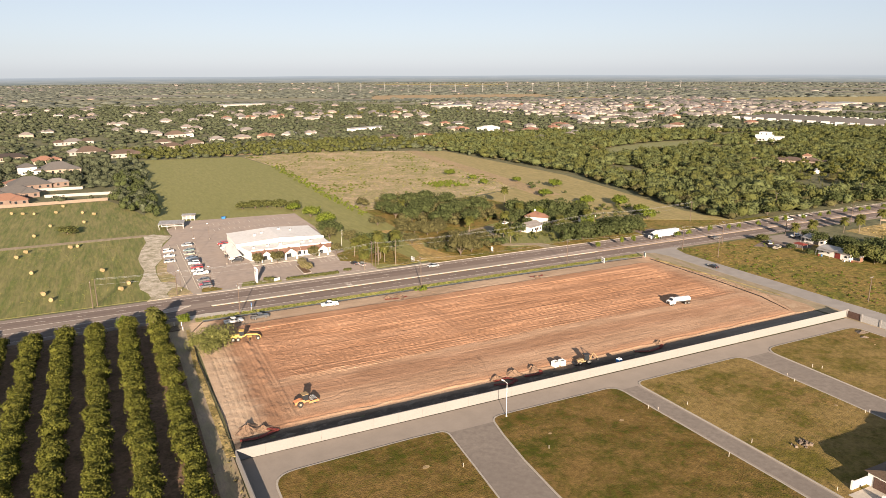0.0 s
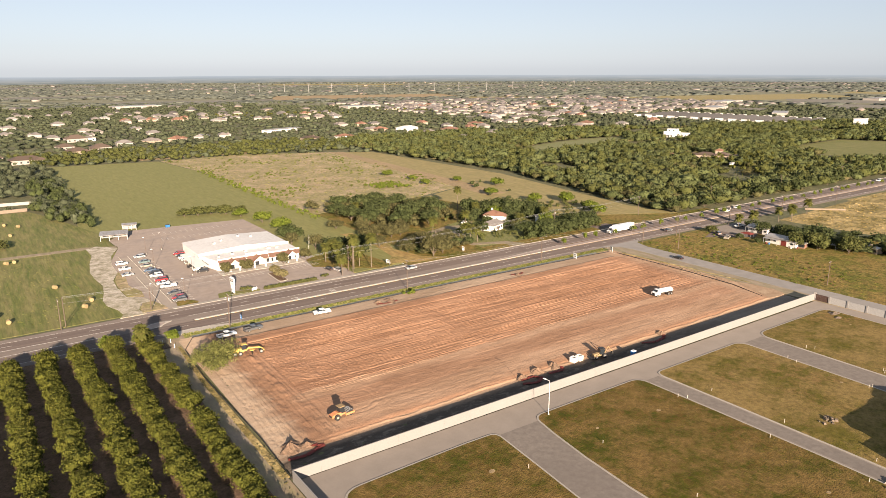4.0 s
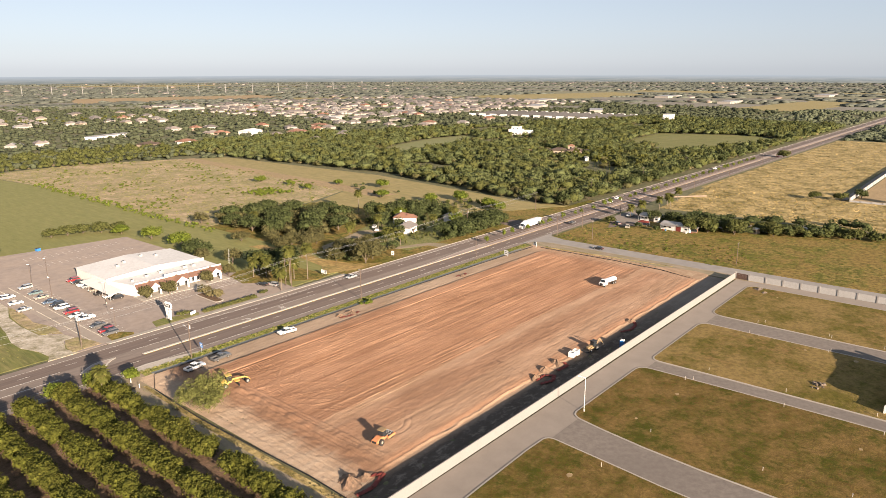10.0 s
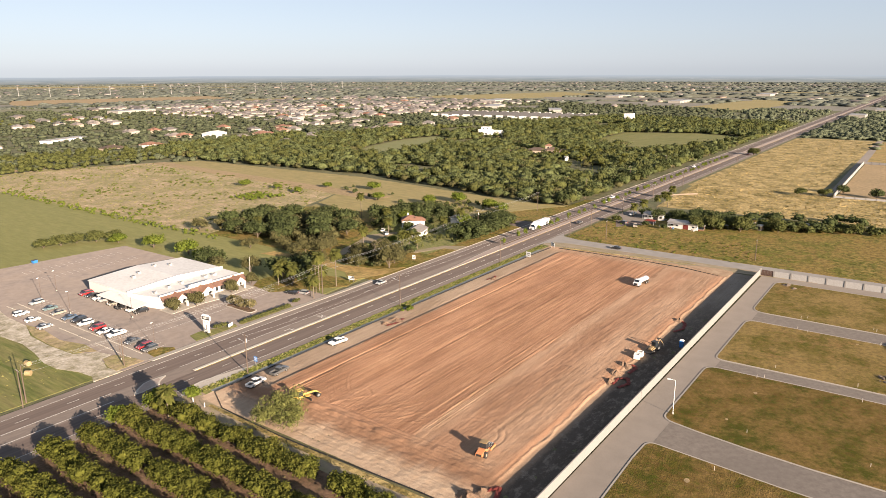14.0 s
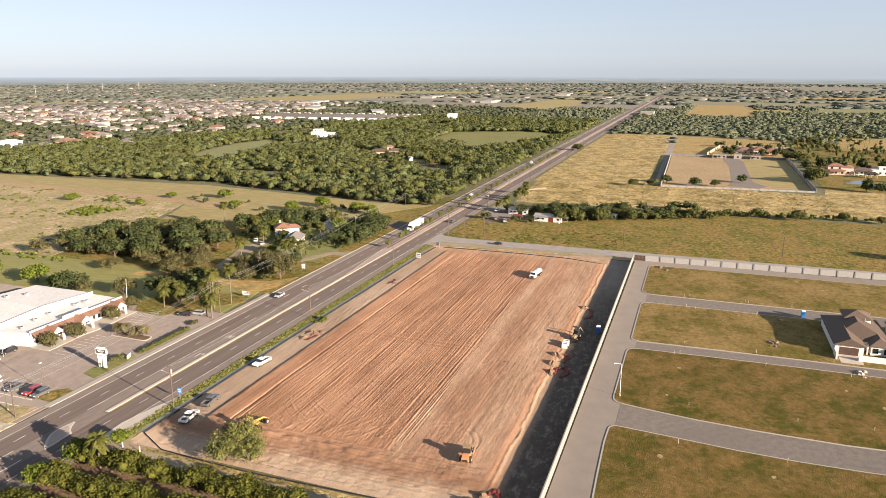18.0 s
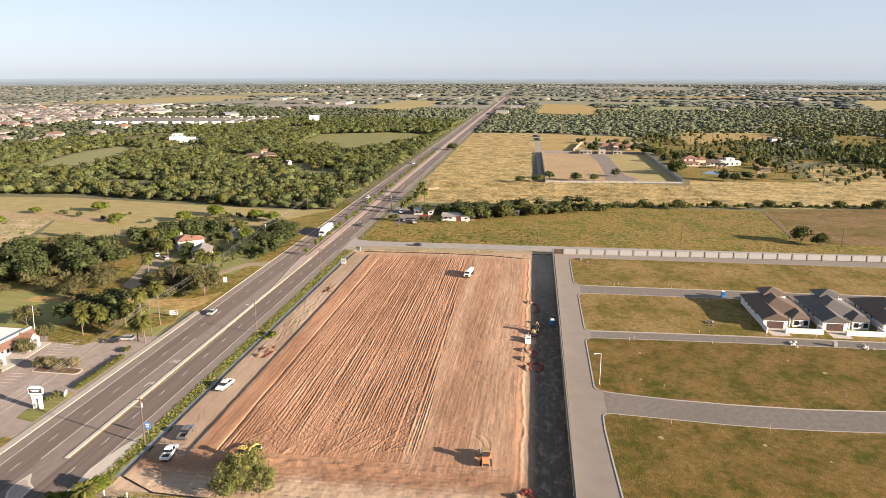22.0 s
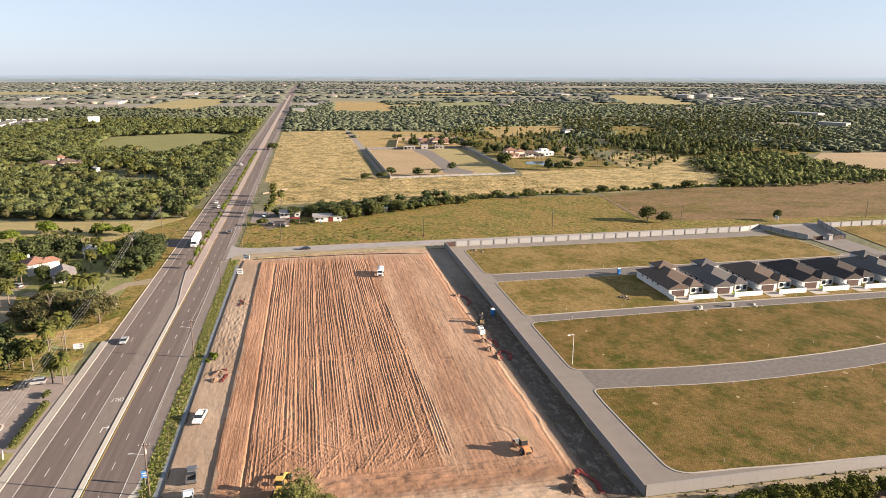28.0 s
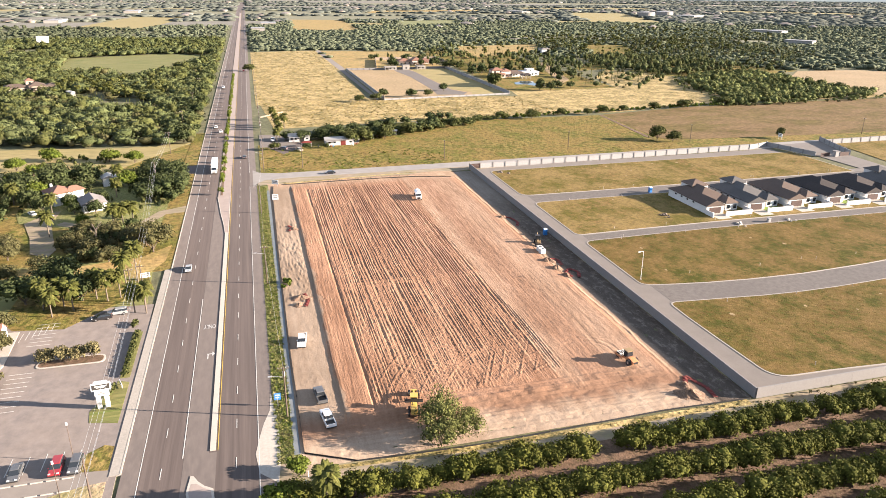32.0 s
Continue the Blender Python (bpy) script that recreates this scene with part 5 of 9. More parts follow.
# glowing backdrop ring of far land on the horizon
def far_ring():
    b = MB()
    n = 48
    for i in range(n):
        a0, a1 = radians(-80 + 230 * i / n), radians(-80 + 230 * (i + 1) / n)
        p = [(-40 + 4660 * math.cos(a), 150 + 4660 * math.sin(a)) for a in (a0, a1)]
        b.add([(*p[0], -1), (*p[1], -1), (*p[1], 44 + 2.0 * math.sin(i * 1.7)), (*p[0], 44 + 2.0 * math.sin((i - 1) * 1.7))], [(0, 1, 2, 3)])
    m, n_, l, p = node_mat("glowing_haze_backdrop")
    geo = n_.new("ShaderNodeNewGeometry")
    def noise_ramp(scale, e0, c0, e1, c1):
        mp = n_.new("ShaderNodeMapping")
        mp.inputs["Scale"].default_value = scale
        t = n_.new("ShaderNodeTexNoise")
        t.inputs["Scale"].default_value = 1.0
        t.inputs["Detail"].default_value = 5
        r = n_.new("ShaderNodeValToRGB")
        r.color_ramp.elements[0].position, r.color_ramp.elements[0].color = e0, (*c0, 1)
        r.color_ramp.elements[1].position, r.color_ramp.elements[1].color = e1, (*c1, 1)
        l.new(geo.outputs["Position"], mp.inputs[0]); l.new(mp.outputs[0], t.inputs["Vector"]); l.new(t.outputs[0], r.inputs[0])
        return r.outputs[0]
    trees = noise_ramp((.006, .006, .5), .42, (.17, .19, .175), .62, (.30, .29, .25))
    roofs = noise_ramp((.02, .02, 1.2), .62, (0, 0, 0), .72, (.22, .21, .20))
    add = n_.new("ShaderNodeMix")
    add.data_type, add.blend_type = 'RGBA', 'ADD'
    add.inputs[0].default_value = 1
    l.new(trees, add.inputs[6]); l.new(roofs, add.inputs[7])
    # haze painted into the glow, stronger with height
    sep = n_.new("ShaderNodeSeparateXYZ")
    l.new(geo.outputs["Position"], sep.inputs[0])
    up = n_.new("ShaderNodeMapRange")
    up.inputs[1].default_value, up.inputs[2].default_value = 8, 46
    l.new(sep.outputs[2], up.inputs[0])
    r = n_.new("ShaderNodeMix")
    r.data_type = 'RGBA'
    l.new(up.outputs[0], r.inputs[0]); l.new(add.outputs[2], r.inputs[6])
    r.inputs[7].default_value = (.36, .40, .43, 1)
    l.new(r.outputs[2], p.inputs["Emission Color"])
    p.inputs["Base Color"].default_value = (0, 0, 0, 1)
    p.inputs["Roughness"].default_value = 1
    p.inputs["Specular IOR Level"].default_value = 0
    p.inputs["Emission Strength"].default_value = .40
    tagged(part("backdrop", b, m), "glowing backdrop of far land with painted blue-grey haze", "backdrop", kind="structure")


far_ring()

# ---- orchard ----
def make_tree(name, lobes, leaves, leaf, w, base, h, seed, m_leaf, label, category, group="", trunk_r=.14, limbs=3, bark=None, core=.78):
    """A broad-leaved tree standing at the origin: trunk, limbs and a crown."""
    root = thing(name, label, category, group=group)
    g = random.Random(seed)
    t = MB().tube((0, 0, -.2), (g.uniform(-.1, .1) * h * .2, 0, base + .35 * (h - base)), trunk_r, trunk_r * .6, 7)
    for i in range(limbs):
        a = 6.28 * i / max(limbs, 1) + g.uniform(-.4, .4)
        t.tube((0, 0, base * .7 + .15), (math.cos(a) * w * .28, math.sin(a) * w * .28, base + (h - base) * g.uniform(.35, .6)), trunk_r * .6, trunk_r * .25, 6)
    part("trunk", t, bark or M_BARK, root)
    v, f = crown_arrays(lobes, leaves, leaf, w, base, h, core=core, seed=seed)
    part("crown", np_mesh("crown", v, f, m_leaf), None, root)
    return root


def place_copies(first, places):
    """Sets the first thing at the first place and copies it to the others: rows of x, y, turn, scale."""
    for i, (x, y, a, s) in enumerate(places):
        m = pose(x, y, 0, 0, 0, a) @ Matrix.Diagonal((s, s, s, 1))
        if i == 0:
            first.matrix_basis = m
        else:
            copy_thing(first, pose(x, y, 0, 0, 0, a)).scale = (s, s, s)


def orchard():
    g = random.Random(5)
    rows = [8.2, -.6, -9.4, -18.0, -26.6, -35.2, -43.8]
    spots = [[], [], [], []]
    far = []
    for r, x0 in enumerate(rows):
        y = 234.0 - g.uniform(0, 1.5)
        while y > 84:
            if not (r == 0 and 176 < y < 181) and g.random() > .03:
                p = (x0 + g.uniform(-.4, .4), y, g.uniform(0, 360), g.uniform(.80, 1.10))
                if r < 6 and y > 96:
                    spots[g.randrange(4)].append(p)
                else:
                    far.append(p)
            y -= 2.95 + g.uniform(-.3, .3)
    for k in range(4):
        t = make_tree("citrus_tree", 11, 1050, .16, 5.9, .05, 4.6, 40 + k, M_LEAFCIT, "rounded olive-green citrus tree in an orchard row", "citrus tree", "orchard trees")
        place_copies(t, spots[k])
    P = np.array([(x, y, 0, a, s, s) for x, y, a, s in far])
    scatter("orchard_trees", [crown_arrays(6, 420, .3, 5.6, .05, 4.6, seed=s) for s in (44, 45)], P, M_LEAFCIT, "further citrus trees of the orchard", "citrus trees")


orchard()
# ---- vehicles ----
CARCOL = {
    "white": paint("car_paint_white", (.78, .77, .74), .3, coat=.5), "silver": paint("car_paint_silver", (.50, .50, .49), .3, .5, .4),
    "grey": paint("car_paint_grey", (.13, .13, .13), .35, .4, .4), "black": paint("car_paint_black", (.018, .018, .02), .3, 0, .5),
    "red": paint("car_paint_red", (.25, .022, .025), .3, 0, .5), "blue": paint("car_paint_blue", (.09, .13, .19), .3, .3, .5),
    "teal": paint("car_paint_teal", (.14, .20, .20), .3, .3, .5), "tan": paint("car_paint_tan", (.36, .32, .26), .35, .3, .4),
}
M_LAMPRED = paint("tail_lamp_red", (.35, .02, .015), .3)
M_LAMPCLR = paint("head_lamp_clear", (.75, .75, .72), .15)
M_RIM = paint("alloy_rim", (.42, .42, .41), .35, .7)
M_ORANGE = mixed("orange_machine_paint", [(.55, .17, .045), (.46, .14, .045), (.40, .22, .12)], (.8, 4), .5)
M_YELLOW = mixed("yellow_machine_paint", [(.58, .36, .03), (.48, .30, .04), (.42, .30, .12)], (.8, 4), .5)
M_REDNET = mixed("red_safety_net", [(.15, .028, .02), (.11, .022, .017)], (.8, 5), .8)
M_BLUEP = paint("blue_plastic", (.03, .16, .42), .45)
M_SIGNBLUE = paint("sign_blue", (.05, .20, .50), .5)
M_SIGNWHITE = paint("sign_white", (.80, .79, .76), .5)
M_DARKPANEL = paint("dark_sign_panel", (.05, .045, .04), .4)
M_DUSTY = mixed("dusty_machine_paint", [(.30, .20, .075), (.24, .155, .065), (.20, .15, .10)], (.8, 4), .7)
M_STRAW = mixed("straw_bale", [(.235, .175, .085), (.20, .15, .07), (.28, .21, .11)], (.8, 6), .95, .05, 6)
M_METALROOF = mixed("corrugated_metal_roof", [(.40, .40, .39), (.34, .33, .315), (.28, .24, .2)], (.3, 1.5), .45, metal=.4, stretch=(1, .2, 1))
M_FENCEW = mixed("weathered_board_fence", [(.20, .155, .115), (.16, .125, .095)], (.6, 4), .9)
M_FARWALL = mixed("pale_cream_walls", [(0.3165, 0.2952, 0.2660), (0.2477, 0.2232, 0.1976)], (.02, .3), .9)
M_TANWALL = mixed("tan_stucco", [(0.3128, 0.2517, 0.1950), (0.2668, 0.2137, 0.1650)], (.3, 3), .9)
M_BRICK = mixed("brown_brick", [(0.1558, 0.1092, 0.0893), (0.1230, 0.0855, 0.0683), (0.1804, 0.1330, 0.1050)], (.3, 3), .9)
M_GREYTILE = mixed("grey_shingles", [(.135, .122, .115), (.105, .095, .09), (.16, .145, .135)], (.4, 3), .9, .02, 10, obj_random=.3)
M_WATER, _n, _l, _p = node_mat("pond_water")
_p.inputs["Base Color"].default_value = (.05, .08, .09, 1)
_p.inputs["Roughness"].default_value = .06


def wheel(parent, x, y, r, w=.22):
    t = part("tyre", MB().tube((x, y - w / 2, r), (x, y + w / 2, r), r, r, 12), M_RUBBER, parent)
    s = 1 if y > 0 else -1
    part("rim", MB().tube((x, y + s * (w / 2 - .03), r), (x, y + s * (w / 2 + .015), r), r * .62, r * .55, 10), M_RIM, t)


def car(kind, colour):
    """A vehicle at the origin that faces +x."""
    words = {"sedan": "sedan car parked on the ground", "suv": "sport utility car parked on the ground", "pickup": "crew-cab pickup truck standing on the ground"}[kind]
    c = thing({"sedan": "car", "suv": "suv", "pickup": "pickup_truck"}[kind], colour + " " + words, {"sedan": "car", "suv": "car", "pickup": "truck"}[kind])
    m = CARCOL[colour]
    if kind == "sedan":
        L, W, r = 4.7, 1.8, .32
        low = [(-2.35, .3), (2.3, .28), (2.36, .5), (2.25, .68), (1.2, .88), (-1.6, .95), (-2.3, .92), (-2.36, .6)]
        cab, roof = [(1.25, .86), (.35, 1.38), (-.95, 1.40), (-1.85, .93)], [(.42, 1.36), (.3, 1.44), (-.85, 1.46), (-1.0, 1.38)]
    elif kind == "suv":
        L, W, r = 4.8, 1.9, .36
        low = [(-2.4, .38), (2.35, .36), (2.42, .6), (2.32, .9), (1.25, 1.05), (-2.3, 1.08), (-2.42, .7)]
        cab, roof = [(1.3, 1.03), (.5, 1.62), (-1.9, 1.64), (-2.35, 1.06)], [(.6, 1.6), (.4, 1.72), (-1.85, 1.74), (-2.0, 1.62)]
    else:
        L, W, r = 5.9, 1.98, .4
        low = [(-2.95, .5), (2.9, .45), (2.98, .7), (2.9, 1.02), (1.5, 1.14), (-.82, 1.16), (-.82, .72), (-2.9, .72), (-2.97, .62)]
        cab, roof = [(1.55, 1.12), (.75, 1.74), (-.7, 1.76), (-.86, 1.14)], [(.85, 1.72), (.7, 1.85), (-.7, 1.87), (-.8, 1.74)]
    h = W / 2
    part("body", MB().profile(low, -h, h, .06), m, c)
    part("window_band", MB().profile(cab, -h + .1, h - .1, .16), M_GLASS, c, "dark tinted windows")
    part("roof", MB().profile(roof, -h + .22, h - .22, .04), m, c)
    if kind == "pickup":
        for s in (-1, 1):
            part("bed_side", MB().box(-1.9, s * (h - .06), .95, 2.15, .12, .46), m, c)
        part("tailgate", MB().box(-2.92, 0, .95, .1, W - .1, .46), m, c)
        part("bed_floor", MB().box(-1.9, 0, .75, 2.0, W - .26, .04), M_DARKMET, c)
    for s in (-1, 1):
        part("pillar", MB().tube((.08 if kind != "pickup" else 0.02, s * (h - .13), low[4][1] - .1), (.02, s * (h - .26), roof[0][1]), .05, .05, 4), m, c)
        part("headlight", MB().box(L / 2 - .1, s * (h - .3), .72 if kind == "sedan" else .88, .16, .36, .16), M_LAMPCLR, c)
        part("tail_light", MB().box(-L / 2 + .05, s * (h - .2), .78 if kind == "sedan" else .95, .1, .26, .2), M_LAMPRED, c)
        part("mirror", MB().box(.95, s * (h + .08), cab[0][1] + .1, .12, .2, .15), m, c)
        for x in (L * .3, -L * .3):
            wheel(c, x, s * (h - .1), r)
    part("bumper", MB().box(L / 2 - .02, 0, .42, .14, W - .1, .2), M_DARKMET, c)
    part("bumper", MB().box(-L / 2 + .02, 0, .45, .14, W - .1, .2), M_DARKMET, c)
    return c


GARAGE = {}


def park(kind, colour, x, y, turn, group=""):
    key = (kind, colour, group)
    m = pose(x, y, PARK_Z, 0, 0, turn)
    if key not in GARAGE:
        GARAGE[key] = tagged(car(kind, colour), group=group)
        GARAGE[key].matrix_basis = m
        return GARAGE[key]
    return copy_thing(GARAGE[key], m)


PARK_Z = .03
LOTG = "cars parked at the store"
for kind, colour, x, y, a in (("suv", "silver", 29.2, 341.5, 182), ("sedan", "teal", 29.0, 331.5, 178), ("sedan", "tan", 28.4, 324.5, 181), ("sedan", "blue", 28.2, 316.5, 180), ("suv", "black", 28.7, 311.0, 183),
                              ("suv", "white", 28.4, 306.8, 178), ("suv", "red", 28.6, 299.6, 180), ("sedan", "white", 28.2, 294.8, 181), ("pickup", "white", 28.9, 289.2, 179), ("sedan", "grey", 28.5, 279.4, 182),
                              ("suv", "red", 28.4, 272.9, 180), ("suv", "grey", 28.2, 269.8, 178), ("suv", "white", 20.4, 333.5, 2), ("sedan", "white", 20.0, 324.5, -2), ("sedan", "silver", 19.2, 314.5, 4),
                              ("suv", "red", 45.0, 337.5, 180), ("sedan", "black", 45.2, 333.6, 182), ("suv", "white", 45.0, 328.4, 178), ("suv", "silver", 45.1, 324.8, 180), ("sedan", "tan", 45.0, 318.6, 181),
                              ("pickup", "black", 45.0, 312.0, 180), ("suv", "white", 45.1, 306.6, 180), ("suv", "black", 45.6, 302.8, 176), ("sedan", "black", 89.6, 276.0, 100), ("suv", "silver", 91.8, 272.6, 96)):
    park(kind, colour, x, y, a, LOTG)
PARK_Z = .06
park("pickup", "white", 31.0, 225.8, 8, "pickups on the dirt strip")
park("pickup", "grey", 39.6, 226.4, 6, "pickups on the dirt strip")
park("pickup", "white", 64.2, 228.2, 172, "pickups on the dirt strip")
PARK_Z = .09
for kind, colour, x, y, a in (("sedan", "silver", 118, 257.2, 180), ("sedan", "white", 330, 253.8, 180), ("sedan", "white", 345, 257.0, 180), ("sedan", "black", 221.5, 204, 90), ("sedan", "grey", 262, 241, 0), ("suv", "white", 520, 257, 180), ("sedan", "red", 640, 241, 0)):
    park(kind, colour, x, y, a)
PARK_Z = .03
for kind, colour, x, y, a in (("pickup", "white", 300, 226, 175), ("suv", "grey", 276, 222, 60), ("pickup", "tan", 272, 214, 20), ("sedan", "white", 188, 316, 30), ("suv", "silver", 183, 310, 60)):
    park(kind, colour, x, y, a)


def semi_truck():
    c = thing("semi_truck", "white semi truck with a long box trailer on the highway", "truck", pose(238, 254.0, RZ, 0, 0, 180))
    w, g = CARCOL["white"], M_DARKMET
    cab = part("cab", MB().profile([(3.2, .6), (5.6, .6), (5.7, 1.7), (4.6, 1.95), (4.2, 2.9), (2.3, 3.6), (2.2, .6)], -1.2, 1.2, .1), w, c)
    part("windscreen", MB().add([(4.66, -1, 1.98), (4.66, 1, 1.98), (4.27, .95, 2.85), (4.27, -.95, 2.85)], [(0, 1, 2, 3)]), M_GLASS, cab)
    part("grille", MB().box(5.68, 0, 1.15, .08, 1.3, .9), M_STEEL, cab)
    part("trailer", MB().box(-5, 0, 2.5, 13.4, 2.55, 2.8), w, c)
    part("chassis", MB().box(-2.5, 0, .85, 16, .9, .25), g, c)
    for x in (4.7, .6, -.7, -9.3, -10.6):
        for s in (-1, 1):
            wheel(c, x, s * 1.1, .5, .3)
    for s in (-1, 1):
        part("headlight", MB().box(5.6, s * .95, 1.1, .15, .3, .3), M_LAMPCLR, c)
        part("mirror", MB().box(4.4, s * 1.4, 2.2, .1, .2, .5), g, c)


semi_truck()


def water_truck():
    c = thing("water_truck", "white water tank truck on the dirt pad", "truck", pose(174, 174.6, .36, 0, 0, 172))
    w = CARCOL["white"]
    cab = part("cab", MB().profile([(2.0, .6), (4.1, .6), (4.2, 1.5), (3.3, 1.7), (2.9, 2.5), (1.9, 2.55), (1.85, .6)], -1.15, 1.15, .1), w, c)
    part("windscreen", MB().add([(3.36, -.95, 1.72), (3.36, .95, 1.72), (2.96, .9, 2.46), (2.96, -.9, 2.46)], [(0, 1, 2, 3)]), M_GLASS, cab)
    part("grille", MB().box(4.17, 0, 1.05, .08, 1.2, .7), M_DARKMET, cab)
    n = 16
    prof = [(1.2 * math.cos(6.2832 * i / n), .78 * math.sin(6.2832 * i / n)) for i in range(n)]
    vs = [(x, y * k, 1.85 + z * k) for x, k in ((-4.2, .8), (-4.0, 1), (1.3, 1), (1.5, .8)) for y, z in prof]
    fs = [(r * n + i, r * n + (i + 1) % n, (r + 1) * n + (i + 1) % n, (r + 1) * n + i) for r in range(3) for i in range(n)] + [tuple(range(n - 1, -1, -1)), tuple(range(3 * n, 4 * n))]
    tank = part("tank", MB().add(vs, fs), w, c)
    part("hatch", MB().tube((-1.5, 0, 2.55), (-1.5, 0, 2.75), .35, .35, 10), M_STEEL, tank)
    part("walkway", MB().box(-1.4, .55, 2.45, 5, .3, .06), M_STEEL, tank)
    part("chassis", MB().box(-.3, 0, .85, 8.2, .9, .25), M_DARKMET, c)
    part("spray_bar", MB().tube((-4.4, -1.1, .7), (-4.4, 1.1, .7), .07), M_DARKMET, c)
    for x in (3.2, -2.1, -3.4):
        for s in (-1, 1):
            wheel(c, x, s * 1.05, .5, .32)
    for s in (-1, 1):
        part("headlight", MB().box(4.12, s * .95, 1.0, .14, .28, .25), M_LAMPCLR, c)


water_truck()


def roller():
    c = thing("soil_compactor", "orange padfoot soil compactor with a glazed cab", "roller", pose(36.6, 158.3, .36, 0, 0, 8))
    rear = part("engine_hood", MB().profile([(-2.9, .8), (-.3, .75), (-.3, 1.55), (-1.2, 1.7), (-2.8, 1.35)], -.85, .85, .12), M_ORANGE, c)
    part("radiator_grille", MB().box(-2.88, 0, 1.05, .1, 1.2, .45), M_DARKMET, rear)
    part("platform", MB().box(0, 0, 1.1, 1.5, 1.7, .4), M_ORANGE, c)
    cab = part("cab", MB().box(0, 0, 2.05, 1.4, 1.5, 1.5, top=(.9, .9)), M_GLASS, c, "glazed cab")
    part("cab_roof", MB().box(0, 0, 2.88, 1.6, 1.65, .14), M_DUSTY, cab)
    for x in (-.65, .65):
        for y in (-.7, .7):
            part("cab_post", MB().tube((x, y, 1.3), (x * .92, y * .92, 2.82), .05, .05, 4), M_DARKMET, cab)
    drum = part("drum", MB().tube((2.3, -1.05, .78), (2.3, 1.05, .78), .72, .72, 20), M_DARKMET, c, "steel padfoot drum")
    pad = MB().box(0, 0, .76, .16, .2, .12).mesh("pad")
    for i in range(14):
        for j in range(5):
            p = part("pad", pad, M_STEEL, drum)
            p.matrix_basis = pose(2.3, -.85 + .425 * j + (.1 if i % 2 else 0), .78) @ pose(0, 0, 0, 0, 360 * i / 14, 0)
    fr = MB()
    for s in (-1, 1):
        fr.box(1.9, s * 1.18, .85, 2.6, .16, .5)
    fr.box(3.15, 0, .85, .2, 2.5, .5).box(.85, 0, .95, .3, 1.6, .5)
    part("drum_frame", fr, M_ORANGE, c)
    for s in (-1, 1):
        t = part("tyre", MB().tube((-1.6, s * .75, .75), (-1.6, s * 1.25, .75), .75, .75, 16), M_RUBBER, c)
        part("hub", MB().tube((-1.6, s * 1.0, .75), (-1.6, s * 1.28, .75), .36, .3, 10), M_TANWALL, t)


roller()




def backhoe():
    c = thing("backhoe_loader", "dusty yellow backhoe loader beside the trench", "backhoe", pose(113.8, 148.4, .05, 0, 0, 168))
    part("hood", MB().profile([(.5, .8), (2.3, .75), (2.35, 1.3), (.5, 1.55)], -.45, .45, .06), M_DUSTY, c)
    cab = part("cab", MB().box(-.35, 0, 1.9, 1.5, 1.4, 1.5, top=(.9, .88)), M_GLASS, c)
    part("cab_roof", MB().box(-.35, 0, 2.75, 1.7, 1.55, .16), M_DARKMET, cab)
    part("chassis", MB().box(.5, 0, .75, 3.6, .8, .4), M_DUSTY, c)
    arm = MB()
    for s in (-1, 1):
        arm.tube((.6, s * .75, 1.3), (2.6, s * .75, .6), .11, .09, 6)
    part("loader_arm", arm, M_DUSTY, c)
    part("loader_bucket", MB().profile([(2.5, .1), (3.4, .08), (3.3, .25), (2.75, .45), (2.7, .95), (2.5, .95)], -1.1, 1.1), M_DARKMET, c)
    part("boom", MB().tube((-1.5, 0, 1.0), (-2.4, .3, 3.1), .16, .13, 6), M_DUSTY, c)
    part("dipper", MB().tube((-2.4, .3, 3.1), (-3.6, .7, 1.6), .13, .1, 6), M_DUSTY, c)
    part("digging_bucket", MB().box(-3.6, .7, 1.25, .6, .55, .6, top=(.6, 1)), M_DARKMET, c)
    for x, r in ((1.75, .45), (-.9, .7)):
        for s in (-1, 1):
            wheel(c, x, s * .95, r, .4)


backhoe()


def motor_grader():
    c = thing("motor_grader", "yellow motor grader parked beside the tree", "grader", pose(31.5, 208.6, .25, 0, 0, -12))
    part("engine_hood", MB().profile([(-4.2, 1.1), (-1.6, 1.1), (-1.6, 2.0), (-4.1, 1.85)], -.6, .6, .08), M_YELLOW, c)
    part("rear_frame", MB().box(-2.6, 0, .95, 3.4, 1.0, .35), M_YELLOW, c)
    cab = part("cab", MB().box(-.9, 0, 2.35, 1.4, 1.4, 1.5, top=(.92, .92)), M_GLASS, c)
    part("cab_roof", MB().box(-.9, 0, 3.16, 1.6, 1.6, .14), M_YELLOW, cab)
    part("cab_base", MB().box(-.9, 0, 1.4, 1.5, 1.3, .5), M_YELLOW, c)
    part("main_beam", MB().profile([(-.4, 1.3), (.4, 1.9), (3.6, 1.7), (4.4, 1.2), (4.4, .95), (3.5, 1.4), (.4, 1.55), (-.4, 1.0)], -.18, .18), M_YELLOW, c)
    part("blade", MB().profile([(1.2, .05), (1.35, .05), (1.5, .5), (1.4, .75), (1.3, .7), (1.35, .45)], -1.85, 1.85), M_DARKMET, c)
    part("blade_circle", MB().tube((1.4, 0, .95), (1.4, 0, 1.1), .75, .75, 14), M_YELLOW, c)
    part("front_axle", MB().box(3.9, 0, .65, .3, 1.8, .22), M_DARKMET, c)
    part("scarifier", MB().box(4.6, 0, .7, .35, 1.2, .4), M_YELLOW, c)
    part("exhaust", MB().tube((-2.6, .3, 1.9), (-2.6, .3, 2.7), .06), M_DARKMET, c)
    for x in (-3.5, -2.0, 3.9):
        for s in (-1, 1):
            wheel(c, x, s * .95, .62, .4)


motor_grader()

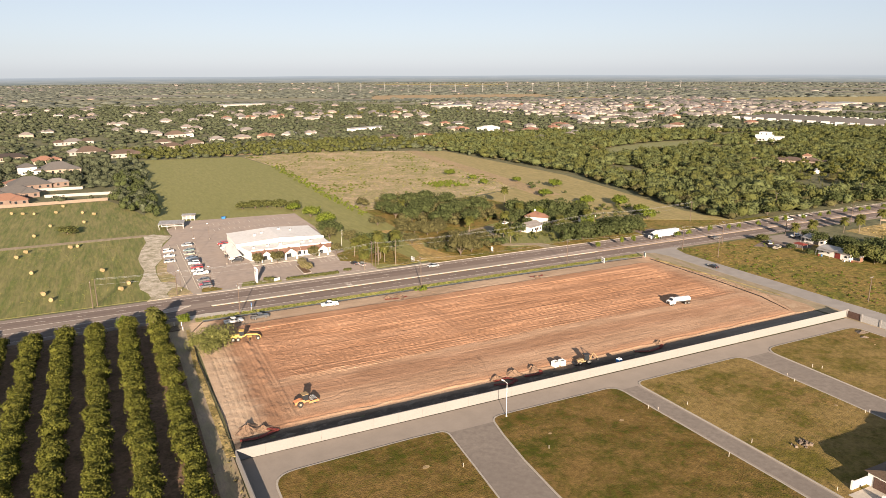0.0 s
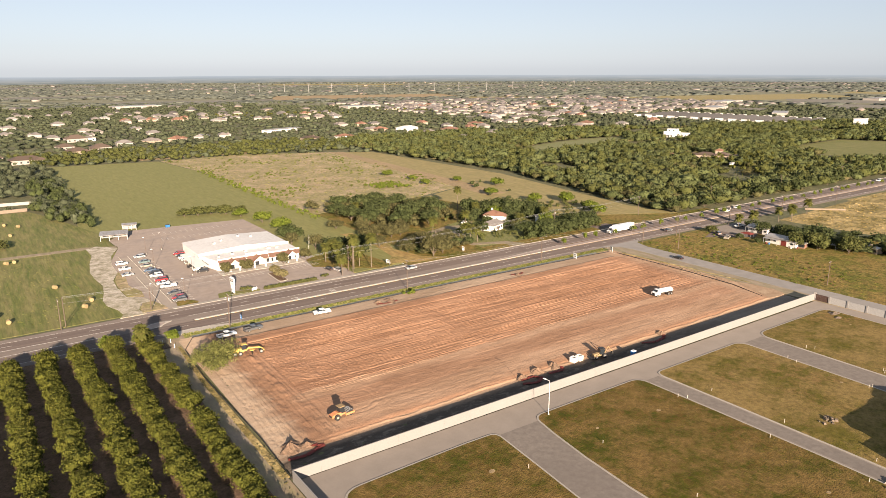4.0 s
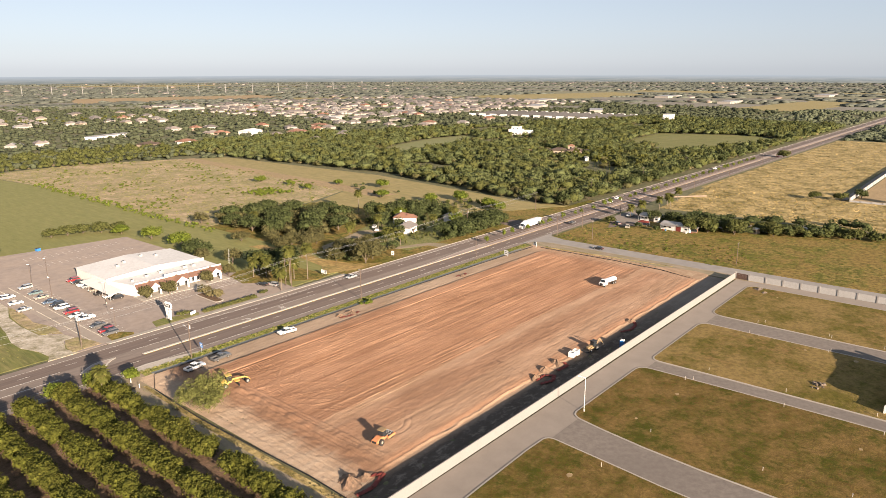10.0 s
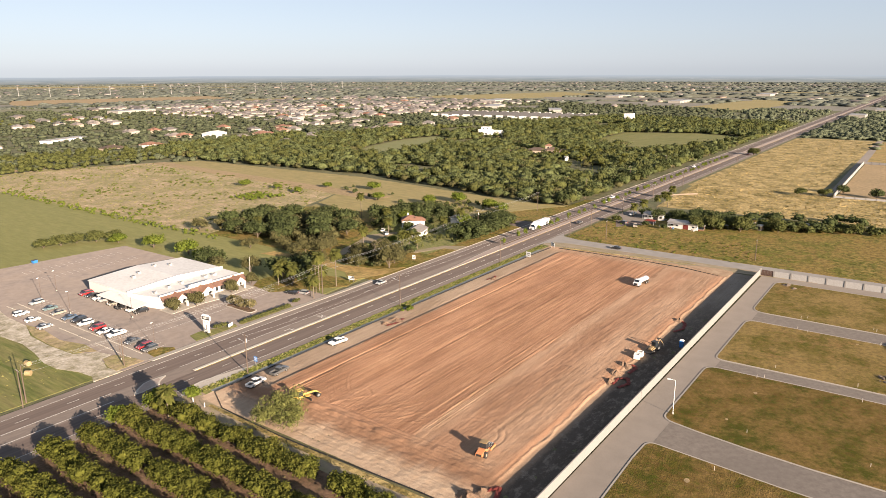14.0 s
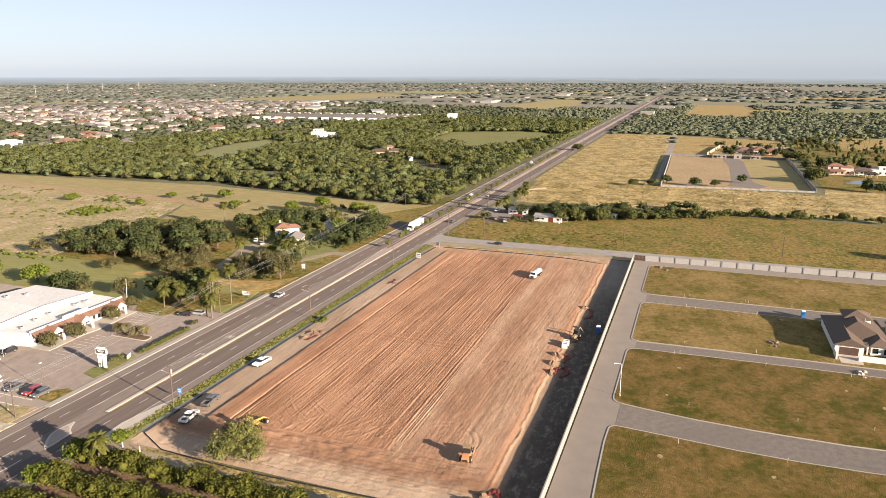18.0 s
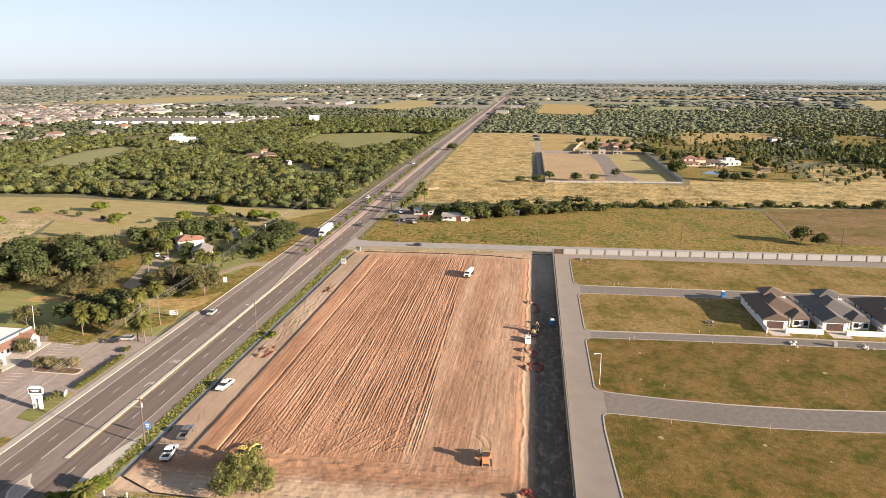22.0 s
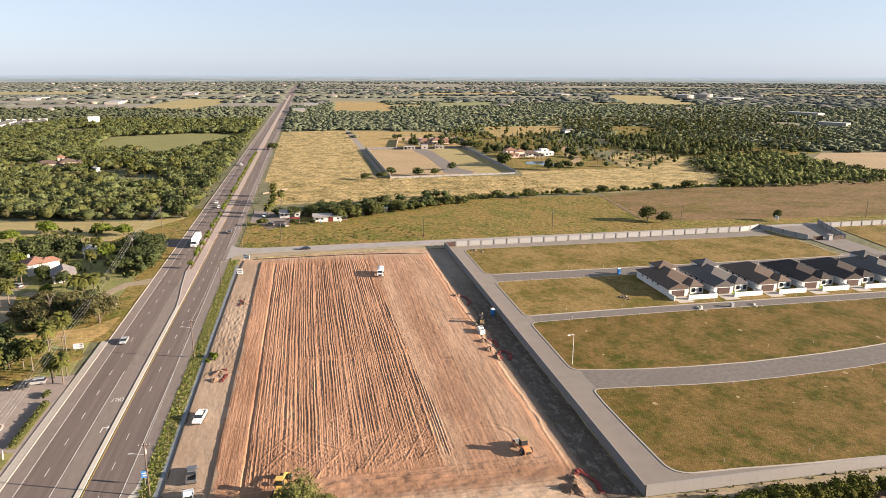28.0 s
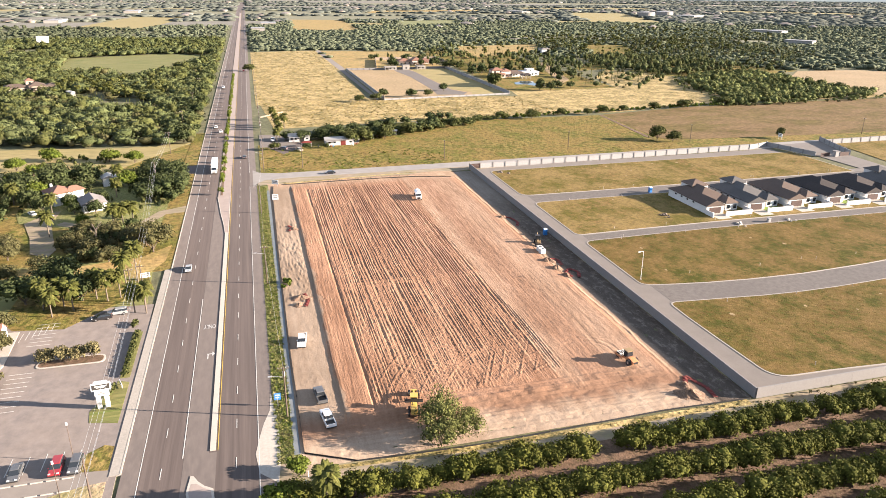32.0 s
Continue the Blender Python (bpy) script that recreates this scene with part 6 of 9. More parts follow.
# ---- store ----
M_SKIRT = mixed("brown_skirt_tiles", [(.15, .085, .062), (.12, .068, .05)], (.5, 4), .85)
def store():
    s = thing("store", "white single-storey store with porticoes and a white flat roof", "store")
    part("wall", MB().prism([(47.6, 313.4), (87.2, 313.4), (87.2, 339.8), (47.6, 339.8)], -.1, 4.6), M_WHITE, s)
    part("front_wall", MB().prism([(51.5, 300.2), (86.8, 300.2), (87.2, 313.2), (48.4, 313.2)], -.1, 4.0), M_WHITE, s)
    r = MB()
    e, k = 4.62, 5.7
    r.add([(47.4, 313.7, e), (67.4, 313.7, k), (87.4, 313.7, e), (47.4, 340.2, e), (67.4, 340.2, k), (87.4, 340.2, e), (47.4, 313.7, e - .2), (87.4, 313.7, e - .2), (47.4, 340.2, e - .2), (87.4, 340.2, e - .2)],
          [(0, 1, 4, 3), (1, 2, 5, 4), (3, 4, 5, 9, 8), (0, 3, 8, 6), (2, 7, 9, 5), (0, 6, 7, 2, 1)])
    roof = part("roof", r, M_ROOFW, s, "white low-gabled membrane roof")
    p = MB()
    for x0, z0, x1, z1 in ((47.4, 5.1, 67.4, 6.2), (67.4, 6.2, 87.4, 5.1)):
        p.add([(x0, 313.25, 3.8), (x1, 313.25, 3.8), (x1, 313.25, z1), (x0, 313.25, z0), (x0, 313.6, 3.8), (x1, 313.6, 3.8), (x1, 313.6, z1), (x0, 313.6, z0)], [(0, 1, 2, 3), (7, 6, 5, 4), (3, 2, 6, 7), (0, 3, 7, 4), (1, 5, 6, 2)])
    part("parapet", p, M_WHITE, s)
    part("front_roof", MB().prism([(51.3, 300.5), (86.9, 300.5), (87.3, 313.2), (48.2, 313.2)], 4.02, 4.2), M_ROOFW, s)
    for x0, x1, z in ((51.2, 63, 5.0), (63, 72.5, 5.8), (72.5, 87, 5.0)):
        part("front_parapet", MB().box((x0 + x1) / 2, 300.1, z / 2 + 1.7, x1 - x0, .3, z - 3.4), M_WHITE, s)
    for x0, x1 in ((51.3, 62.9), (63.1, 72.4), (72.6, 86.9)):
        sk = MB().add([(x0, 299.9, 4.5), (x1, 299.9, 4.5), (x1, 298.0, 3.2), (x0, 298.0, 3.2), (x0, 299.9, 4.3), (x1, 299.9, 4.3), (x1, 298.0, 3.0), (x0, 298.0, 3.0)], [(0, 1, 2, 3), (7, 6, 5, 4), (2, 1, 5, 6), (3, 2, 6, 7), (0, 3, 7, 4)])
        part("tile_skirt", sk, M_SKIRT, s, "terracotta tile skirt roof")
    # gabled porticoes with columns
    for x, w in ((57.0, 4.6), (67.6, 5.4), (82.0, 4.6)):
        po = part("portico", MB().add([(x - w / 2, 295.6, 3.0), (x + w / 2, 295.6, 3.0), (x, 295.6, 4.9), (x - w / 2, 300, 3.0), (x + w / 2, 300, 3.0), (x, 300, 4.9)], [(0, 1, 2), (5, 4, 3), (0, 3, 4, 1)]), M_WHITE, s)
        part("portico_roof", MB().add([(x - w / 2 - .3, 295.4, 2.95), (x, 295.4, 5.05), (x + w / 2 + .3, 295.4, 2.95), (x - w / 2 - .3, 300, 2.95), (x, 300, 5.05), (x + w / 2 + .3, 300, 2.95),
                                      (x - w / 2 - .3, 295.4, 2.8), (x, 295.4, 4.9), (x + w / 2 + .3, 295.4, 2.8), (x - w / 2 - .3, 300, 2.8), (x, 300, 4.9), (x + w / 2 + .3, 300, 2.8)],
                                     [(0, 1, 4, 3), (1, 2, 5, 4), (6, 9, 10, 7), (7, 10, 11, 8), (0, 6, 7, 1), (1, 7, 8, 2)]), M_TILE, po)
        for s_ in (-1, 1):
            part("column", MB().box(x + s_ * (w / 2 - .3), 295.9, 1.5, .55, .55, 3.0), M_WHITE, po)
        part("door", MB().box(x, 300.0, 1.15, 2.2, .12, 2.3), M_GLASS, s)
    for x in (53.2, 54.2, 61.0, 62.0, 71.6, 72.6, 74.6, 76.6, 78.4, 85.4):
        w_ = part("window", MB().box(x, 300.12, 1.5, .9, .1, 1.6), M_GLASS, s)
        part("window_sill", MB().box(x, 300.0, .62, 1.1, .26, .1), M_WHITE, w_)
    part("planter_walk", MB().prism([(50.5, 292.5), (64, 293.5), (70, 292.8), (87, 294), (87, 300), (50.5, 300)], -.1, .16), M_CONC, s)
    # canopy along the side
    part("canopy_roof", MB().add([(42.6, 300.5, 2.75), (47.4, 300.5, 3.3), (47.4, 325, 3.5), (42.8, 326, 2.75), (42.6, 300.5, 2.6), (47.4, 300.5, 3.15), (47.4, 325, 3.35), (42.8, 326, 2.6)], [(0, 1, 2, 3), (7, 6, 5, 4), (0, 3, 7, 4), (0, 4, 5, 1), (3, 2, 6, 7)]), M_WHITE, s, "sloping white side canopy")
    for y in (301.5, 307.5, 313.5, 319.5, 325.2):
        part("canopy_post", MB().tube((43.0, y, 0), (43.0, y, 2.7), .06), M_STEEL, s)
    for x, y, a, b in ((58, 327, 1.6, 1.2), (62, 330, 1.4, 1.2), (71, 334, 1.5, 1.3), (76, 331, 1.4, 1.2), (60, 308, 1.5, 1.2), (66, 309, 1.6, 1.3), (76, 308.5, 2.2, 1.5), (79.5, 308, 1.8, 1.4), (53.5, 306, 1.2, 1)):
        z = 4.2 if y < 313 else 4.6 + 1.08 * (1 - abs(x - 67.4) / 20)
        u = part("air_conditioner", MB().box(x, y, z + .4, a * .8, b * .8, .8), M_STEEL, s)
        part("fan_grille", MB().tube((x, y, z + .8), (x, y, z + .86), .35, .4, 10), M_DARKMET, u)


store()
slab("parking_lot", [(15.5, 262.6), (96, 264.4), (96, 268), (97, 285), (93, 300), (92, 330), (95, 356), (94.5, 396), (36, 402), (24, 384), (25, 366), (17, 340), (15.5, 300)], .03, M_LOT, "faded tan-grey asphalt parking lot", "parking lot", .2)
slab("gravel_yard", [(7.0, 262.6), (8.6, 266), (8.0, 272), (5.6, 279), (5.4, 286), (7.4, 296), (8.6, 306), (7.6, 318), (7.4, 328), (9.6, 344), (12.5, 358), (12, 372), (17, 375), (24.8, 366), (19.5, 352), (17.0, 336), (16.8, 322), (13.2, 311), (12.6, 299), (13.4, 286), (18.6, 281), (19.8, 276), (16.2, 275), (14, 268), (15.4, 262.6)], .05, M_CALICHE, "white caliche gravel drive", "gravel", .2)
slab("gravel_lane", [(-400, 372), (12, 371), (25, 366), (25, 370), (12, 376), (-400, 378)], .03, M_TRACK, "dirt farm lane across the hay field", "track", .2)
slab("lot_lawn", [(26, 264.4), (33.0, 264.4), (33.8, 266.2), (30.6, 270.2), (26.8, 271)], .06, M_EASTF, "grass island at the lot entrance", "lawn", .2)
slab("lot_lawn", [(14.4, 264.2), (22.8, 264.2), (22.4, 268), (20.2, 275.4), (16.6, 275.2), (14.6, 269)], .09, M_SCRUB, "dry grass patch beside the gravel", "lawn", .2)
slab("weed_patch", [(17.0, 323), (13.8, 311), (13.0, 299), (13.8, 286.5), (18.8, 282), (19.4, 290), (16.8, 300), (18.2, 314)], .07, M_SCRUB, "dry weeds in the gravel", "weeds", .1)
slab("lane_asphalt", [(20.6, 275.6), (23.0, 264.0), (25.8, 264.0), (26.4, 272), (26.0, 345), (20.4, 345), (20.0, 318)], .06, M_STREET, "grey asphalt lane between the wheel stops", "pavement", .1)
slab("sign_bed", [(40.6, 265.0), (56, 265.0), (57, 267.4), (54.5, 267.6), (46, 271.0), (42, 270.4)], .07, M_HAYF, "grass bed under the store sign", "planting bed", .2)
slab("hedge_bed", [(58, 265.2), (80, 265.2), (80, 267.5), (58, 267.2)], .07, M_HAYF, "grass bed with a clipped hedge", "planting bed", .2)
slab("tree_island", fillet([(66.4, 271.6), (70.4, 271.8), (70.6, 285.6), (66.6, 286)], (1.6, 1.6, 1.6, 1.6)), .15, M_CONC, "kerbed planting island", "planting bed", .2)
slab("tree_island_soil", fillet([(66.8, 272.0), (70.0, 272.2), (70.2, 285.2), (67.0, 285.6)], (1.4, 1.4, 1.4, 1.4)), .17, M_ORCHSOIL, "mulched soil of the island", "planting bed", .1)
slab("palm_bed", [(86, 284), (108, 266), (116, 268), (112, 300), (94, 300), (88, 296)], .045, M_EASTF, "grassy bed under the palms", "planting bed", .2)


def stripes():
    b = MB()
    for i in range(28):
        b.box(31 if i % 3 else 30.8, 270 + i * 2.8, .045, 5.2, .12, .01)
    for i in range(22):
        b.box(50 + i * 1.9, 288, .045, .12, 5, .01) if i * 1.9 < 17 or i * 1.9 > 28 else None
    for i in range(18):
        b.box(45 + i * 2.7, 386, .045, .12, 5, .01).box(46 + i * 2.6, 372, .045, .12, 5, .01) if i < 16 else None
    for i in range(12):
        b.box(78 + i * .9, 300 - i * 1.2, .045, 4.5, .12, .01)
    tagged(part("bay_lines", b, M_PAINTW), "faded white parking bay lines", "parking lines", kind="structure")


stripes()


def wheel_stops():
    m = MB().box(0, 0, .08, .26, 1.9, .16, top=(.6, 1)).mesh("wheel_stop")
    for x in (25.4, 21.8):
        for i in range(32):
            if i % 9 == 8:
                continue
            ob = part("wheel_stop", m, M_CONC)
            ob.location = (x, 270.6 + i * 2.45, .06)
            tagged(ob, "pale worn concrete wheel stop on asphalt", "wheel stop", "wheel stops in the lot")


wheel_stops()


def store_sign():
    s = thing("store_sign", "white two-legged roadside sign with a dark panel", "sign", pose(47.0, 268.4, 0.1, 0, 0, 96))
    for x in (-.75, .75):
        part("leg", MB().box(x, 0, 1.4, .8, .5, 2.8), M_WHITE, s)
    part("white_panel", MB().box(0, 0, 3.3, 2.6, .4, 1.2), M_SIGNWHITE, s)
    pn = part("dark_panel", MB().box(0, 0, 4.8, 3.6, .45, 1.5), M_SIGNWHITE, s)
    for y in (-.24, .24):
        part("face", MB().box(0, y, 4.8, 3.2, .04, 1.1), M_DARKPANEL, pn)
        for z, w in ((5.0, 2.2), (4.7, 1.6)):
            part("text_bar", MB().box(0, y * 1.12, z, w, .03, .16), M_SIGNWHITE, pn)
        for z, w in ((3.55, 1.9), (3.2, 1.5)):
            part("text_bar", MB().box(0, y * .9, z, w, .05, .12), M_DARKPANEL, s)
    part("crest", MB().prism([(-1.2, -.2), (1.2, -.2), (1.2, .2), (-1.2, .2)], 5.55, 5.95), M_SIGNWHITE, s)


store_sign()


def lamp_post(name, x, y, h, arm, turn, lb, pole_r=.07, m=None, twin=False):
    s = thing(name, lb, "street lamp", pose(x, y, .05, 0, 0, turn))
    part("base", MB().tube((0, 0, 0), (0, 0, .5), .2, .2, 8), M_CONC, s)
    part("pole", MB().tube((0, 0, .3), (0, 0, h), pole_r, pole_r * .7, 8), m or M_SIGNWHITE, s)
    part("arm", MB().tube((0, 0, h - .05), (arm, 0, h + .05), .05, .04, 6), m or M_SIGNWHITE, s)
    part("lamp_head", MB().box(arm, 0, h + .02, .75, .32, .16), M_SIGNWHITE, s)
    return s


lamp_post("street_lamp", 78.0, 131.2, 8.9, 1.5, 100, "slim white street lamp beside the lot kerb")
for x, y in ((30.3, 270.6), (19.4, 270.4), (41.0, 300.4), (31.0, 321.5), (33.0, 346.0), (40.8, 351)):
    lamp_post("parking_lamp", x, y, 8.0, .5, 200, "thin dark brown parking lot lamp on a pole", m=M_WOODPOLE)


def utility_pole(x, y, h, turn, arm=True, lamp=0.0, transformer=False):
    s = thing("utility_pole", "dark weathered wooden utility pole" + (" with a street light arm" if lamp else " beside the road"), "utility pole", pose(x, y, 0, 0, 0, turn), "utility poles along the roads")
    part("pole", MB().tube((0, 0, -.3), (0, 0, h), .17, .11, 8), M_WOODPOLE, s)
    if arm:
        part("crossarm", MB().box(0, 0, h - .5, .12, 2.2, .14), M_WOODPOLE, s)
        for k in (-1, -.4, .4, 1):
            part("insulator", MB().tube((0, k, h - .43), (0, k, h - .2), .05, .035, 6), M_STEEL, s)
    if transformer:
        part("transformer", MB().tube((.3, 0, h - 2.4), (.3, 0, h - 1.4), .25, .25, 10), M_STEEL, s)
    if lamp:
        part("lamp_arm", MB().tube((0, 0, h - 2.4), (0, lamp, h - 1.9), .05, .04, 6), M_STEEL, s)
        part("lamp_head", MB().box(0, lamp, h - 1.92, .3, .8, .16), M_STEEL, s)


POLES_S = [(34.4, 233.3), (102.4, 235.0), (170, 235.0), (232.5, 232.5), (257, 232.2), (300, 232), (350, 232), (410, 232), (480, 232), (560, 232), (650, 232)]
for i, (x, y) in enumerate(POLES_S):
    utility_pole(x, y, 11.4 if i < 2 else 10.8, 0, True, 2.6 if i in (0, 1, 3) else 0, i in (0, 5))
for i, (x, y, h) in enumerate(((17.5, 265.4, 9), (95.2, 269.2, 11), (95.8, 266.4, 11.5), (216, 276, 11), (281, 276.5, 11), (345, 275, 11), (420, 274, 11), (500, 274, 11), (-9, 264.5, 10), (-10.5, 262.9, 10))):
    utility_pole(x, y, h, 0, i not in (0, 8), 0, i == 3)
for i, (x, y) in enumerate(((236, 215), (236, 147), (242, 79), (243.5, 6), (238, -103), (238, -170))):
    utility_pole(x, y, 9.5, 92, True)


def wire(a, b, sag, r=.018):
    p = [Vector(a).lerp(Vector(b), i / 8) - Vector((0, 0, sag * 4 * (i / 8) * (1 - i / 8))) for i in range(9)]
    tagged(part("power_line", MB().path(p, r), M_STEEL), "thin power line strung between poles", "cable", "power lines")


for p0, p1 in zip(POLES_S, POLES_S[1:8]):
    wire((*p0, 10.9), (*p1, 10.4), 1.0)
for y, z in ((0, 10.6), (-.9, 10.5), (.9, 10.5), (0, 8.5)):
    wire((95.5, 267.5 + y, z), (216, 276 + y, z), 1.6)
    wire((216, 276 + y, z), (281, 276.5 + y, z), 1.0)
    wire((95.5, 267.5 + y, z), (-9, 264 + y, z - .5), 1.6)
# ---- houses ----
def hip(b, x0, x1, y0, y1, z, h, over=.5, gable=False, thick=.15):
    """A hipped or gabled roof over a rectangle, its ridge along the longer side."""
    x0, x1, y0, y1 = x0 - over, x1 + over, y0 - over, y1 + over
    lx, ly = x1 - x0, y1 - y0
    k = 0 if gable else min(lx, ly) / 2
    if lx >= ly:
        r = [(x0 + k, (y0 + y1) / 2, z + h), (x1 - k, (y0 + y1) / 2, z + h)]
        order = ((0, 1, 5, 4), (2, 3, 4, 5), (1, 2, 5), (3, 0, 4))
    else:
        r = [((x0 + x1) / 2, y0 + k, z + h), ((x0 + x1) / 2, y1 - k, z + h)]
        order = ((1, 2, 5, 4), (3, 0, 4, 5), (0, 1, 4), (2, 3, 5))
    base = [(x0, y0, z), (x1, y0, z), (x1, y1, z), (x0, y1, z)]
    low = [(x, y, z - thick) for x, y, _ in base]
    return b.add(base + r + low, list(order) + [(0, 6, 7, 1), (1, 7, 8, 2), (2, 8, 9, 3), (3, 9, 6, 0), (9, 8, 7, 6)])


def simple_house(x, y, turn, w, d, h, wall_m, roof_m, label, seed=0, wing=True, gable=False, rise=2.4, name="house"):
    """A detached house: walls, hipped roof, a wing, windows and a door."""
    g = random.Random(seed)
    s = thing(name, label, "house", pose(x, y, 0, 0, 0, turn))
    part("wall", MB().box(0, 0, h / 2 - .1, w, d, h + .2), wall_m, s)
    part("roof", hip(MB(), -w / 2, w / 2, -d / 2, d / 2, h, rise, gable=gable), roof_m, s)
    if wing:
        ww, wd = w * .42, d * .5
        sx = g.choice((-1, 1))
        part("wing", MB().box(sx * w * .26, -d / 2 - wd / 2 + .3, h / 2 - .1, ww, wd, h + .2), wall_m, s)
        part("roof", hip(MB(), sx * w * .26 - ww / 2, sx * w * .26 + ww / 2, -d / 2 - wd, -d / 2 + 2.5, h + .02, rise * .75, gable=gable), roof_m, s)
    for k in (-.36, -.12, .12, .36):
        for sy in (-1, 1):
            p = part("window", MB().box(k * w, sy * (d / 2 + .02), h * .55, 1.1, .08, 1.2), M_GLASS, s)
            part("window_sill", MB().box(k * w, sy * (d / 2 + .06), h * .55 - .66, 1.3, .16, .1), M_CONC, p)
    part("door", MB().box(.02 * w, -d / 2 - .02, 1.05, 1.0, .1, 2.1), M_BROWNGATE, s)
    if seed % 3 == 0:
        part("chimney", MB().box(w * .3, d * .15, h + rise * .8, .8, .8, 1.6), wall_m, s)
    return s


def lot_house(y1, roof_m, label, seed):
    """A new stucco house of the subdivision; y1 is its north side, the alley lies at low x."""
    g = random.Random(seed)
    s = thing("house", label, "house", group="new houses in a row")
    y0 = y1 - 15.0
    part("wall", MB().prism(rect(133, 153, y0, y1), -.1, 3.3), M_WHITE, s)
    part("garage_wing", MB().prism(rect(127.6, 133, y1 - 7.4, y1), -.1, 3.2), M_WHITE, s)
    part("entry_wing", MB().prism(rect(129.6, 133, y0 + .3, y0 + 5.4), -.1, 3.1), M_WHITE, s)
    part("roof", hip(MB(), 133, 153, y0, y1, 3.3, 3.3), roof_m, s, "hipped tile roof")
    part("roof", hip(MB(), 127.6, 141, y1 - 7.4, y1, 3.22, 2.1, gable=True), roof_m, s, "gabled tile roof over the garage")
    part("roof", hip(MB(), 129.6, 140, y0 + .3, y0 + 5.4, 3.12, 1.6), roof_m, s, "hipped tile roof over the entry")
    if g.random() < .6:
        part("upper_storey", MB().prism(rect(145, 152.5, y0 + 3, y1 - 5), 3.0, 6.0), M_WHITE, s)
        part("roof", hip(MB(), 145, 152.5, y0 + 3, y1 - 5, 6.0, 1.7), roof_m, s, "hipped tile roof of the upper storey")
    gd = part("garage_door", MB().box(127.56, y1 - 3.7, 1.25, .1, 4.9, 2.5), M_BROWNGATE, s, "brown garage door")
    for k in range(4):
        part("door_panel", MB().box(127.5, y1 - 3.7, .35 + k * .6, .06, 4.7, .5), M_BROWNGATE, gd)
    for yy in (y0 + 1.4, y0 + 4.2):
        part("window", MB().box(129.56, yy, 1.6, .08, 1.3, 1.5), M_GLASS, s)
    for xx in (136, 140, 144, 148):
        part("window", MB().box(xx, y1 + .02, 2.4, 1.1, .08, .6), M_GLASS, s)
        part("window", MB().box(xx, y0 - .02, 1.7, 1.1, .08, 1.3), M_GLASS, s)
    part("porch_post", MB().box(129.9, y0 + 6.2, 1.5, .35, .35, 3.0), M_WHITE, s)
    part("vent_pipe", MB().tube((143, y0 + 5, 4), (143, y0 + 5, 6.9), .06), M_STEEL, s)
    slab("driveway", rect(120.9, 127.5, y1 - 6.6, y1 - .8), .21, M_CONC, "pale concrete driveway", "driveway", .1)
    slab("front_lawn", rect(124.0, 129.4, y0 + .4, y1 - 6.9), .2, M_LEAFLAWN if seed % 2 else M_LAWN, "small front lawn behind a low wall", "lawn", .05)
    w = thing("garden_wall", "low white stucco garden wall along the alley", "wall", pose(0, 0, 0), "garden walls along the alley")
    part("panel", MB().box(123.6, y0 + 3.6, .95, .22, 10.8, 1.9), M_WHITE, w)
    part("panel", MB().box(126.2, y0 - 1.8, .95, 5.2, .22, 1.9), M_WHITE, w)
    part("pier", MB().box(123.6, y0 + 9.2, 1.05, .42, .42, 2.1), M_WHITE, w)


M_LEAFLAWN = mixed("bright_lawn", [(.16, .22, .03), (.12, .18, .025)], (.5, 4), .9, .03, 8)
M_TILEGREY = mixed("dark_grey_tiles", [(.075, .070, .066), (.060, .056, .053), (.09, .083, .078)], (.5, 4), .85, .03, 12, obj_random=.15)
ROOFS = [M_TILETAN, M_TILEGREY, M_TILETAN, M_TILEDARK, M_TILEDARK, M_TILEGREY, M_TILETAN]
for i, y1 in enumerate((75.6, 57.6, 39.6, 21.6, 3.6, -14.4, -32.4)):
    lot_house(y1, ROOFS[i], "new white stucco house with a brown tile roof", 50 + i)
w = thing("garden_wall", "low white stucco garden wall beside the end house", "wall", pose(0, 0, 0), "garden walls along the alley")
part("panel", MB().box(125.4, 75.7, .95, 4.4, .22, 1.9), M_WHITE, w)
part("pier", MB().box(123.2, 75.7, 1.05, .42, .42, 2.1), M_WHITE, w)

# boundary wall along the side street, with piers
def pier_wall(pts, h, m, lb, pitch=6.2):
    w = thing("wall_east", lb, "wall", kind="structure")
    for (x0, y0), (x1, y1) in zip(pts, pts[1:]):
        L, a = math.hypot(x1 - x0, y1 - y0), math.degrees(math.atan2(y1 - y0, x1 - x0))
        n = max(1, round(L / pitch))
        seg = MB().box(0, 0, h / 2, L / n - .5, .2, h).mesh("panel")
        cap = MB().box(0, 0, h / 2 + .12, .52, .52, h + .24).mesh("pier")
        for i in range(n):
            f = (i + .5) / n
            part("panel", seg, m, w).matrix_basis = pose(x0 + (x1 - x0) * f, y0 + (y1 - y0) * f, 0, 0, 0, a)
            f = i / n
            part("pier", cap, M_WALL, w).matrix_basis = pose(x0 + (x1 - x0) * f, y0 + (y1 - y0) * f, 0, 0, 0, a)
    return w


pier_wall([(214.8, 135.4), (218.9, -13), (223.5, -27)], 2.4, M_WALLGREY, "grey block wall with pale piers")
pier_wall([(223.5, -27), (197, -35)], 2.4, M_WALLGREY, "grey entrance wall with pale piers")
pier_wall([(228, -65), (195, -54)], 2.4, M_WALLGREY, "grey entrance wall with pale piers")
pier_wall([(219.8, -66), (222, -260)], 2.4, M_WALLGREY, "grey block wall with pale piers")
slab("entrance_drive", [(224, -28.4), (197, -36.6), (171, -37), (171, -52), (194.5, -53.4), (226, -63.8)], .13, M_STREET, "paved subdivision entrance", "street", .2)


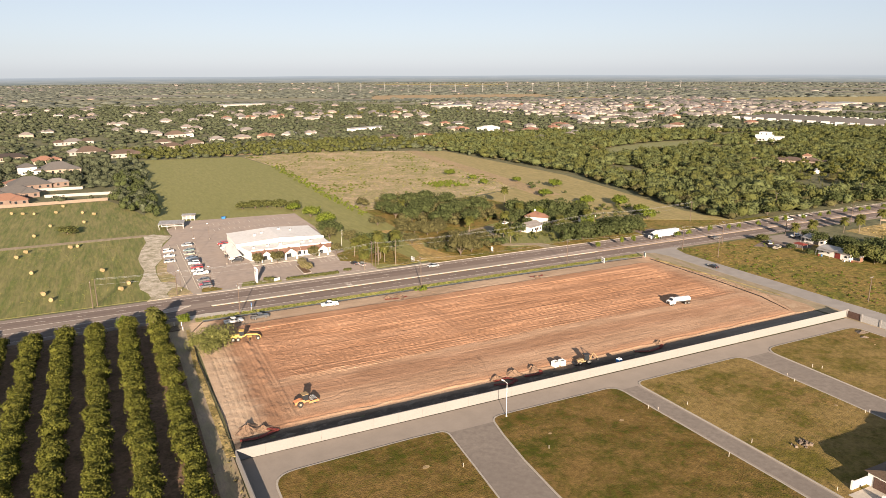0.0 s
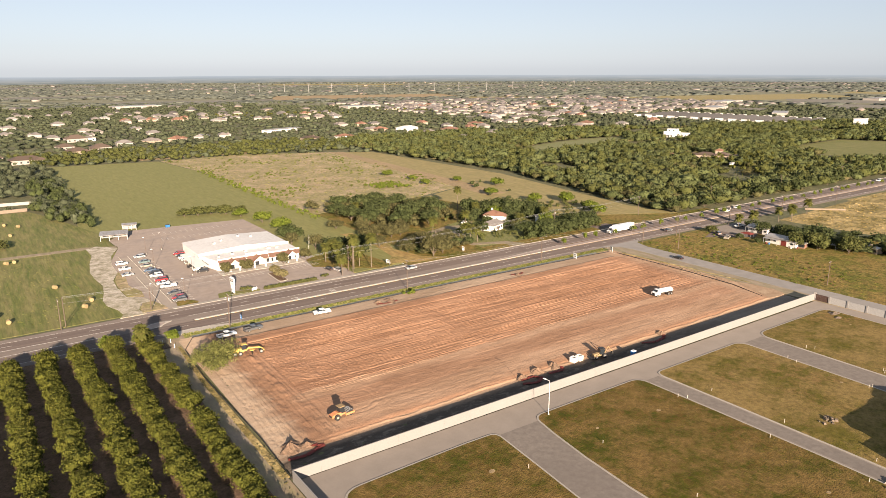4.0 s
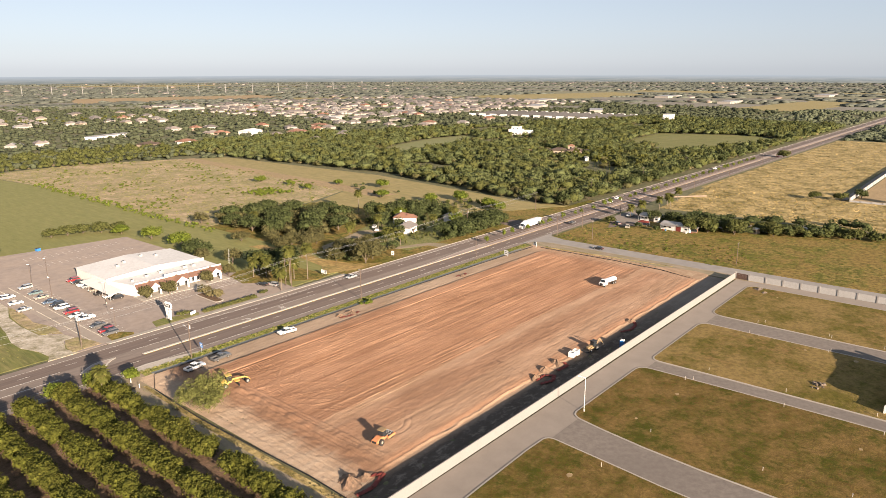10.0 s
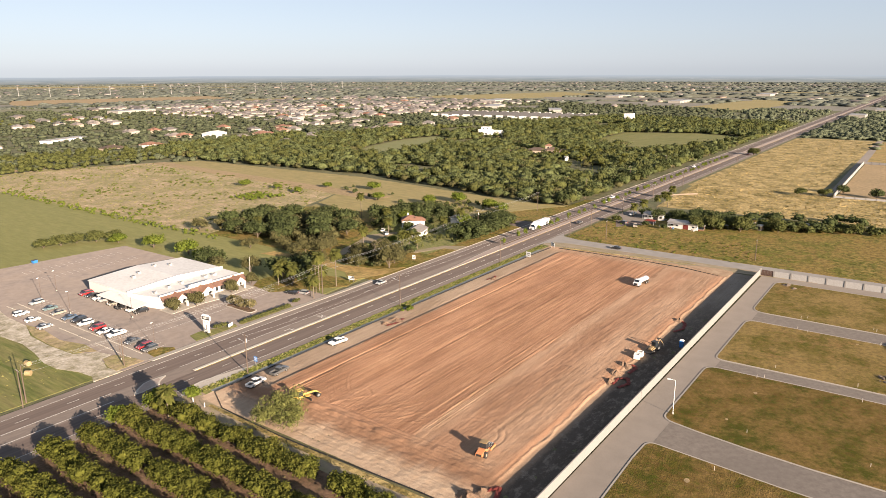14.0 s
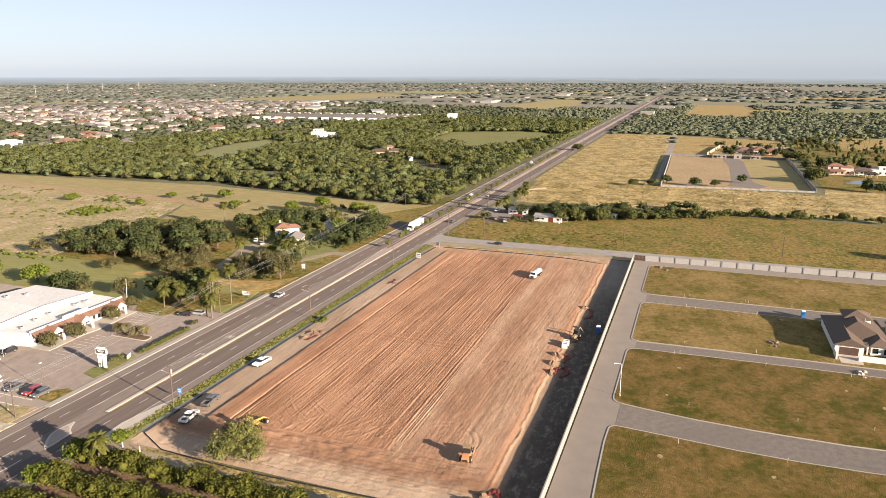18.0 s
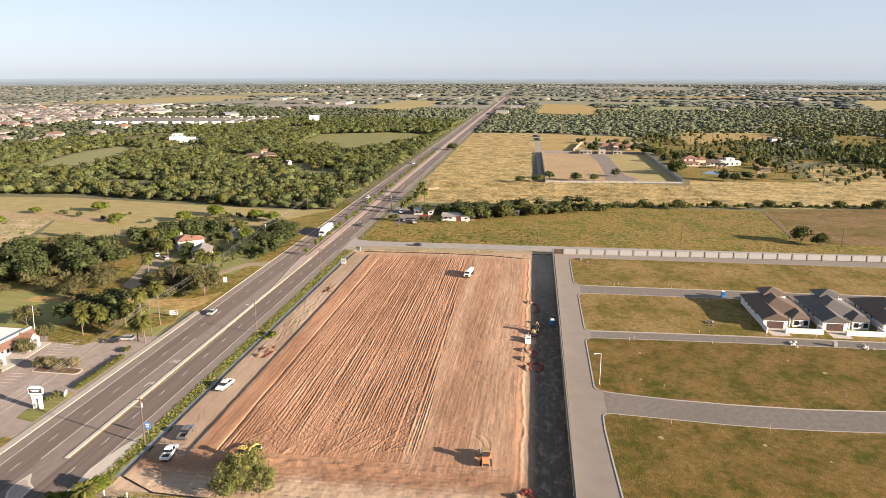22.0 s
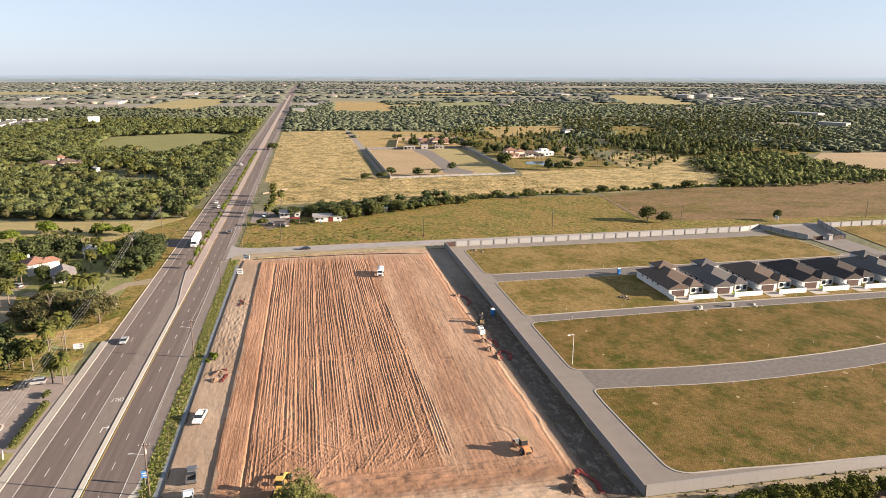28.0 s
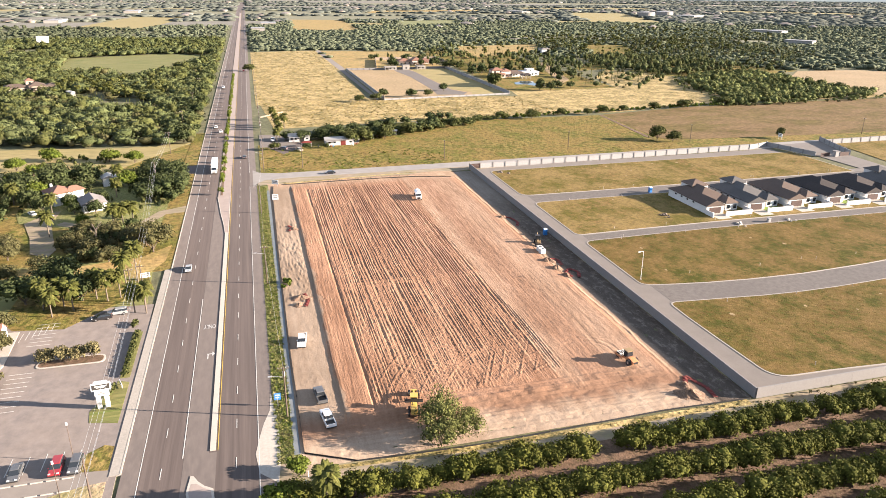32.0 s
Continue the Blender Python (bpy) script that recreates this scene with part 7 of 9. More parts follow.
def gate(x, y, turn, L, h):
    g = thing("gate", "dark brown solid metal gate in the wall", "gate", pose(x, y, .08, 0, 0, turn))
    part("gate_frame", MB().box(0, 0, h - .05, L, .1, .1).box(0, 0, .1, L, .1, .1), M_BROWNGATE, g)
    n = 8
    sl = MB().box(0, 0, h / 2, L / n - .04, .06, h - .2).mesh("board")
    for i in range(n):
        part("board", sl, M_BROWNGATE, g).location = (-L / 2 + (i + .5) * L / n, 0, 0)


gate(214.7, 137.9, 90, 4.3, 2.3)
gate(195.4, -39, 90, 5.5, 2.0)
gate(194.6, -50, 90, 5.5, 2.0)
pr = thing("gate_pier", "pale stucco gate pier at the wall's end", "pier", pose(214.8, 140.5, 0))
part("shaft", MB().box(0, 0, 1.3, .6, .6, 2.6), M_WALL, pr)
part("cap", MB().box(0, 0, 2.66, .72, .72, .12), M_CONC, pr)
kb = thing("guard_kiosk", "small grey stucco guard kiosk at the entrance", "kiosk", pose(194.5, -44.5, .1))
part("wall", MB().box(0, 0, 1.3, 2, 2, 2.6), M_WALLGREY, kb)
part("roof", MB().box(0, 0, 2.7, 2.6, 2.6, .2), M_WALL, kb)

# ---- trees of their own ----
M_LEAFFEATHER = leafy("feathery_yellow_green_leaves", (0.1121, 0.1148, 0.0352), (0.1390, 0.1364, 0.0466), (0.0852, 0.0933, 0.0264))
def tree_kind(name, label, category, group, spots, m, lobes=16, leaves=1450, leaf=.31, core=.64, base=.7, trunk=.22):
    """spots: rows of x, y, width, height; two shapes alternate."""
    for k in (0, 1):
        mine = spots[k::2]
        if not mine:
            continue
        t = make_tree(name, lobes, leaves, leaf, 10, base, 8, len(label) + 7 * k + len(spots), m, label, category, group, trunk, 4, core=core)
        for i, (x, y, w_, h_) in enumerate(mine):
            sc = (w_ / 10, w_ / 10, h_ / 8)
            ob = t if i == 0 else copy_thing(t, pose(x, y, 0, 0, 0, 73 * i))
            if i == 0:
                ob.matrix_basis = pose(x, y, 0, 0, 0, 30)
            ob.scale = sc


# roadside houses north of the highway
simple_house(203, 310, 35, 9, 8, 4.6, M_WHITE, M_TILE, "white house with a faded red tile roof among trees", 3, rise=2.2)
simple_house(191, 296, 20, 9, 8, 3.2, M_WHITE, M_GREYTILE, "small white cottage with a grey shingle roof", 4, wing=False, gable=True, rise=2.0)
simple_house(226, 296, 15, 6, 5, 3.6, M_WHITE, M_METALROOF, "pale shed with a light metal roof", 5, wing=False, gable=True, rise=1.0, name="shed")
slab("drive", [(140, 300), (146, 299), (160, 303), (176, 307), (190, 307), (190, 310), (177, 316), (160, 310), (144, 306)], .1, M_TRACK, "pale dirt yard and driveway", "driveway", .1)
slab("drive", [(178, 262.4), (186, 262.4), (181, 272), (167, 278), (164, 286), (176, 303), (173, 305), (160, 287), (163, 275), (177, 269)], .1, M_TRACK, "pale dirt driveway", "driveway", .1)
slab("bare_strip", [(114, 270), (128, 264.5), (142, 264), (133, 272), (129, 290), (132, 300), (128, 330), (122, 332), (125, 300), (122, 280)], .07, M_YELLOWF, "dry golden grass along the field edge", "verge", .1)
slab("yard_grass", [(164, 264), (246, 264), (244, 300), (226, 318), (190, 322), (178, 318), (166, 296)], .05, M_VERGE, "green shaded grass round the roadside houses", "lawn", .1)
slab("drive", [(236, 262.4), (252, 262.4), (250, 272), (238, 272)], .1, M_ASPHALT, "dark asphalt driveway apron", "driveway", .1)
tree_kind("yard_tree", "leafy green tree close to a roadside house", "tree", "trees round the roadside houses", [(195, 304.5, 6, 6), (209.5, 303, 7, 6.5), (186, 301.5, 5, 4.5), (213, 310, 8, 7.5), (198, 319, 8, 7.5), (190.5, 313, 7, 6.5), (184, 294, 6, 5.5), (199, 294, 5, 5)], M_LEAFDARK, lobes=9, leaves=900, leaf=.3)
# old buildings in the meadow east of the side street
def workshop(x, y, turn, w, d, h, label, door):
    """A low roadside shed: boarded walls, ribbed metal roof, a wide door and an awning on posts."""
    o = thing("workshop", label, "workshop", pose(x, y, 0, 0, 0, turn))
    part("wall", MB().box(0, 0, h / 2, d, w, h), M_WHITE, o)
    part("roof", hip(MB(), -d / 2, d / 2, -w / 2, w / 2, h, 1.0, .5, True), M_METALROOF, o, "pale ribbed metal roof")
    rib = MB().box(0, 0, 0, .08, .1, .08).mesh("rib")
    for k in range(int(w / 1.5)):
        part("rib", rib, M_METALROOF, o).location = (-d / 4, -w / 2 + (k + .5) * 1.5, h + .55)
    part("door", MB().box(-d / 2 - .03, -w * .12, 1.2, .1, 2.6, 2.4), door, o, "painted wide door")
    for v in (-.38, .18, .36):
        part("window", MB().box(-d / 2 - .03, v * w, 1.6, .08, 1.2, .9), M_GLASS, o)
    part("awning", MB().box(-d / 2 - 1.4, w * .22, h - .3, 2.8, w * .5, .1), M_METALROOF, o)
    for v in (0, .22, .45):
        part("post", MB().tube((-d / 2 - 2.6, v * w, 0), (-d / 2 - 2.6, v * w, h - .3), .06, .06, 6), M_STEEL, o)
    return o


def shade_canopy(x, y, turn, w, d, h, m, label):
    o = thing("shade_canopy", label, "canopy", pose(x, y, 0, 0, 0, turn))
    part("cover", hip(MB(), -w / 2, w / 2, -d / 2, d / 2, h, .7, .15), m, o)
    for u in (-1, 1):
        for v in (-1, 1):
            part("post", MB().tube((u * w / 2, v * d / 2, 0), (u * w / 2, v * d / 2, h), .05, .05, 6), M_STEEL, o)


def oil_drum(x, y, m, label):
    o = thing("drum", label, "drum", pose(x, y, 0), "drums at the old workshop")
    part("shell", MB().tube((0, 0, 0), (0, 0, .88), .29, .29, 12), m, o)
    part("rim", MB().tube((0, 0, .86), (0, 0, .92), .31, .31, 12), M_DARKMET, o)


slab("workshop_apron", [(284, 233), (284, 214), (300, 217), (314, 219), (318, 233)], .035, M_STREETDARK, "dark asphalt apron before the old workshops", "pavement", .1)
workshop(284.5, 192, -2, 15, 8, 2.9, "weathered white roadside workshop with a red door", M_REDNET)
workshop(298, 212, -4, 11, 7, 3.0, "low pale shed with a metal roof on an asphalt apron", M_DARKMET)
shade_canopy(281.5, 209.5, 0, 3, 5, 2.3, M_REDNET, "faded red shade canopy beside the workshop")
shade_canopy(293, 175, 10, 4, 5, 2.4, M_WALLGREY, "pale open shade canopy in the yard")
for x_, y_, m_ in ((278, 196, M_BLUEP), (277.6, 197.2, M_REDNET), (278.4, 186.5, M_TANWALL), (278.2, 185.4, M_WHITE), (279, 203.5, M_DARKMET), (280, 183.4, M_REDNET)):
    oil_drum(x_, y_, m_, "old painted steel drum standing in the yard")
simple_house(284, 183.5, 98, 3, 3, 2.2, M_TILE, M_METALROOF, "small red plank shed beside the workshop", 10, wing=False, gable=True, rise=.6, name="shed")
simple_house(316.5, 139.5, 60, 5, 4, 2.6, M_REDNET, M_METALROOF, "small red shed under the hedge trees", 11, wing=False, gable=True, rise=.7, name="shed")
slab("yard", [(266, 222), (290, 232), (304, 228), (300, 214), (286, 208)], .03, M_ASPHALT, "dark parking yard by the road", "yard", .1)
# dark shrubs and trees crowding the old sheds
tree_kind("mesquite_tree", "dark mesquite tree crowding the old sheds", "tree", "trees round the old sheds", [(297, 200, 9, 6.5), (295, 190, 9, 7), (296, 210, 8, 6), (276, 210, 4, 3), (275, 200, 3.6, 2.6), (300, 219, 7, 5), (289, 178, 8, 6), (294, 170, 9, 6.5), (300, 182, 10, 7.5)], M_LEAFDARK)
simple_house(301.5, 160, 75, 5, 4, 2.4, M_TANWALL, M_METALROOF, "small tan shack under the hedge trees", 12, wing=False, gable=True, rise=.6, name="shed")
# shed behind the store
def open_shed(x, y, turn, w, d, h, label):
    """A lean-to: posts, a back wall and a sloping metal roof."""
    o = thing("shed", label, "shed", pose(x, y, 0, 0, 0, turn))
    part("back_wall", MB().box(0, d / 2 - .08, h / 2, w, .14, h), M_WALLGREY, o)
    part("side_wall", MB().box(w / 2 - .07, d * .15, h / 2, .14, d * .66, h), M_WALLGREY, o)
    for i in range(4):
        part("post", MB().box(-w / 2 + .1 + i * (w - .2) / 3, -d / 2 + .1, h / 2 - .1, .14, .14, h - .2), M_STEEL, o)
    part("roof", MB().box(0, 0, h + .05, w + .8, d + .8, .14, rx=3), M_METALROOF, o, "pale corrugated roof")


open_shed(27, 387, -12, 12, 8, 3.0, "grey open-sided metal shed at the lot's back")
open_shed(37.5, 405, -12, 6.5, 4, 2.9, "small grey storage shed behind the lot")

def villa(name, label, x, y, turn, blocks, porch=()):
    """A house of several blocks: rows of place, size, base and height, wall, roof and the roof's rise."""
    o = thing(name, label, "house", pose(x, y, 0, 0, 0, turn))
    for u, v, w_, d_, z, h, wm, rm, rise in blocks:
        p = part("block", MB().box(u, v, z + h / 2 - .1, w_, d_, h + .2), wm, o)
        if rise > .5:
            part("roof", hip(MB(), u - w_ / 2, u + w_ / 2, v - d_ / 2, v + d_ / 2, z + h + .02, rise, .7), rm, o)
        else:
            part("parapet", MB().box(u, v, z + h + .25, w_ + .3, d_ + .3, .5), wm, o)
            part("roof", MB().box(u, v, z + h + .52, w_ - .4, d_ - .4, .06), rm, o)
        for k in range(max(1, int(d_ / 4))):
            part("window", MB().box(u - w_ / 2 - .02, v - d_ / 2 + (k + .5) * d_ / max(1, int(d_ / 4)), z + min(h * .5, 1.7), .1, 1.5, 1.5), M_GLASS, p)
        for k in range(max(1, int(w_ / 4.5))):
            part("window", MB().box(u - w_ / 2 + (k + .5) * w_ / max(1, int(w_ / 4.5)), v - d_ / 2 - .02, z + min(h * .5, 1.7), 1.5, .1, 1.5), M_GLASS, p)
    for u, v0, v1, depth, h, wm, rm in porch:
        part("porch_roof", MB().box(u, (v0 + v1) / 2, h, depth, v1 - v0, .35), rm, o)
        n = max(2, int((v1 - v0) / 3))
        for k in range(n + 1):
            part("column", MB().box(u - depth / 2 + .3, v0 + (v1 - v0) * k / n, h / 2, .45, .45, h), wm, o)
    return o


# west neighbourhood behind the hay field
WEST = (
    (-60, 508, 12, [(0, 0, 20, 13, 0, 3.4, M_BRICK, M_TILE, 3.2), (7, -6, 9, 8, 0, 3.2, M_BRICK, M_TILE, 2.2)], "brick house with a red tile roof behind a fence"),
    (-57, 535, 12, [(0, 0, 23, 15, 0, 3.4, M_BRICK, M_TILEGREY, 4.2), (8, -6, 10, 9, 0, 3.4, M_BRICK, M_TILEGREY, 3.0), (-9, -4, 8, 12, 0, 3.2, M_BRICK, M_TILEGREY, 2.6)], "brick house with dark grey hipped roofs behind a fence"),
    (-51, 571, 14, [(0, 0, 25, 18, 0, 3.4, M_BRICK, M_TILEGREY, 5.2), (17, -2, 14, 10, 0, 3.4, M_BRICK, M_GREYTILE, 2.4), (-6, 12, 14, 10, 0, 3.4, M_FARWALL, M_TILE, 2.4)], "broad brick house with a tall dark hipped roof"),
    (-58, 652, 10, [(0, 0, 13, 11, 0, 6.0, M_WHITE, M_TILEGREY, 3.0), (7, -3, 6, 8, 0, 3.2, M_WHITE, M_TILEGREY, 1.8)], "white two-storey house with a dark hipped roof"),
    (-36, 654, 10, [(0, 0, 26, 18, 0, 3.4, M_TANWALL, M_TILEGREY, 5.4), (10, -8, 10, 9, 0, 3.2, M_TANWALL, M_TILEGREY, 2.6)], "tan house with a broad grey hipped roof"),
    (-50, 722, 10, [(0, 0, 18, 14, 0, 3.4, M_TANWALL, M_TILE, 3.6), (9, 4, 10, 10, 0, 3.2, M_TANWALL, M_TILE, 2.4)], "tan house with red tile roofs"),
    (-14, 784, 12, [(0, 0, 24, 16, 0, 3.6, M_FARWALL, M_TILETAN, 4.8), (-12, 3, 12, 12, 0, 3.4, M_FARWALL, M_GREYTILE, 3.4), (9, -8, 8, 8, 0, 3.4, M_FARWALL, M_TILETAN, 2.6)], "cream house with steep brown roofs among trees"),
    (17, 746, 8, [(0, 0, 26, 14, 0, 3.8, M_FARWALL, M_TILETAN, 3.2), (10, -8, 9, 8, 0, 3.4, M_FARWALL, M_TILETAN, 2.4)], "cream house with a long brown roof at the field's end"),
    (-80, 762, 8, [(0, 0, 28, 14, 0, 3.4, M_TANWALL, M_TILEDARK, 3.4)], "long tan house with a dark roof among trees"),
    (-31, 900, 10, [(0, 0, 20, 13, 0, 3.6, M_FARWALL, M_GREYTILE, 3.4), (14, 0, 13, 11, 0, 3.6, M_FARWALL, M_TILETAN, 3.0), (-14, 0, 12, 10, 0, 3.4, M_FARWALL, M_TILETAN, 2.6)], "row of cream house wings with brown roofs"),
    (60, 850, 14, [(0, 0, 16, 12, 0, 3.6, M_FARWALL, M_TILETAN, 3.0)], "cream house with a brown roof among trees"),
    (65, 798, 14, [(0, 0, 18, 12, 0, 3.6, M_TANWALL, M_TILETAN, 3.2), (6, -7, 7, 7, 0, 3.2, M_TANWALL, M_TILETAN, 2.2)], "tan house with brown roofs at the field's end"),
    (90, 822, 10, [(0, 0, 18, 13, 0, 3.8, M_FARWALL, M_TILETAN, 3.4), (-8, -6, 7, 7, 0, 3.2, M_FARWALL, M_TILETAN, 2.2)], "cream house with brown roofs among trees"),
    (82, 940, 10, [(0, 0, 22, 14, 0, 4.0, M_FARWALL, M_TILETAN, 4.2), (15, 0, 12, 10, 0, 4.0, M_WHITE, M_GREYTILE, 2.0)], "broad house with a steep brown roof far off"),
)
for x, y, a, blocks, lb in WEST:
    villa("house", lb, x, y, a, blocks)


def board_fence(pts, h, lb, m=None):
    f = thing("fence", lb, "fence", kind="structure")
    for (x0, y0), (x1, y1) in zip(pts, pts[1:]):
        L, a = math.hypot(x1 - x0, y1 - y0), math.degrees(math.atan2(y1 - y0, x1 - x0))
        n = max(1, round(L / 2.4))
        sg = MB().box(0, 0, h / 2, L / n - .06, .05, h).mesh("panel")
        po = MB().box(0, 0, h / 2 + .05, .12, .12, h + .1).mesh("post")
        for i in range(n):
            f_ = (i + .5) / n
            part("panel", sg, m or M_FENCEW, f).matrix_basis = pose(x0 + (x1 - x0) * f_, y0 + (y1 - y0) * f_, 0, 0, 0, a)
            f_ = i / n
            part("post", po, m or M_FENCEW, f).matrix_basis = pose(x0 + (x1 - x0) * f_, y0 + (y1 - y0) * f_, 0, 0, 0, a)


board_fence([(-110, 492), (-2, 492)], 1.9, "weathered wooden board fence along the hay field")
board_fence([(-39, 521), (2, 516)], 1.9, "cream garden wall between two yards", M_FARWALL)
board_fence([(-45, 552), (-17, 549)], 1.9, "cream garden wall behind a house", M_FARWALL)
board_fence([(226, 286), (236, 278)], 1.6, "white board fence beside a garden", M_WHITE)

# walled compound with its gatehouse
pier_wall([(427, 141), (625, 143)], 2.6, M_WALLGREY, "long pale compound wall", 12)
pier_wall([(434, 41), (624, 41)], 2.6, M_WALLGREY, "long pale compound wall", 12)
pier_wall([(427, 141), (434, 41)], 1.2, M_WALLGREY, "low pale compound wall", 6)
pier_wall([(625, 143), (624, 41)], 2.0, M_WALL, "pale wall closing the compound", 6)
slab("compound_yard", [(428, 140), (624, 142), (623, 42), (435, 42)], .01, M_TRACKF, "dry tan compound yard", "yard", .1)
slab("compound_plot", [(600, 78), (622, 78), (622, 43), (437, 43), (438, 70), (452, 66), (472, 76)], .03, M_TILL, "brown bare half of the compound yard", "yard", .1)
slab("compound_drive", [(604, 96), (620, 96), (620, 82), (599, 79), (470, 78), (452, 70), (440, 76), (446, 96), (470, 93), (560, 92)], .05, M_STREETDARK, "grey asphalt drive in the compound", "street", .1)
slab("plot_road", [(628, 144), (642, 142), (870, 146), (870, 152), (642, 149), (430, 146), (430, 143.5)], .02, M_STREET, "pale plot road", "street", .1)
M_PINKWALL = mixed("rosy_cream_stucco", [(.56, .44, .36), (.50, .39, .32)], (.3, 3), .9)
villa("gatehouse", "low pale gatehouse with dark openings at the compound wall", 622, 82, 0,
      [(0, 17, 5, 12, 0, 3.0, M_FARWALL, M_TILEGREY, .2), (0, 1, 6, 7, 0, 4.2, M_FARWALL, M_TILEGREY, .2), (0, -14, 5, 9, 0, 3.0, M_FARWALL, M_TILEGREY, .2)],
      [(-4.0, 11.5, 23, 3.4, 3.0, M_FARWALL, M_FARWALL), (-4.0, -18, -10, 3.4, 3.0, M_FARWALL, M_FARWALL)])
villa("house", "rosy villa with terracotta roofs behind the compound", 668, 66, 0,
      [(4, 8, 12, 14, 0, 3.6, M_PINKWALL, M_TILE, 2.6), (0, -4, 14, 11, 0, 4.6, M_PINKWALL, M_TILE, 3.0), (6, -15, 12, 12, 0, 3.4, M_PINKWALL, M_TILE, 2.4), (-7, 14, 6, 7, 0, 3.0, M_FARWALL, M_TILETAN, 1.6)],
      [(-8.6, -9, 1, 3.2, 3.0, M_FARWALL, M_FARWALL), (-2, -21, -10, 4, 2.8, M_FARWALL, M_TILE)])
pier_wall([(640, 110), (720, 97), (716, 28), (640, 28)], 3.0, M_TANWALL, "tan garden wall of the villa", 8)
# villa with a pond
villa("house", "two-storey rosy villa with red tile roofs and a white wing", 541, 4, 0,
      [(0, 10, 12, 13, 0, 3.4, M_PINKWALL, M_TILE, 1.4), (2, 10, 9, 11, 3.4, 3.0, M_PINKWALL, M_TILE, 2.2), (3, 1, 11, 7, 0, 5.6, M_PINKWALL, M_TILE, 1.8), (6, -9, 12, 15, 0, 3.6, M_WHITE, M_TILETAN, 1.6), (7, -22, 12, 12, 0, 3.6, M_WHITE, M_ROOFW, .2), (8, -25, 7, 7, 3.6, 2.0, M_WHITE, M_ROOFW, .2), (9, -31, 8, 6, 0, 3.0, M_WHITE, M_ROOFW, .2)],
      [(-8.2, 5, 15, 4, 3.0, M_FARWALL, M_TILE), (-3.5, -15, -3, 4.5, 3.0, M_WHITE, M_TILETAN)])
villa("pavilion", "open garden pavilion with a dark roof beside the pond", 524, -8, 0, [(0, 0, 5, 9, 2.9, .5, M_FARWALL, M_TILEDARK, 1.6)], [(-2.0, -4, 4, .8, 2.9, M_FARWALL, M_FARWALL), (2.6, -4, 4, .8, 2.9, M_FARWALL, M_FARWALL)])
slab("pond", [(488, 15), (499, 13), (508, 2), (504, -7), (492, -4), (482, -9), (474, -6), (477, 3), (486, 6)], .0, M_WATER, "small garden pond", "pond", .1)
simple_house(765, -126, 0, 12, 9, 5, M_WHITE, M_GREYTILE, "white two-storey house far in the fields", 38, rise=1.5)
# houses in the woods
villa("house", "tan villa with tile roofs and a round tower in the woods", 538, 406, 22,
      [(0, 8, 12, 18, 0, 3.8, M_TANWALL, M_TILETAN, 2.4), (-2, -7, 13, 12, 0, 4.6, M_TANWALL, M_TILETAN, 2.6), (2, -3, 5.5, 5.5, 4.6, 3.4, M_TANWALL, M_TILE, 1.8), (-1, -18, 10, 10, 0, 3.6, M_TANWALL, M_TILETAN, 2.0), (4, 20, 8, 8, 0, 3.2, M_FARWALL, M_TILETAN, 1.6)],
      [(-9.5, -12, -2, 3.5, 3.2, M_TANWALL, M_TILETAN)])
villa("house", "low tan house with a tile roof in the woods", 510, 433, 22, [(0, 0, 9, 14, 0, 3.2, M_TANWALL, M_TILE, 2.0), (-4, -5, 6, 6, 0, 3.0, M_TANWALL, M_TILE, 1.4)])
simple_house(507, 368, 30, 10, 3, 2.8, M_WHITE, M_ROOFW, "long white trailer among trees", 41, wing=False, gable=True, rise=.3, name="trailer")
villa("house", "large white flat-roofed modern villa in the woods", 684, 560, 15,
      [(0, 6, 12, 16, 0, 6.4, M_WHITE, M_ROOFW, .2), (2, 6, 8, 11, 6.4, 3.0, M_WHITE, M_ROOFW, .2), (-1, -8, 11, 13, 0, 5.4, M_WHITE, M_ROOFW, .2), (-5, -2, 5, 7, 0, 3.2, M_WHITE, M_ROOFW, .2), (2, -18, 9, 8, 0, 3.2, M_WHITE, M_ROOFW, .2)],
      [(-8.5, 1, 12, 4, 3.2, M_WHITE, M_ROOFW)])
simple_house(512, 793, 10, 20, 13, 3.8, M_TANWALL, M_TILE, "tan house with a red tile roof among trees", 60)
simple_house(629, 723, 20, 18, 12, 3.6, M_TANWALL, M_TILETAN, "tan house among the trees", 61)
simple_house(739, 763, 15, 20, 13, 4.2, M_FARWALL, M_TILE, "cream house with a tile roof among trees", 62)
simple_house(755, 848, 15, 22, 13, 4.0, M_FARWALL, M_GREYTILE, "cream house with a grey roof among trees", 63)
simple_house(723, 959, 60, 44, 16, 5, M_FARWALL, M_ROOFW, "long pale flat-roofed building among trees", 64, rise=.6, wing=False)
simple_house(330, 925, 20, 60, 12, 4, M_WHITE, M_METALROOF, "long low white building behind the fields", 65, rise=1.0, wing=False)
simple_house(1014, 505, 10, 16, 14, 12, M_WHITE, M_ROOFW, "tall white building beyond the woods", 44, rise=.5, wing=False)
simple_house(599, 853, 10, 18, 12, 4, M_TANWALL, M_TILE, "house with a red tile roof far off", 45)
simple_house(470, 832, 10, 28, 14, 5, M_WHITE, M_ROOFW, "white house far off among trees", 46)
simple_house(350, 782, 10, 18, 12, 4, M_WHITE, M_TILE, "house with a red tile roof far off", 47)
simple_house(310, 788, 10, 20, 12, 3.6, M_TANWALL, M_TILETAN, "tan house far off behind the fields", 48)


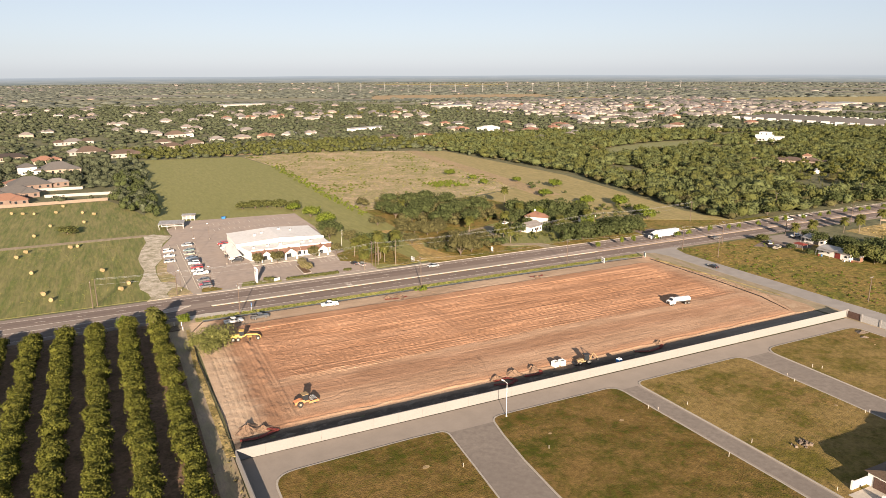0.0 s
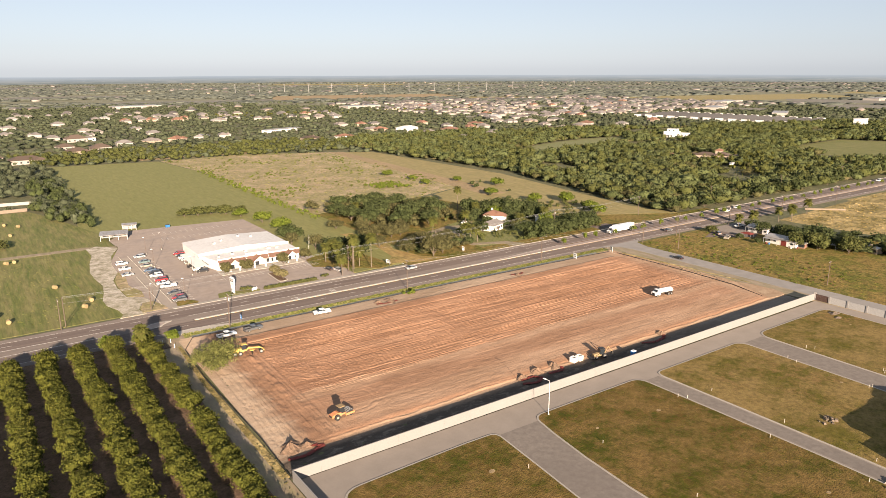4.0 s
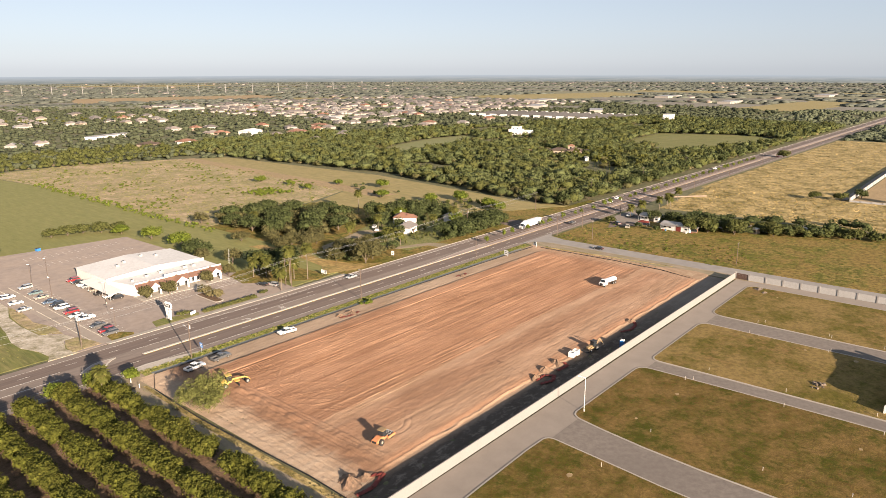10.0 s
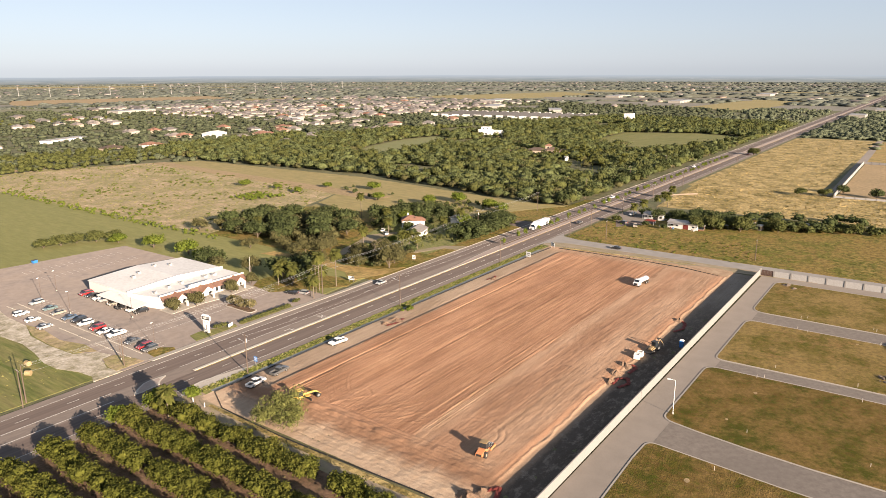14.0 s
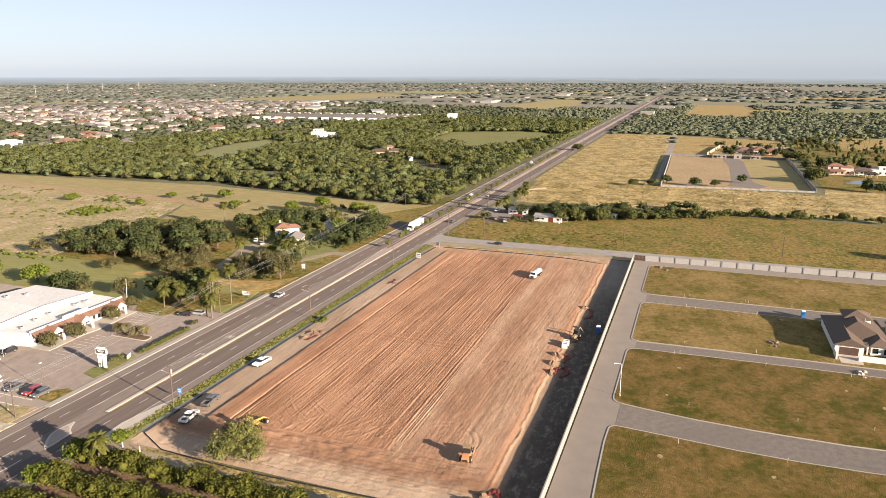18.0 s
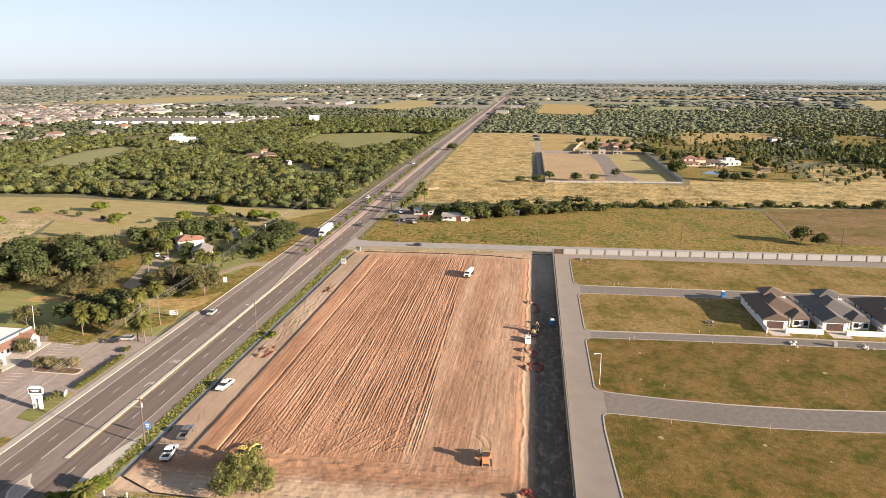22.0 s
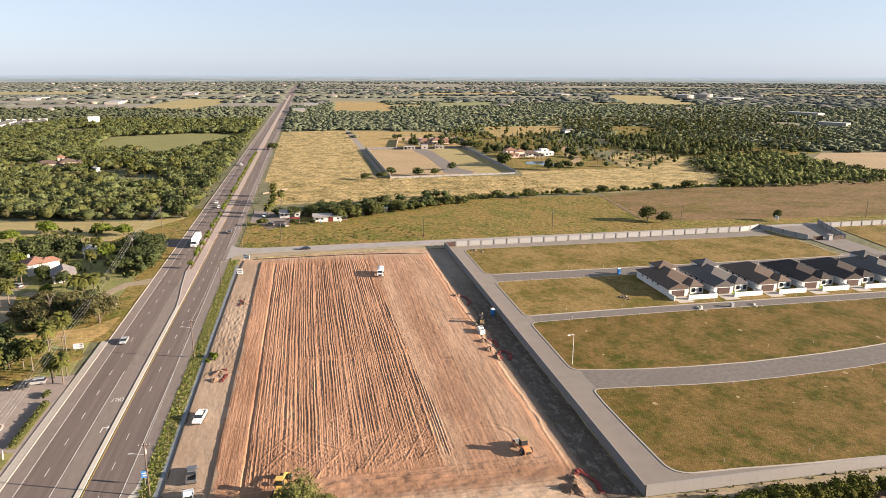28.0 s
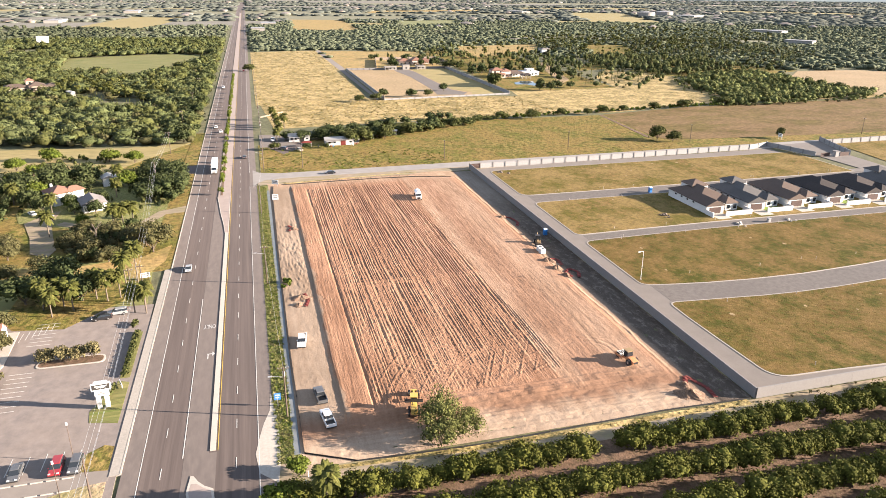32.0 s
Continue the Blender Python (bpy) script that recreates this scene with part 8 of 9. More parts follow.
M_SHINGLE = mixed("faded_brown_shingles", [(.150, .128, .116), (.116, .100, .092), (.182, .158, .144)], (.02, .3), .9, .02, 10, island=.45)


def far_houses():
    """Distant roofs: the nearest ones are houses of their own, the rest one mesh a colour."""
    g = random.Random(9)
    kinds = [(M_FARWALL, M_GREYTILE), (M_TANWALL, M_SHINGLE), (M_TANWALL, M_TILE), (M_FARWALL, M_METALROOF), (M_FARWALL, M_SHINGLE)]
    proto = []
    for i, (wm, rm) in enumerate(kinds):
        s = thing("house", "distant suburban house with a hipped roof among trees", "house", pose(120 + 30 * i, 860 + 8 * i, 0, 0, 0, 20 * i), "distant houses")
        part("wall", MB().box(0, 0, 1.7, 16, 11, 3.6), wm, s)
        part("roof", hip(MB(), -8, 8, -5.5, 5.5, 3.5, 3.0), rm, s)
        part("wing", MB().box(4, -7, 1.6, 7, 5, 3.4), wm, s)
        part("roof", hip(MB(), .5, 7.5, -9.5, -4, 3.45, 2.2), rm, s)
        proto.append(s)
    zones = [(190, 560, 1130, 1350, 36), (420, 940, 690, 960, 26), (-350, 180, 860, 1500, 34), (760, 1400, 900, 1400, 110)]
    for x0, x1, y0, y1, n in zones:
        for _ in range(n):
            x, y = g.uniform(x0, x1), g.uniform(y0, y1)
            copy_thing(proto[g.choice((0, 0, 0, 1, 1, 1, 4, 4, 4, 2, 3))], pose(x, y, 0, 0, 0, g.choice((0, 90, 180, 270)) + g.uniform(-8, 8)))
    tv = np.array([(-8, -6, -.5), (8, -6, -.5), (8, 6, -.5), (-8, 6, -.5), (-8.6, -6.6, 3.1), (8.6, -6.6, 3.1), (8.6, 6.6, 3.1), (-8.6, 6.6, 3.1), (-3, 0, 6.4), (3, 0, 6.4)], float)
    walls = np.array([(0, 1, 5), (0, 5, 4), (1, 2, 6), (1, 6, 5), (2, 3, 7), (2, 7, 6), (3, 0, 4), (3, 4, 7)])
    roofs = np.array([(4, 5, 9), (4, 9, 8), (6, 7, 8), (6, 8, 9), (5, 6, 9), (7, 4, 8)])
    for k, (m, n) in enumerate(((M_FARWALL, 620), (M_TANWALL, 760))):
        a = RNG.uniform(radians(-45), radians(100), n)
        r = np.sqrt(RNG.uniform(1350 ** 2, 4500 ** 2, n))
        x, y = -40 + r * np.cos(a), 150 + r * np.sin(a)
        ok = ~inside(x, y, ROADWAY)
        for q in CLEAR:
            ok &= ~inside(x, y, q)
        x, y = x[ok], y[ok]
        near = np.sin(x * .0031 + 2) * np.sin(y * .0037) + RNG.normal(0, .45, len(x)) > -.1
        x, y = x[near], y[near]
        s = RNG.uniform(.8, 1.7, len(x))
        P = np.stack([x, y, np.zeros(len(x)), RNG.uniform(0, 6.28, len(x)), s, RNG.uniform(.9, 1.3, len(x))], 1)
        scatter("far_house_walls", [(tv, walls)], P, m, "far pale house walls near the horizon", "houses")
        RP = P.copy()
        scatter("far_house_roofs", [(tv, roofs)], RP, (M_GREYTILE, M_SHINGLE)[k], "far pale roofs near the horizon", "houses")
    # the nearer suburb between the houses that stand apart
    for x0, x1, y0, y1, n in ((-300, 500, 1250, 1700, 50), (700, 1560, 930, 1600, 460)):
        x, y = RNG.uniform(x0, x1, n), RNG.uniform(y0, y1, n)
        y = np.round(y / 36) * 36 + RNG.uniform(-4, 4, n)
        P = np.stack([x, y, np.zeros(n), RNG.integers(0, 4, n) * 1.571 + RNG.uniform(-.1, .1, n), RNG.uniform(.7, 1.1, n), RNG.uniform(.75, 1.0, n)], 1)
        scatter("far_house_walls", [(tv, walls)], P, M_FARWALL, "pale walls of a distant suburb", "houses")
        scatter("far_house_roofs", [(tv, roofs)], P, M_SHINGLE, "brown and grey roofs of a distant suburb", "houses")
    # rows of long sheds
    row = thing("storage_sheds", "long rows of low storage sheds beyond the woods", "sheds", pose(1010, 715, 0, 0, 0, 97))
    for i in range(13):
        part("shed", MB().box((i - 6) * 21, 0, 1.5, 10, 120, 3.0), M_WHITE, row)
        for e in (-60.4, 60.4):
            part("end_wall", MB().box((i - 6) * 21, e, 2.6, 13, .7, 5.4), M_WHITE, row)
        part("shed_roof", hip(MB(), (i - 6) * 21 - 7, (i - 6) * 21 + 7, -60, 60, 3.0, 2.4, .4, True), M_TILEGREY, row, "dark grey gabled roof")
    for x, y, a, w_, d_ in ((1180, 720, 28, 70, 24), (1250, 900, 20, 80, 30), (1500, 1050, 10, 120, 40), (1700, 640, 0, 90, 30), (1950, 900, 0, 100, 40), (1050, -690, 20, 60, 20), (820, -560, 30, 40, 16), (1700, -950, 30, 60, 60), (2100, -600, 10, 90, 30), (2300, 560, 0, 110, 40), (700, 1400, 10, 90, 30), (300, 1700, 10, 100, 40), (1300, 215, 0, 40, 24), (1500, 190, 0, 50, 30)):
        s = thing("warehouse", "long pale flat-roofed building far off", "building", pose(x, y, 0, 0, 0, a), "distant flat buildings")
        part("wall", MB().box(0, 0, 2.6, w_, d_, 5.4), M_FARWALL, s)
        part("roof", MB().box(0, 0, 5.5, w_ + .6, d_ + .6, .4), M_METALROOF, s)
        for k in (-.36, -.12, .12, .36):
            part("dock_door", MB().box(k * w_, -d_ / 2 - .04, 1.7, w_ * .07, .1, 3.2), M_GREYTILE, s)


far_houses()


def transmission_pole(x, y, h, first=[None]):
    if first[0] is None:
        o = thing("transmission_pole", "tall pale steel transmission pole with arms", "power pole", group="transmission poles on the plain")
        part("mast", MB().tube((0, 0, -1), (0, 0, h), .9, .4, 8), M_WALLGREY, o)
        for z, k in ((h - 2, 4.5), (h - 7, 5.5), (h - 12, 4.5)):
            part("arm", MB().box(0, 0, z, .6, 2 * k, .6), M_WALLGREY, o)
        o.matrix_basis = pose(x, y, 0, 0, 0, 20)
        first[0] = o
    else:
        copy_thing(first[0], pose(x, y, 0, 0, 0, 20))


for x_, y_ in ((800, 2530), (870, 2480), (940, 2420), (1010, 2370), (1080, 2330), (1160, 2290), (1250, 2250), (1340, 2230), (1450, 2230), (1570, 2240), (1720, 2260), (1880, 2290), (2060, 2310), (2260, 2320)):
    transmission_pole(x_, y_, 34)
for x_, y_ in ((1763, -853), (1800, -935)):
    o = thing("storage_tank", "broad round white storage tank on the plain", "tank", pose(x_, y_, 0), "storage tanks")
    part("shell", MB().tube((0, 0, -1), (0, 0, 12), 24, 24, 28), M_FARWALL, o)
    part("roof", MB().tube((0, 0, 12), (0, 0, 14), 24.3, 6, 28), M_METALROOF, o)
slab("river", [(1050, -900), (1120, -985), (1200, -1060), (1330, -1110), (1340, -1040), (1240, -985), (1150, -915), (1080, -860)], .3, M_WATER, "pale river bend among the woods", "water", .4)
slab("far_road", [(640, 1050), (1500, 760), (2600, 500), (2602, 516), (1504, 778), (644, 1068)], -.1, M_CONC, "far pale concrete road", "road", .2)
slab("far_road", [(100, 706), (300, 702), (420, 730), (420, 742), (300, 714), (100, 720)], -.08, M_TRACKF, "pale dirt road behind the fields", "road", .2)

tree_kind("garden_tree", "dark green garden tree beside the villa", "tree", "trees of the villa gardens", [(480, 40, 9, 11), (488, 35, 8, 10), (496, 33, 8, 8), (452, 8, 9, 9), (446, 1, 8, 7), (462, -12, 9, 6), (458, -22, 8, 5), (508, 27, 8, 7), (560, 32, 9, 8), (568, 20, 10, 9), (558, -36, 9, 7), (546, -46, 10, 8), (576, 6, 10, 8), (582, -12, 10, 9), (572, -28, 10, 8), (530, -44, 8, 6), (520, -52, 9, 7), (500, -30, 6, 6), (650, 92, 7, 8), (645, 88, 6, 6), (652, 60, 7, 7), (650, 48, 8, 8), (656, 42, 7, 6), (690, 70, 8, 8), (688, 52, 8, 8), (684, 84, 7, 7), (464, 86, 8, 6), (446, 138, 8, 6), (438, 118, 9, 6)], M_LEAFDARK, leaves=700, leaf=.44)
G = "trees round the roadside houses"
tree_kind("oak_tree", "broad dark green oak tree in rough grass", "tree", G, [(162, 384, 13, 9), (155, 352, 14, 10), (146, 344, 12, 9), (168, 340, 14, 9.5), (166, 368, 13, 9), (152, 392, 11, 8), (142, 358, 12, 8.5), (156, 330, 12, 8), (180, 352, 13, 9), (172, 326, 12, 7.5), (188, 342, 12, 9), (222, 316, 13, 10), (214, 326, 13, 9.5), (206, 334, 12, 9), (228, 305, 12, 9), (203, 268, 12, 8), (198, 277, 11, 7), (208, 275, 10, 7.5), (216, 268, 11, 7.5), (226, 270, 11, 7.5), (236, 272, 11, 7), (243, 279, 10, 6.5), (232, 281, 11, 7), (225, 330, 11, 8), (236, 318, 11, 8), (104, 297, 12, 8), (97, 334, 12, 7.5), (111, 290, 12, 9), (103, 283, 10, 7.5), (182, 376, 12, 8), (176, 392, 11, 8), (196, 362, 11, 7), (142, 376, 10, 7)], M_LEAFDARK)
tree_kind("mesquite_tree", "feathery grey-green mesquite tree beside the road", "tree", G, [(137, 269, 13, 10.5), (144, 272, 10, 8), (131, 281, 8, 5), (139, 287, 9, 6), (147, 277, 8, 5.5), (154, 284, 9, 5.5), (146, 294, 8, 5.5), (160, 292, 7, 5), (140, 311, 9, 7), (126, 298, 8, 5.5), (150, 318, 9, 6.5), (134, 330, 9, 6), (126, 344, 9, 5), (100, 312, 9, 7), (94, 326, 8, 6), (128, 316, 8, 6), (136, 318, 9, 6.5), (122, 306, 7, 5), (146, 312, 8, 6), (214, 304, 7, 5), (136, 396, 9, 6)], M_LEAFGREY, leaf=.2, core=.6, leaves=2200)
tree_kind("shade_tree", "rounded bright green shade tree in a yard", "tree", G, [(222, 328, 10, 8), (212, 320, 9, 6.5), (222, 288, 8, 6.5), (270, 303, 9, 6), (277, 330, 10, 6.5), (264, 291, 9, 6), (248, 330, 8, 5.5), (260, 340, 9, 6), (100, 381, 10, 6.5), (102, 357, 10, 7), (96, 404, 9, 4.5), (98, 342, 8, 6), (243, 492, 9, 4.5), (248, 464, 6, 3.5), (244, 439, 6, 4), (270, 437, 7, 4), (281, 404, 10, 6), (254, 376, 9, 5), (194, 304, 5, 3.5), (172, 296, 5, 3.5)], M_LEAFBRIGHT)
tree_kind("hedge_tree", "low spreading green tree at the lot's back", "tree", "trees behind the store", [(70, 423, 9, 4.5), (77, 421, 9, 5), (84, 420, 9, 5), (91, 415, 9, 5.5), (98, 411, 9, 5)], M_LEAF, base=.6)
tree_kind("parking_tree", "small round olive tree in the parking lot", "tree", "trees in front of the store", [(52.8, 294.6, 5, 4.6), (60.8, 293.2, 5.6, 5.2), (77.5, 295.2, 5.2, 4.8), (88.5, 297.5, 5, 4.8)], M_LEAFGREY, leaf=.36, core=.7)
tree_kind("parking_tree", "thin olive-brown tree in a kerbed island", "tree", "trees in the kerbed island", [(69.0, 284.0, 3.8, 3.8), (68.8, 280.8, 3.6, 3.8), (68.9, 277.6, 3.8, 3.6), (69.1, 274.4, 3.8, 3.8)], M_LEAFDRY, leaf=.36, core=.55)
tree_kind("field_tree", "feathery green mesquite tree on bare soil", "tree", "", [(18.2, 206.5, 7.6, 6.4), (23.6, 205.5, 8.6, 7.6), (20.4, 201.2, 7.4, 5.6)], M_LEAFFEATHER, lobes=18, leaves=3600, leaf=.15, core=.36, base=.2)
tree_kind("mesquite_tree", "dark mesquite tree standing alone in the meadow", "tree", "meadow trees", [(252, 21, 10, 8), (246, 15, 8, 6), (240, -49, 5, 6), (330, 64, 9, 6), (338, 40, 7, 4.5), (341, 8, 8, 5), (336, 22, 7, 4), (345, -33, 8, 5), (343, -8, 7, 4), (346, -56, 11, 6), (350, -92, 12, 6), (430, 147, 9, 5), (424, 160, 9, 5), (440, 105, 7, 5), (318, 118, 8, 5), (300, 150, 9, 7), (291, 166, 10, 8), (287, 178, 10, 8), (283, 186, 9, 7), (277, 226, 6, 4), (-22, 396, 12, 4), (620, 38, 14, 9), (480, 36, 12, 11), (610, 30, 12, 8), (640, 236, 12, 7)], M_LEAF, base=.7)
tree_kind("corner_tree", "round bushy green tree beside the highway", "tree", "trees at the orchard corner", [(8.5, 235.6, 6, 4.8), (16.5, 232.5, 4, 3.2), (-1, 236.2, 5, 4.4)], M_LEAFBRIGHT, leaf=.4, base=.3)
MED = [(198 + 11.5 * i + 2.5 * math.sin(i * 2.1), 249.9) for i in range(36)]
tree_kind("median_tree", "small round tree planted in the median", "tree", "trees in the median", [(x, y, 3.0 + .5 * math.sin(x), 4.2 + .7 * math.sin(x * 1.7)) for x, y in MED], M_LEAFBRIGHT, lobes=5, leaves=500, leaf=.26, base=1.2, trunk=.1)
tree_kind("roadside_tree", "dark roadside tree at the edge of the woods", "tree", "trees along the highway", [(305 + 14 * i, 272 + 3 * math.sin(i * 1.9), 10 + 2 * math.sin(i), 7 + 1.5 * math.sin(i * 2.3)) for i in range(26)], M_LEAFDARK, lobes=6, leaves=900, leaf=.4)


def palm(seed, h, label, group):
    g = random.Random(seed)
    s = thing("palm_tree", label, "palm tree", group=group)
    lean = g.uniform(-.03, .03) * h
    part("trunk", MB().tube((0, 0, -.2), (lean * .4, 0, h * .55), .2, .15, 8).tube((lean * .4, 0, h * .55), (lean, 0, h), .15, .12, 8), M_GREYBARK, s)
    def fronds(n, r, up, droop, wid):
        b = MB()
        for i in range(n):
            a = 6.283 * i / n + g.uniform(-.2, .2)
            e = g.uniform(*up)
            d = Vector((math.cos(a), math.sin(a), 0))
            q = Vector((-math.sin(a), math.cos(a), 0))
            p = Vector((lean, 0, h))
            pts = []
            for k in range(5):
                t = k / 4
                pts.append(p + d * r * t * math.cos(e * (1 - t * .4)) + Vector((0, 0, r * t * math.sin(e) - droop * t * t)))
            ws = (.05, wid * .8, wid, wid * .8, .1)
            vs = []
            for c, w_ in zip(pts, ws):
                vs += [c - q * w_ - Vector((0, 0, w_ * .4)), c, c + q * w_ - Vector((0, 0, w_ * .4))]
            b.add(vs, [f for k in range(4) for f in ((3 * k, 3 * k + 1, 3 * k + 4, 3 * k + 3), (3 * k + 1, 3 * k + 2, 3 * k + 5, 3 * k + 4))])
        return b
    part("crown", fronds(70, 2.7, (-.9, 1.3), 1.4, .62), M_PALM, s)
    part("dead_skirt", fronds(16, 1.5, (-1.2, -.5), .6, .4), M_LEAFDRY, s, "brown skirt of dead fronds")
    return s


for h, spots in ((7.6, [(90.5, 265.6), (99, 291.5), (103, 279.5), (101, 276.5), (102.5, 273.5), (183, 308), (149, 366), (224, 292), (91.5, 268.5), (160, 304), (7.0, 228.5)]), (13.5, [(105.8, 269.2), (98.5, 270.8), (206, 347)]),
                 (7.0, [(94, 288.4), (97, 284), (100.5, 287), (167, 282), (169, 279), (166, 285), (205, 290), (203, 326), (296, 224), (306, 222), (330, 222), (336, 218), (344, 223), (362, 224)])):
    p0 = palm(int(h * 10), h, "tall slender fan palm with a brown skirt" if h > 10 else "fan palm with a shaggy grey trunk", "fan palms")
    place_copies(p0, [(x, y, 47 * i, 1 + .06 * math.sin(i * 3)) for i, (x, y) in enumerate(spots)])
scatter("far_palms", [(lambda v: (np.concatenate([v[0] * (.35, .35, .3) + (0, 0, 7.5), np.array([(-.2, -.2, 0), (.2, -.2, 0), (0, .25, 0), (0, 0, 9)])]), np.concatenate([v[1], np.array([(0, 1, 3), (1, 2, 3), (2, 0, 3)]) + len(v[0])])))(crown_arrays(3, 24, 2.2, 12, 0, 8, seed=s)) for s in (61, 62)],
        np.concatenate([sprinkle([(640, -180), (740, -140), (900, -120), (1200, -500), (900, -600), (640, -300)], 300, 15, (.8, 1.2), (.8, 1.3)), sprinkle([(590, -60), (860, -110), (850, 10), (720, 20)], 50, 14, (.7, 1.1), (.8, 1.2)), sprinkle([(420, 300), (520, 290), (560, 360), (500, 400)], 40, 10, (.8, 1.2), (.8, 1.2)), sprinkle([(300, 1150), (700, 1100), (720, 1130), (300, 1190)], 40, 10, (.9, 1.3), (.9, 1.4))]), M_PALM, "distant fan palms standing above the trees", "palms")

# understorey that closes the clumps by the houses
scatter("thicket", T_THICK, np.concatenate([sprinkle([(140, 342), (150, 324), (170, 322), (196, 336), (202, 364), (182, 398), (150, 402), (138, 384)], 130, 5.2, (.7, 1.2), (.7, 1.35)), sprinkle([(130, 274), (163, 272), (166, 298), (142, 297), (130, 290)], 34, 4.2, (.5, .95), (.45, .9))]), M_LEAFGREY, "grey-green thicket filling the clump of trees", "thicket")
scatter("thicket", T_THICK, np.concatenate([sprinkle([(192, 326), (204, 330), (232, 328), (242, 306), (236, 292), (220, 300), (214, 318)], 40, 5, (.6, 1.1), (.7, 1.3)), sprinkle([(130, 274), (163, 272), (166, 298), (142, 297), (130, 290)], 34, 4.2, (.5, .95), (.45, .9)), sprinkle([(192, 266), (206, 264), (246, 268), (246, 282), (226, 288), (200, 284)], 46, 4, (.7, 1.0), (.7, 1.1)), sprinkle([(240, 345), (282, 380), (286, 420), (262, 430)], 10, 6, (.4, .8), (.4, .7))]), M_LEAFDARK, "dark green thicket round the roadside houses", "thicket")
dead = thing("dead_tree", "bare grey dead tree leaning in the thicket", "dead tree", pose(148, 287, 0))
part("trunk", MB().path([(0, 0, -.2), (.6, .4, 2.5), (2.2, .6, 4.6), (3.4, 1.6, 6.2)], .2, 6), M_GREYBARK, dead)
for k in range(6):
    a_ = k * 1.05
    part("branch", MB().path([(.5 + .3 * k, .4, 2.2 + .5 * k), (1.2 + .3 * k + math.cos(a_), .4 + math.sin(a_), 3.4 + .5 * k), (1.6 + .3 * k + 2 * math.cos(a_), .4 + 2 * math.sin(a_), 4.6 + .45 * k)], .07, 5), M_GREYBARK, dead)
def patchy(P, n):
    """Keeps the places that fall into loose clusters."""
    k = np.sin(P[:, 0] * .11 + 2 * np.sin(P[:, 1] * .05)) + np.sin(P[:, 1] * .083 + 1.3 * np.sin(P[:, 0] * .06)) + RNG.normal(0, .7, len(P))
    return P[np.argsort(-k)[:n]]


# grass tufts that roughen the lots and meadows
def tuft(seed, w_, h_):
    g = np.random.default_rng(seed)
    vs, fs = [], []
    for i in range(5):
        a = g.uniform(0, 6.28)
        c, s_ = math.cos(a) * w_, math.sin(a) * w_
        x, y = g.uniform(-w_, w_, 2) * .6
        o = len(vs)
        vs += [(x - c * .6, y - s_ * .6, -.03), (x + c * .6, y + s_ * .6, -.03), (x + g.uniform(-w_, w_) * .7, y + g.uniform(-w_, w_) * .7, h_ * g.uniform(.6, 1.2))]
        fs.append((o, o + 1, o + 2))
    return np.array(vs), np.array(fs)


T_TUFT = [tuft(s_, .28, .2) for s_ in (81, 82, 83)]
LOTS = [rect(23.8, 59.4, 30, 130), rect(76.5, 111.6, -20, 131), rect(120.0, 156.4, 84, 131), rect(120.4, 126.4, -20, 84), rect(168.2, 207.2, -28, 131)]
for some, m in ((LOTS[:2], M_LAWN), (LOTS[2:], M_LAWNDRY)):
    scatter("grass_tufts", T_TUFT, np.concatenate([sprinkle(q, 0, 2.0, (.4, 1.2), (.12, .38), z=.18) for q in some]), m, "short uneven grass tufts on the vacant lots", "grass")
scatter("grass_tufts", T_TUFT, sprinkle([(230, 232), (268, 232), (262, 205), (275, 180), (300, 140), (330, 90), (330, 20), (252, 22), (230, 20)], 0, 1.9, (.6, 1.7), (.25, .9)), M_EASTF, "tall weedy grass tufts in the meadow", "grass")
scatter("grass_tufts", T_TUFT, np.concatenate([sprinkle([(340, 222), (424, 228), (438, 150), (424, 40), (342, 30), (344, 120)], 0, 3.4, (1.2, 3.4), (1.0, 2.6)), sprinkle([(440, 152), (850, 152), (850, 232), (425, 232)], 0, 6, (1.8, 4.5), (1.0, 2.6))]), M_DRYWEED, "tall dry golden grass tufts", "grass")
scatter("grass_tufts", T_TUFT, np.concatenate([sprinkle([(-60, 272), (6, 270), (2, 300), (8, 370), (-60, 370)], 0, 2.6, (.6, 1.8), (.4, 1.1)), sprinkle(FIELDS[2][1], 0, 4.5, (.8, 3), (.8, 2.4))]), M_HAYF, "low grass tufts in the fields", "grass")
scatter("ditch_grass", T_TUFT, sprinkle([(20, 232.6), (206, 232.3), (208, 235.7), (20, 235.8)], 0, .42, (.6, 1.7), (.5, 1.7), z=.05), M_VERGE, "lush green grass blades along the ditch", "grass")
# shrubs, hedges and weeds
scatter("yard_shrubs", T_BUSH, np.concatenate([sprinkle([(164, 284), (180, 268), (246, 266), (244, 292), (214, 296), (200, 286), (180, 292)], 70, 4, (.4, 1.3), (.5, 1.4), keep_out=[[(178, 262), (188, 262), (183, 273), (168, 280), (166, 290), (176, 306), (170, 306), (156, 288), (160, 272)]]), sprinkle([(176, 318), (200, 322), (226, 318), (246, 300), (282, 300), (282, 330), (220, 345), (190, 340)], 60, 5, (.5, 1.5), (.5, 1.4)), sprinkle([(176, 286), (198, 284), (212, 300), (196, 303), (182, 304)], 14, 3, (.3, .8), (.4, 1.0), keep_out=[rect(184, 198, 288, 304)])]), M_LEAF, "overgrown shrubs in the roadside yards", "shrubs")
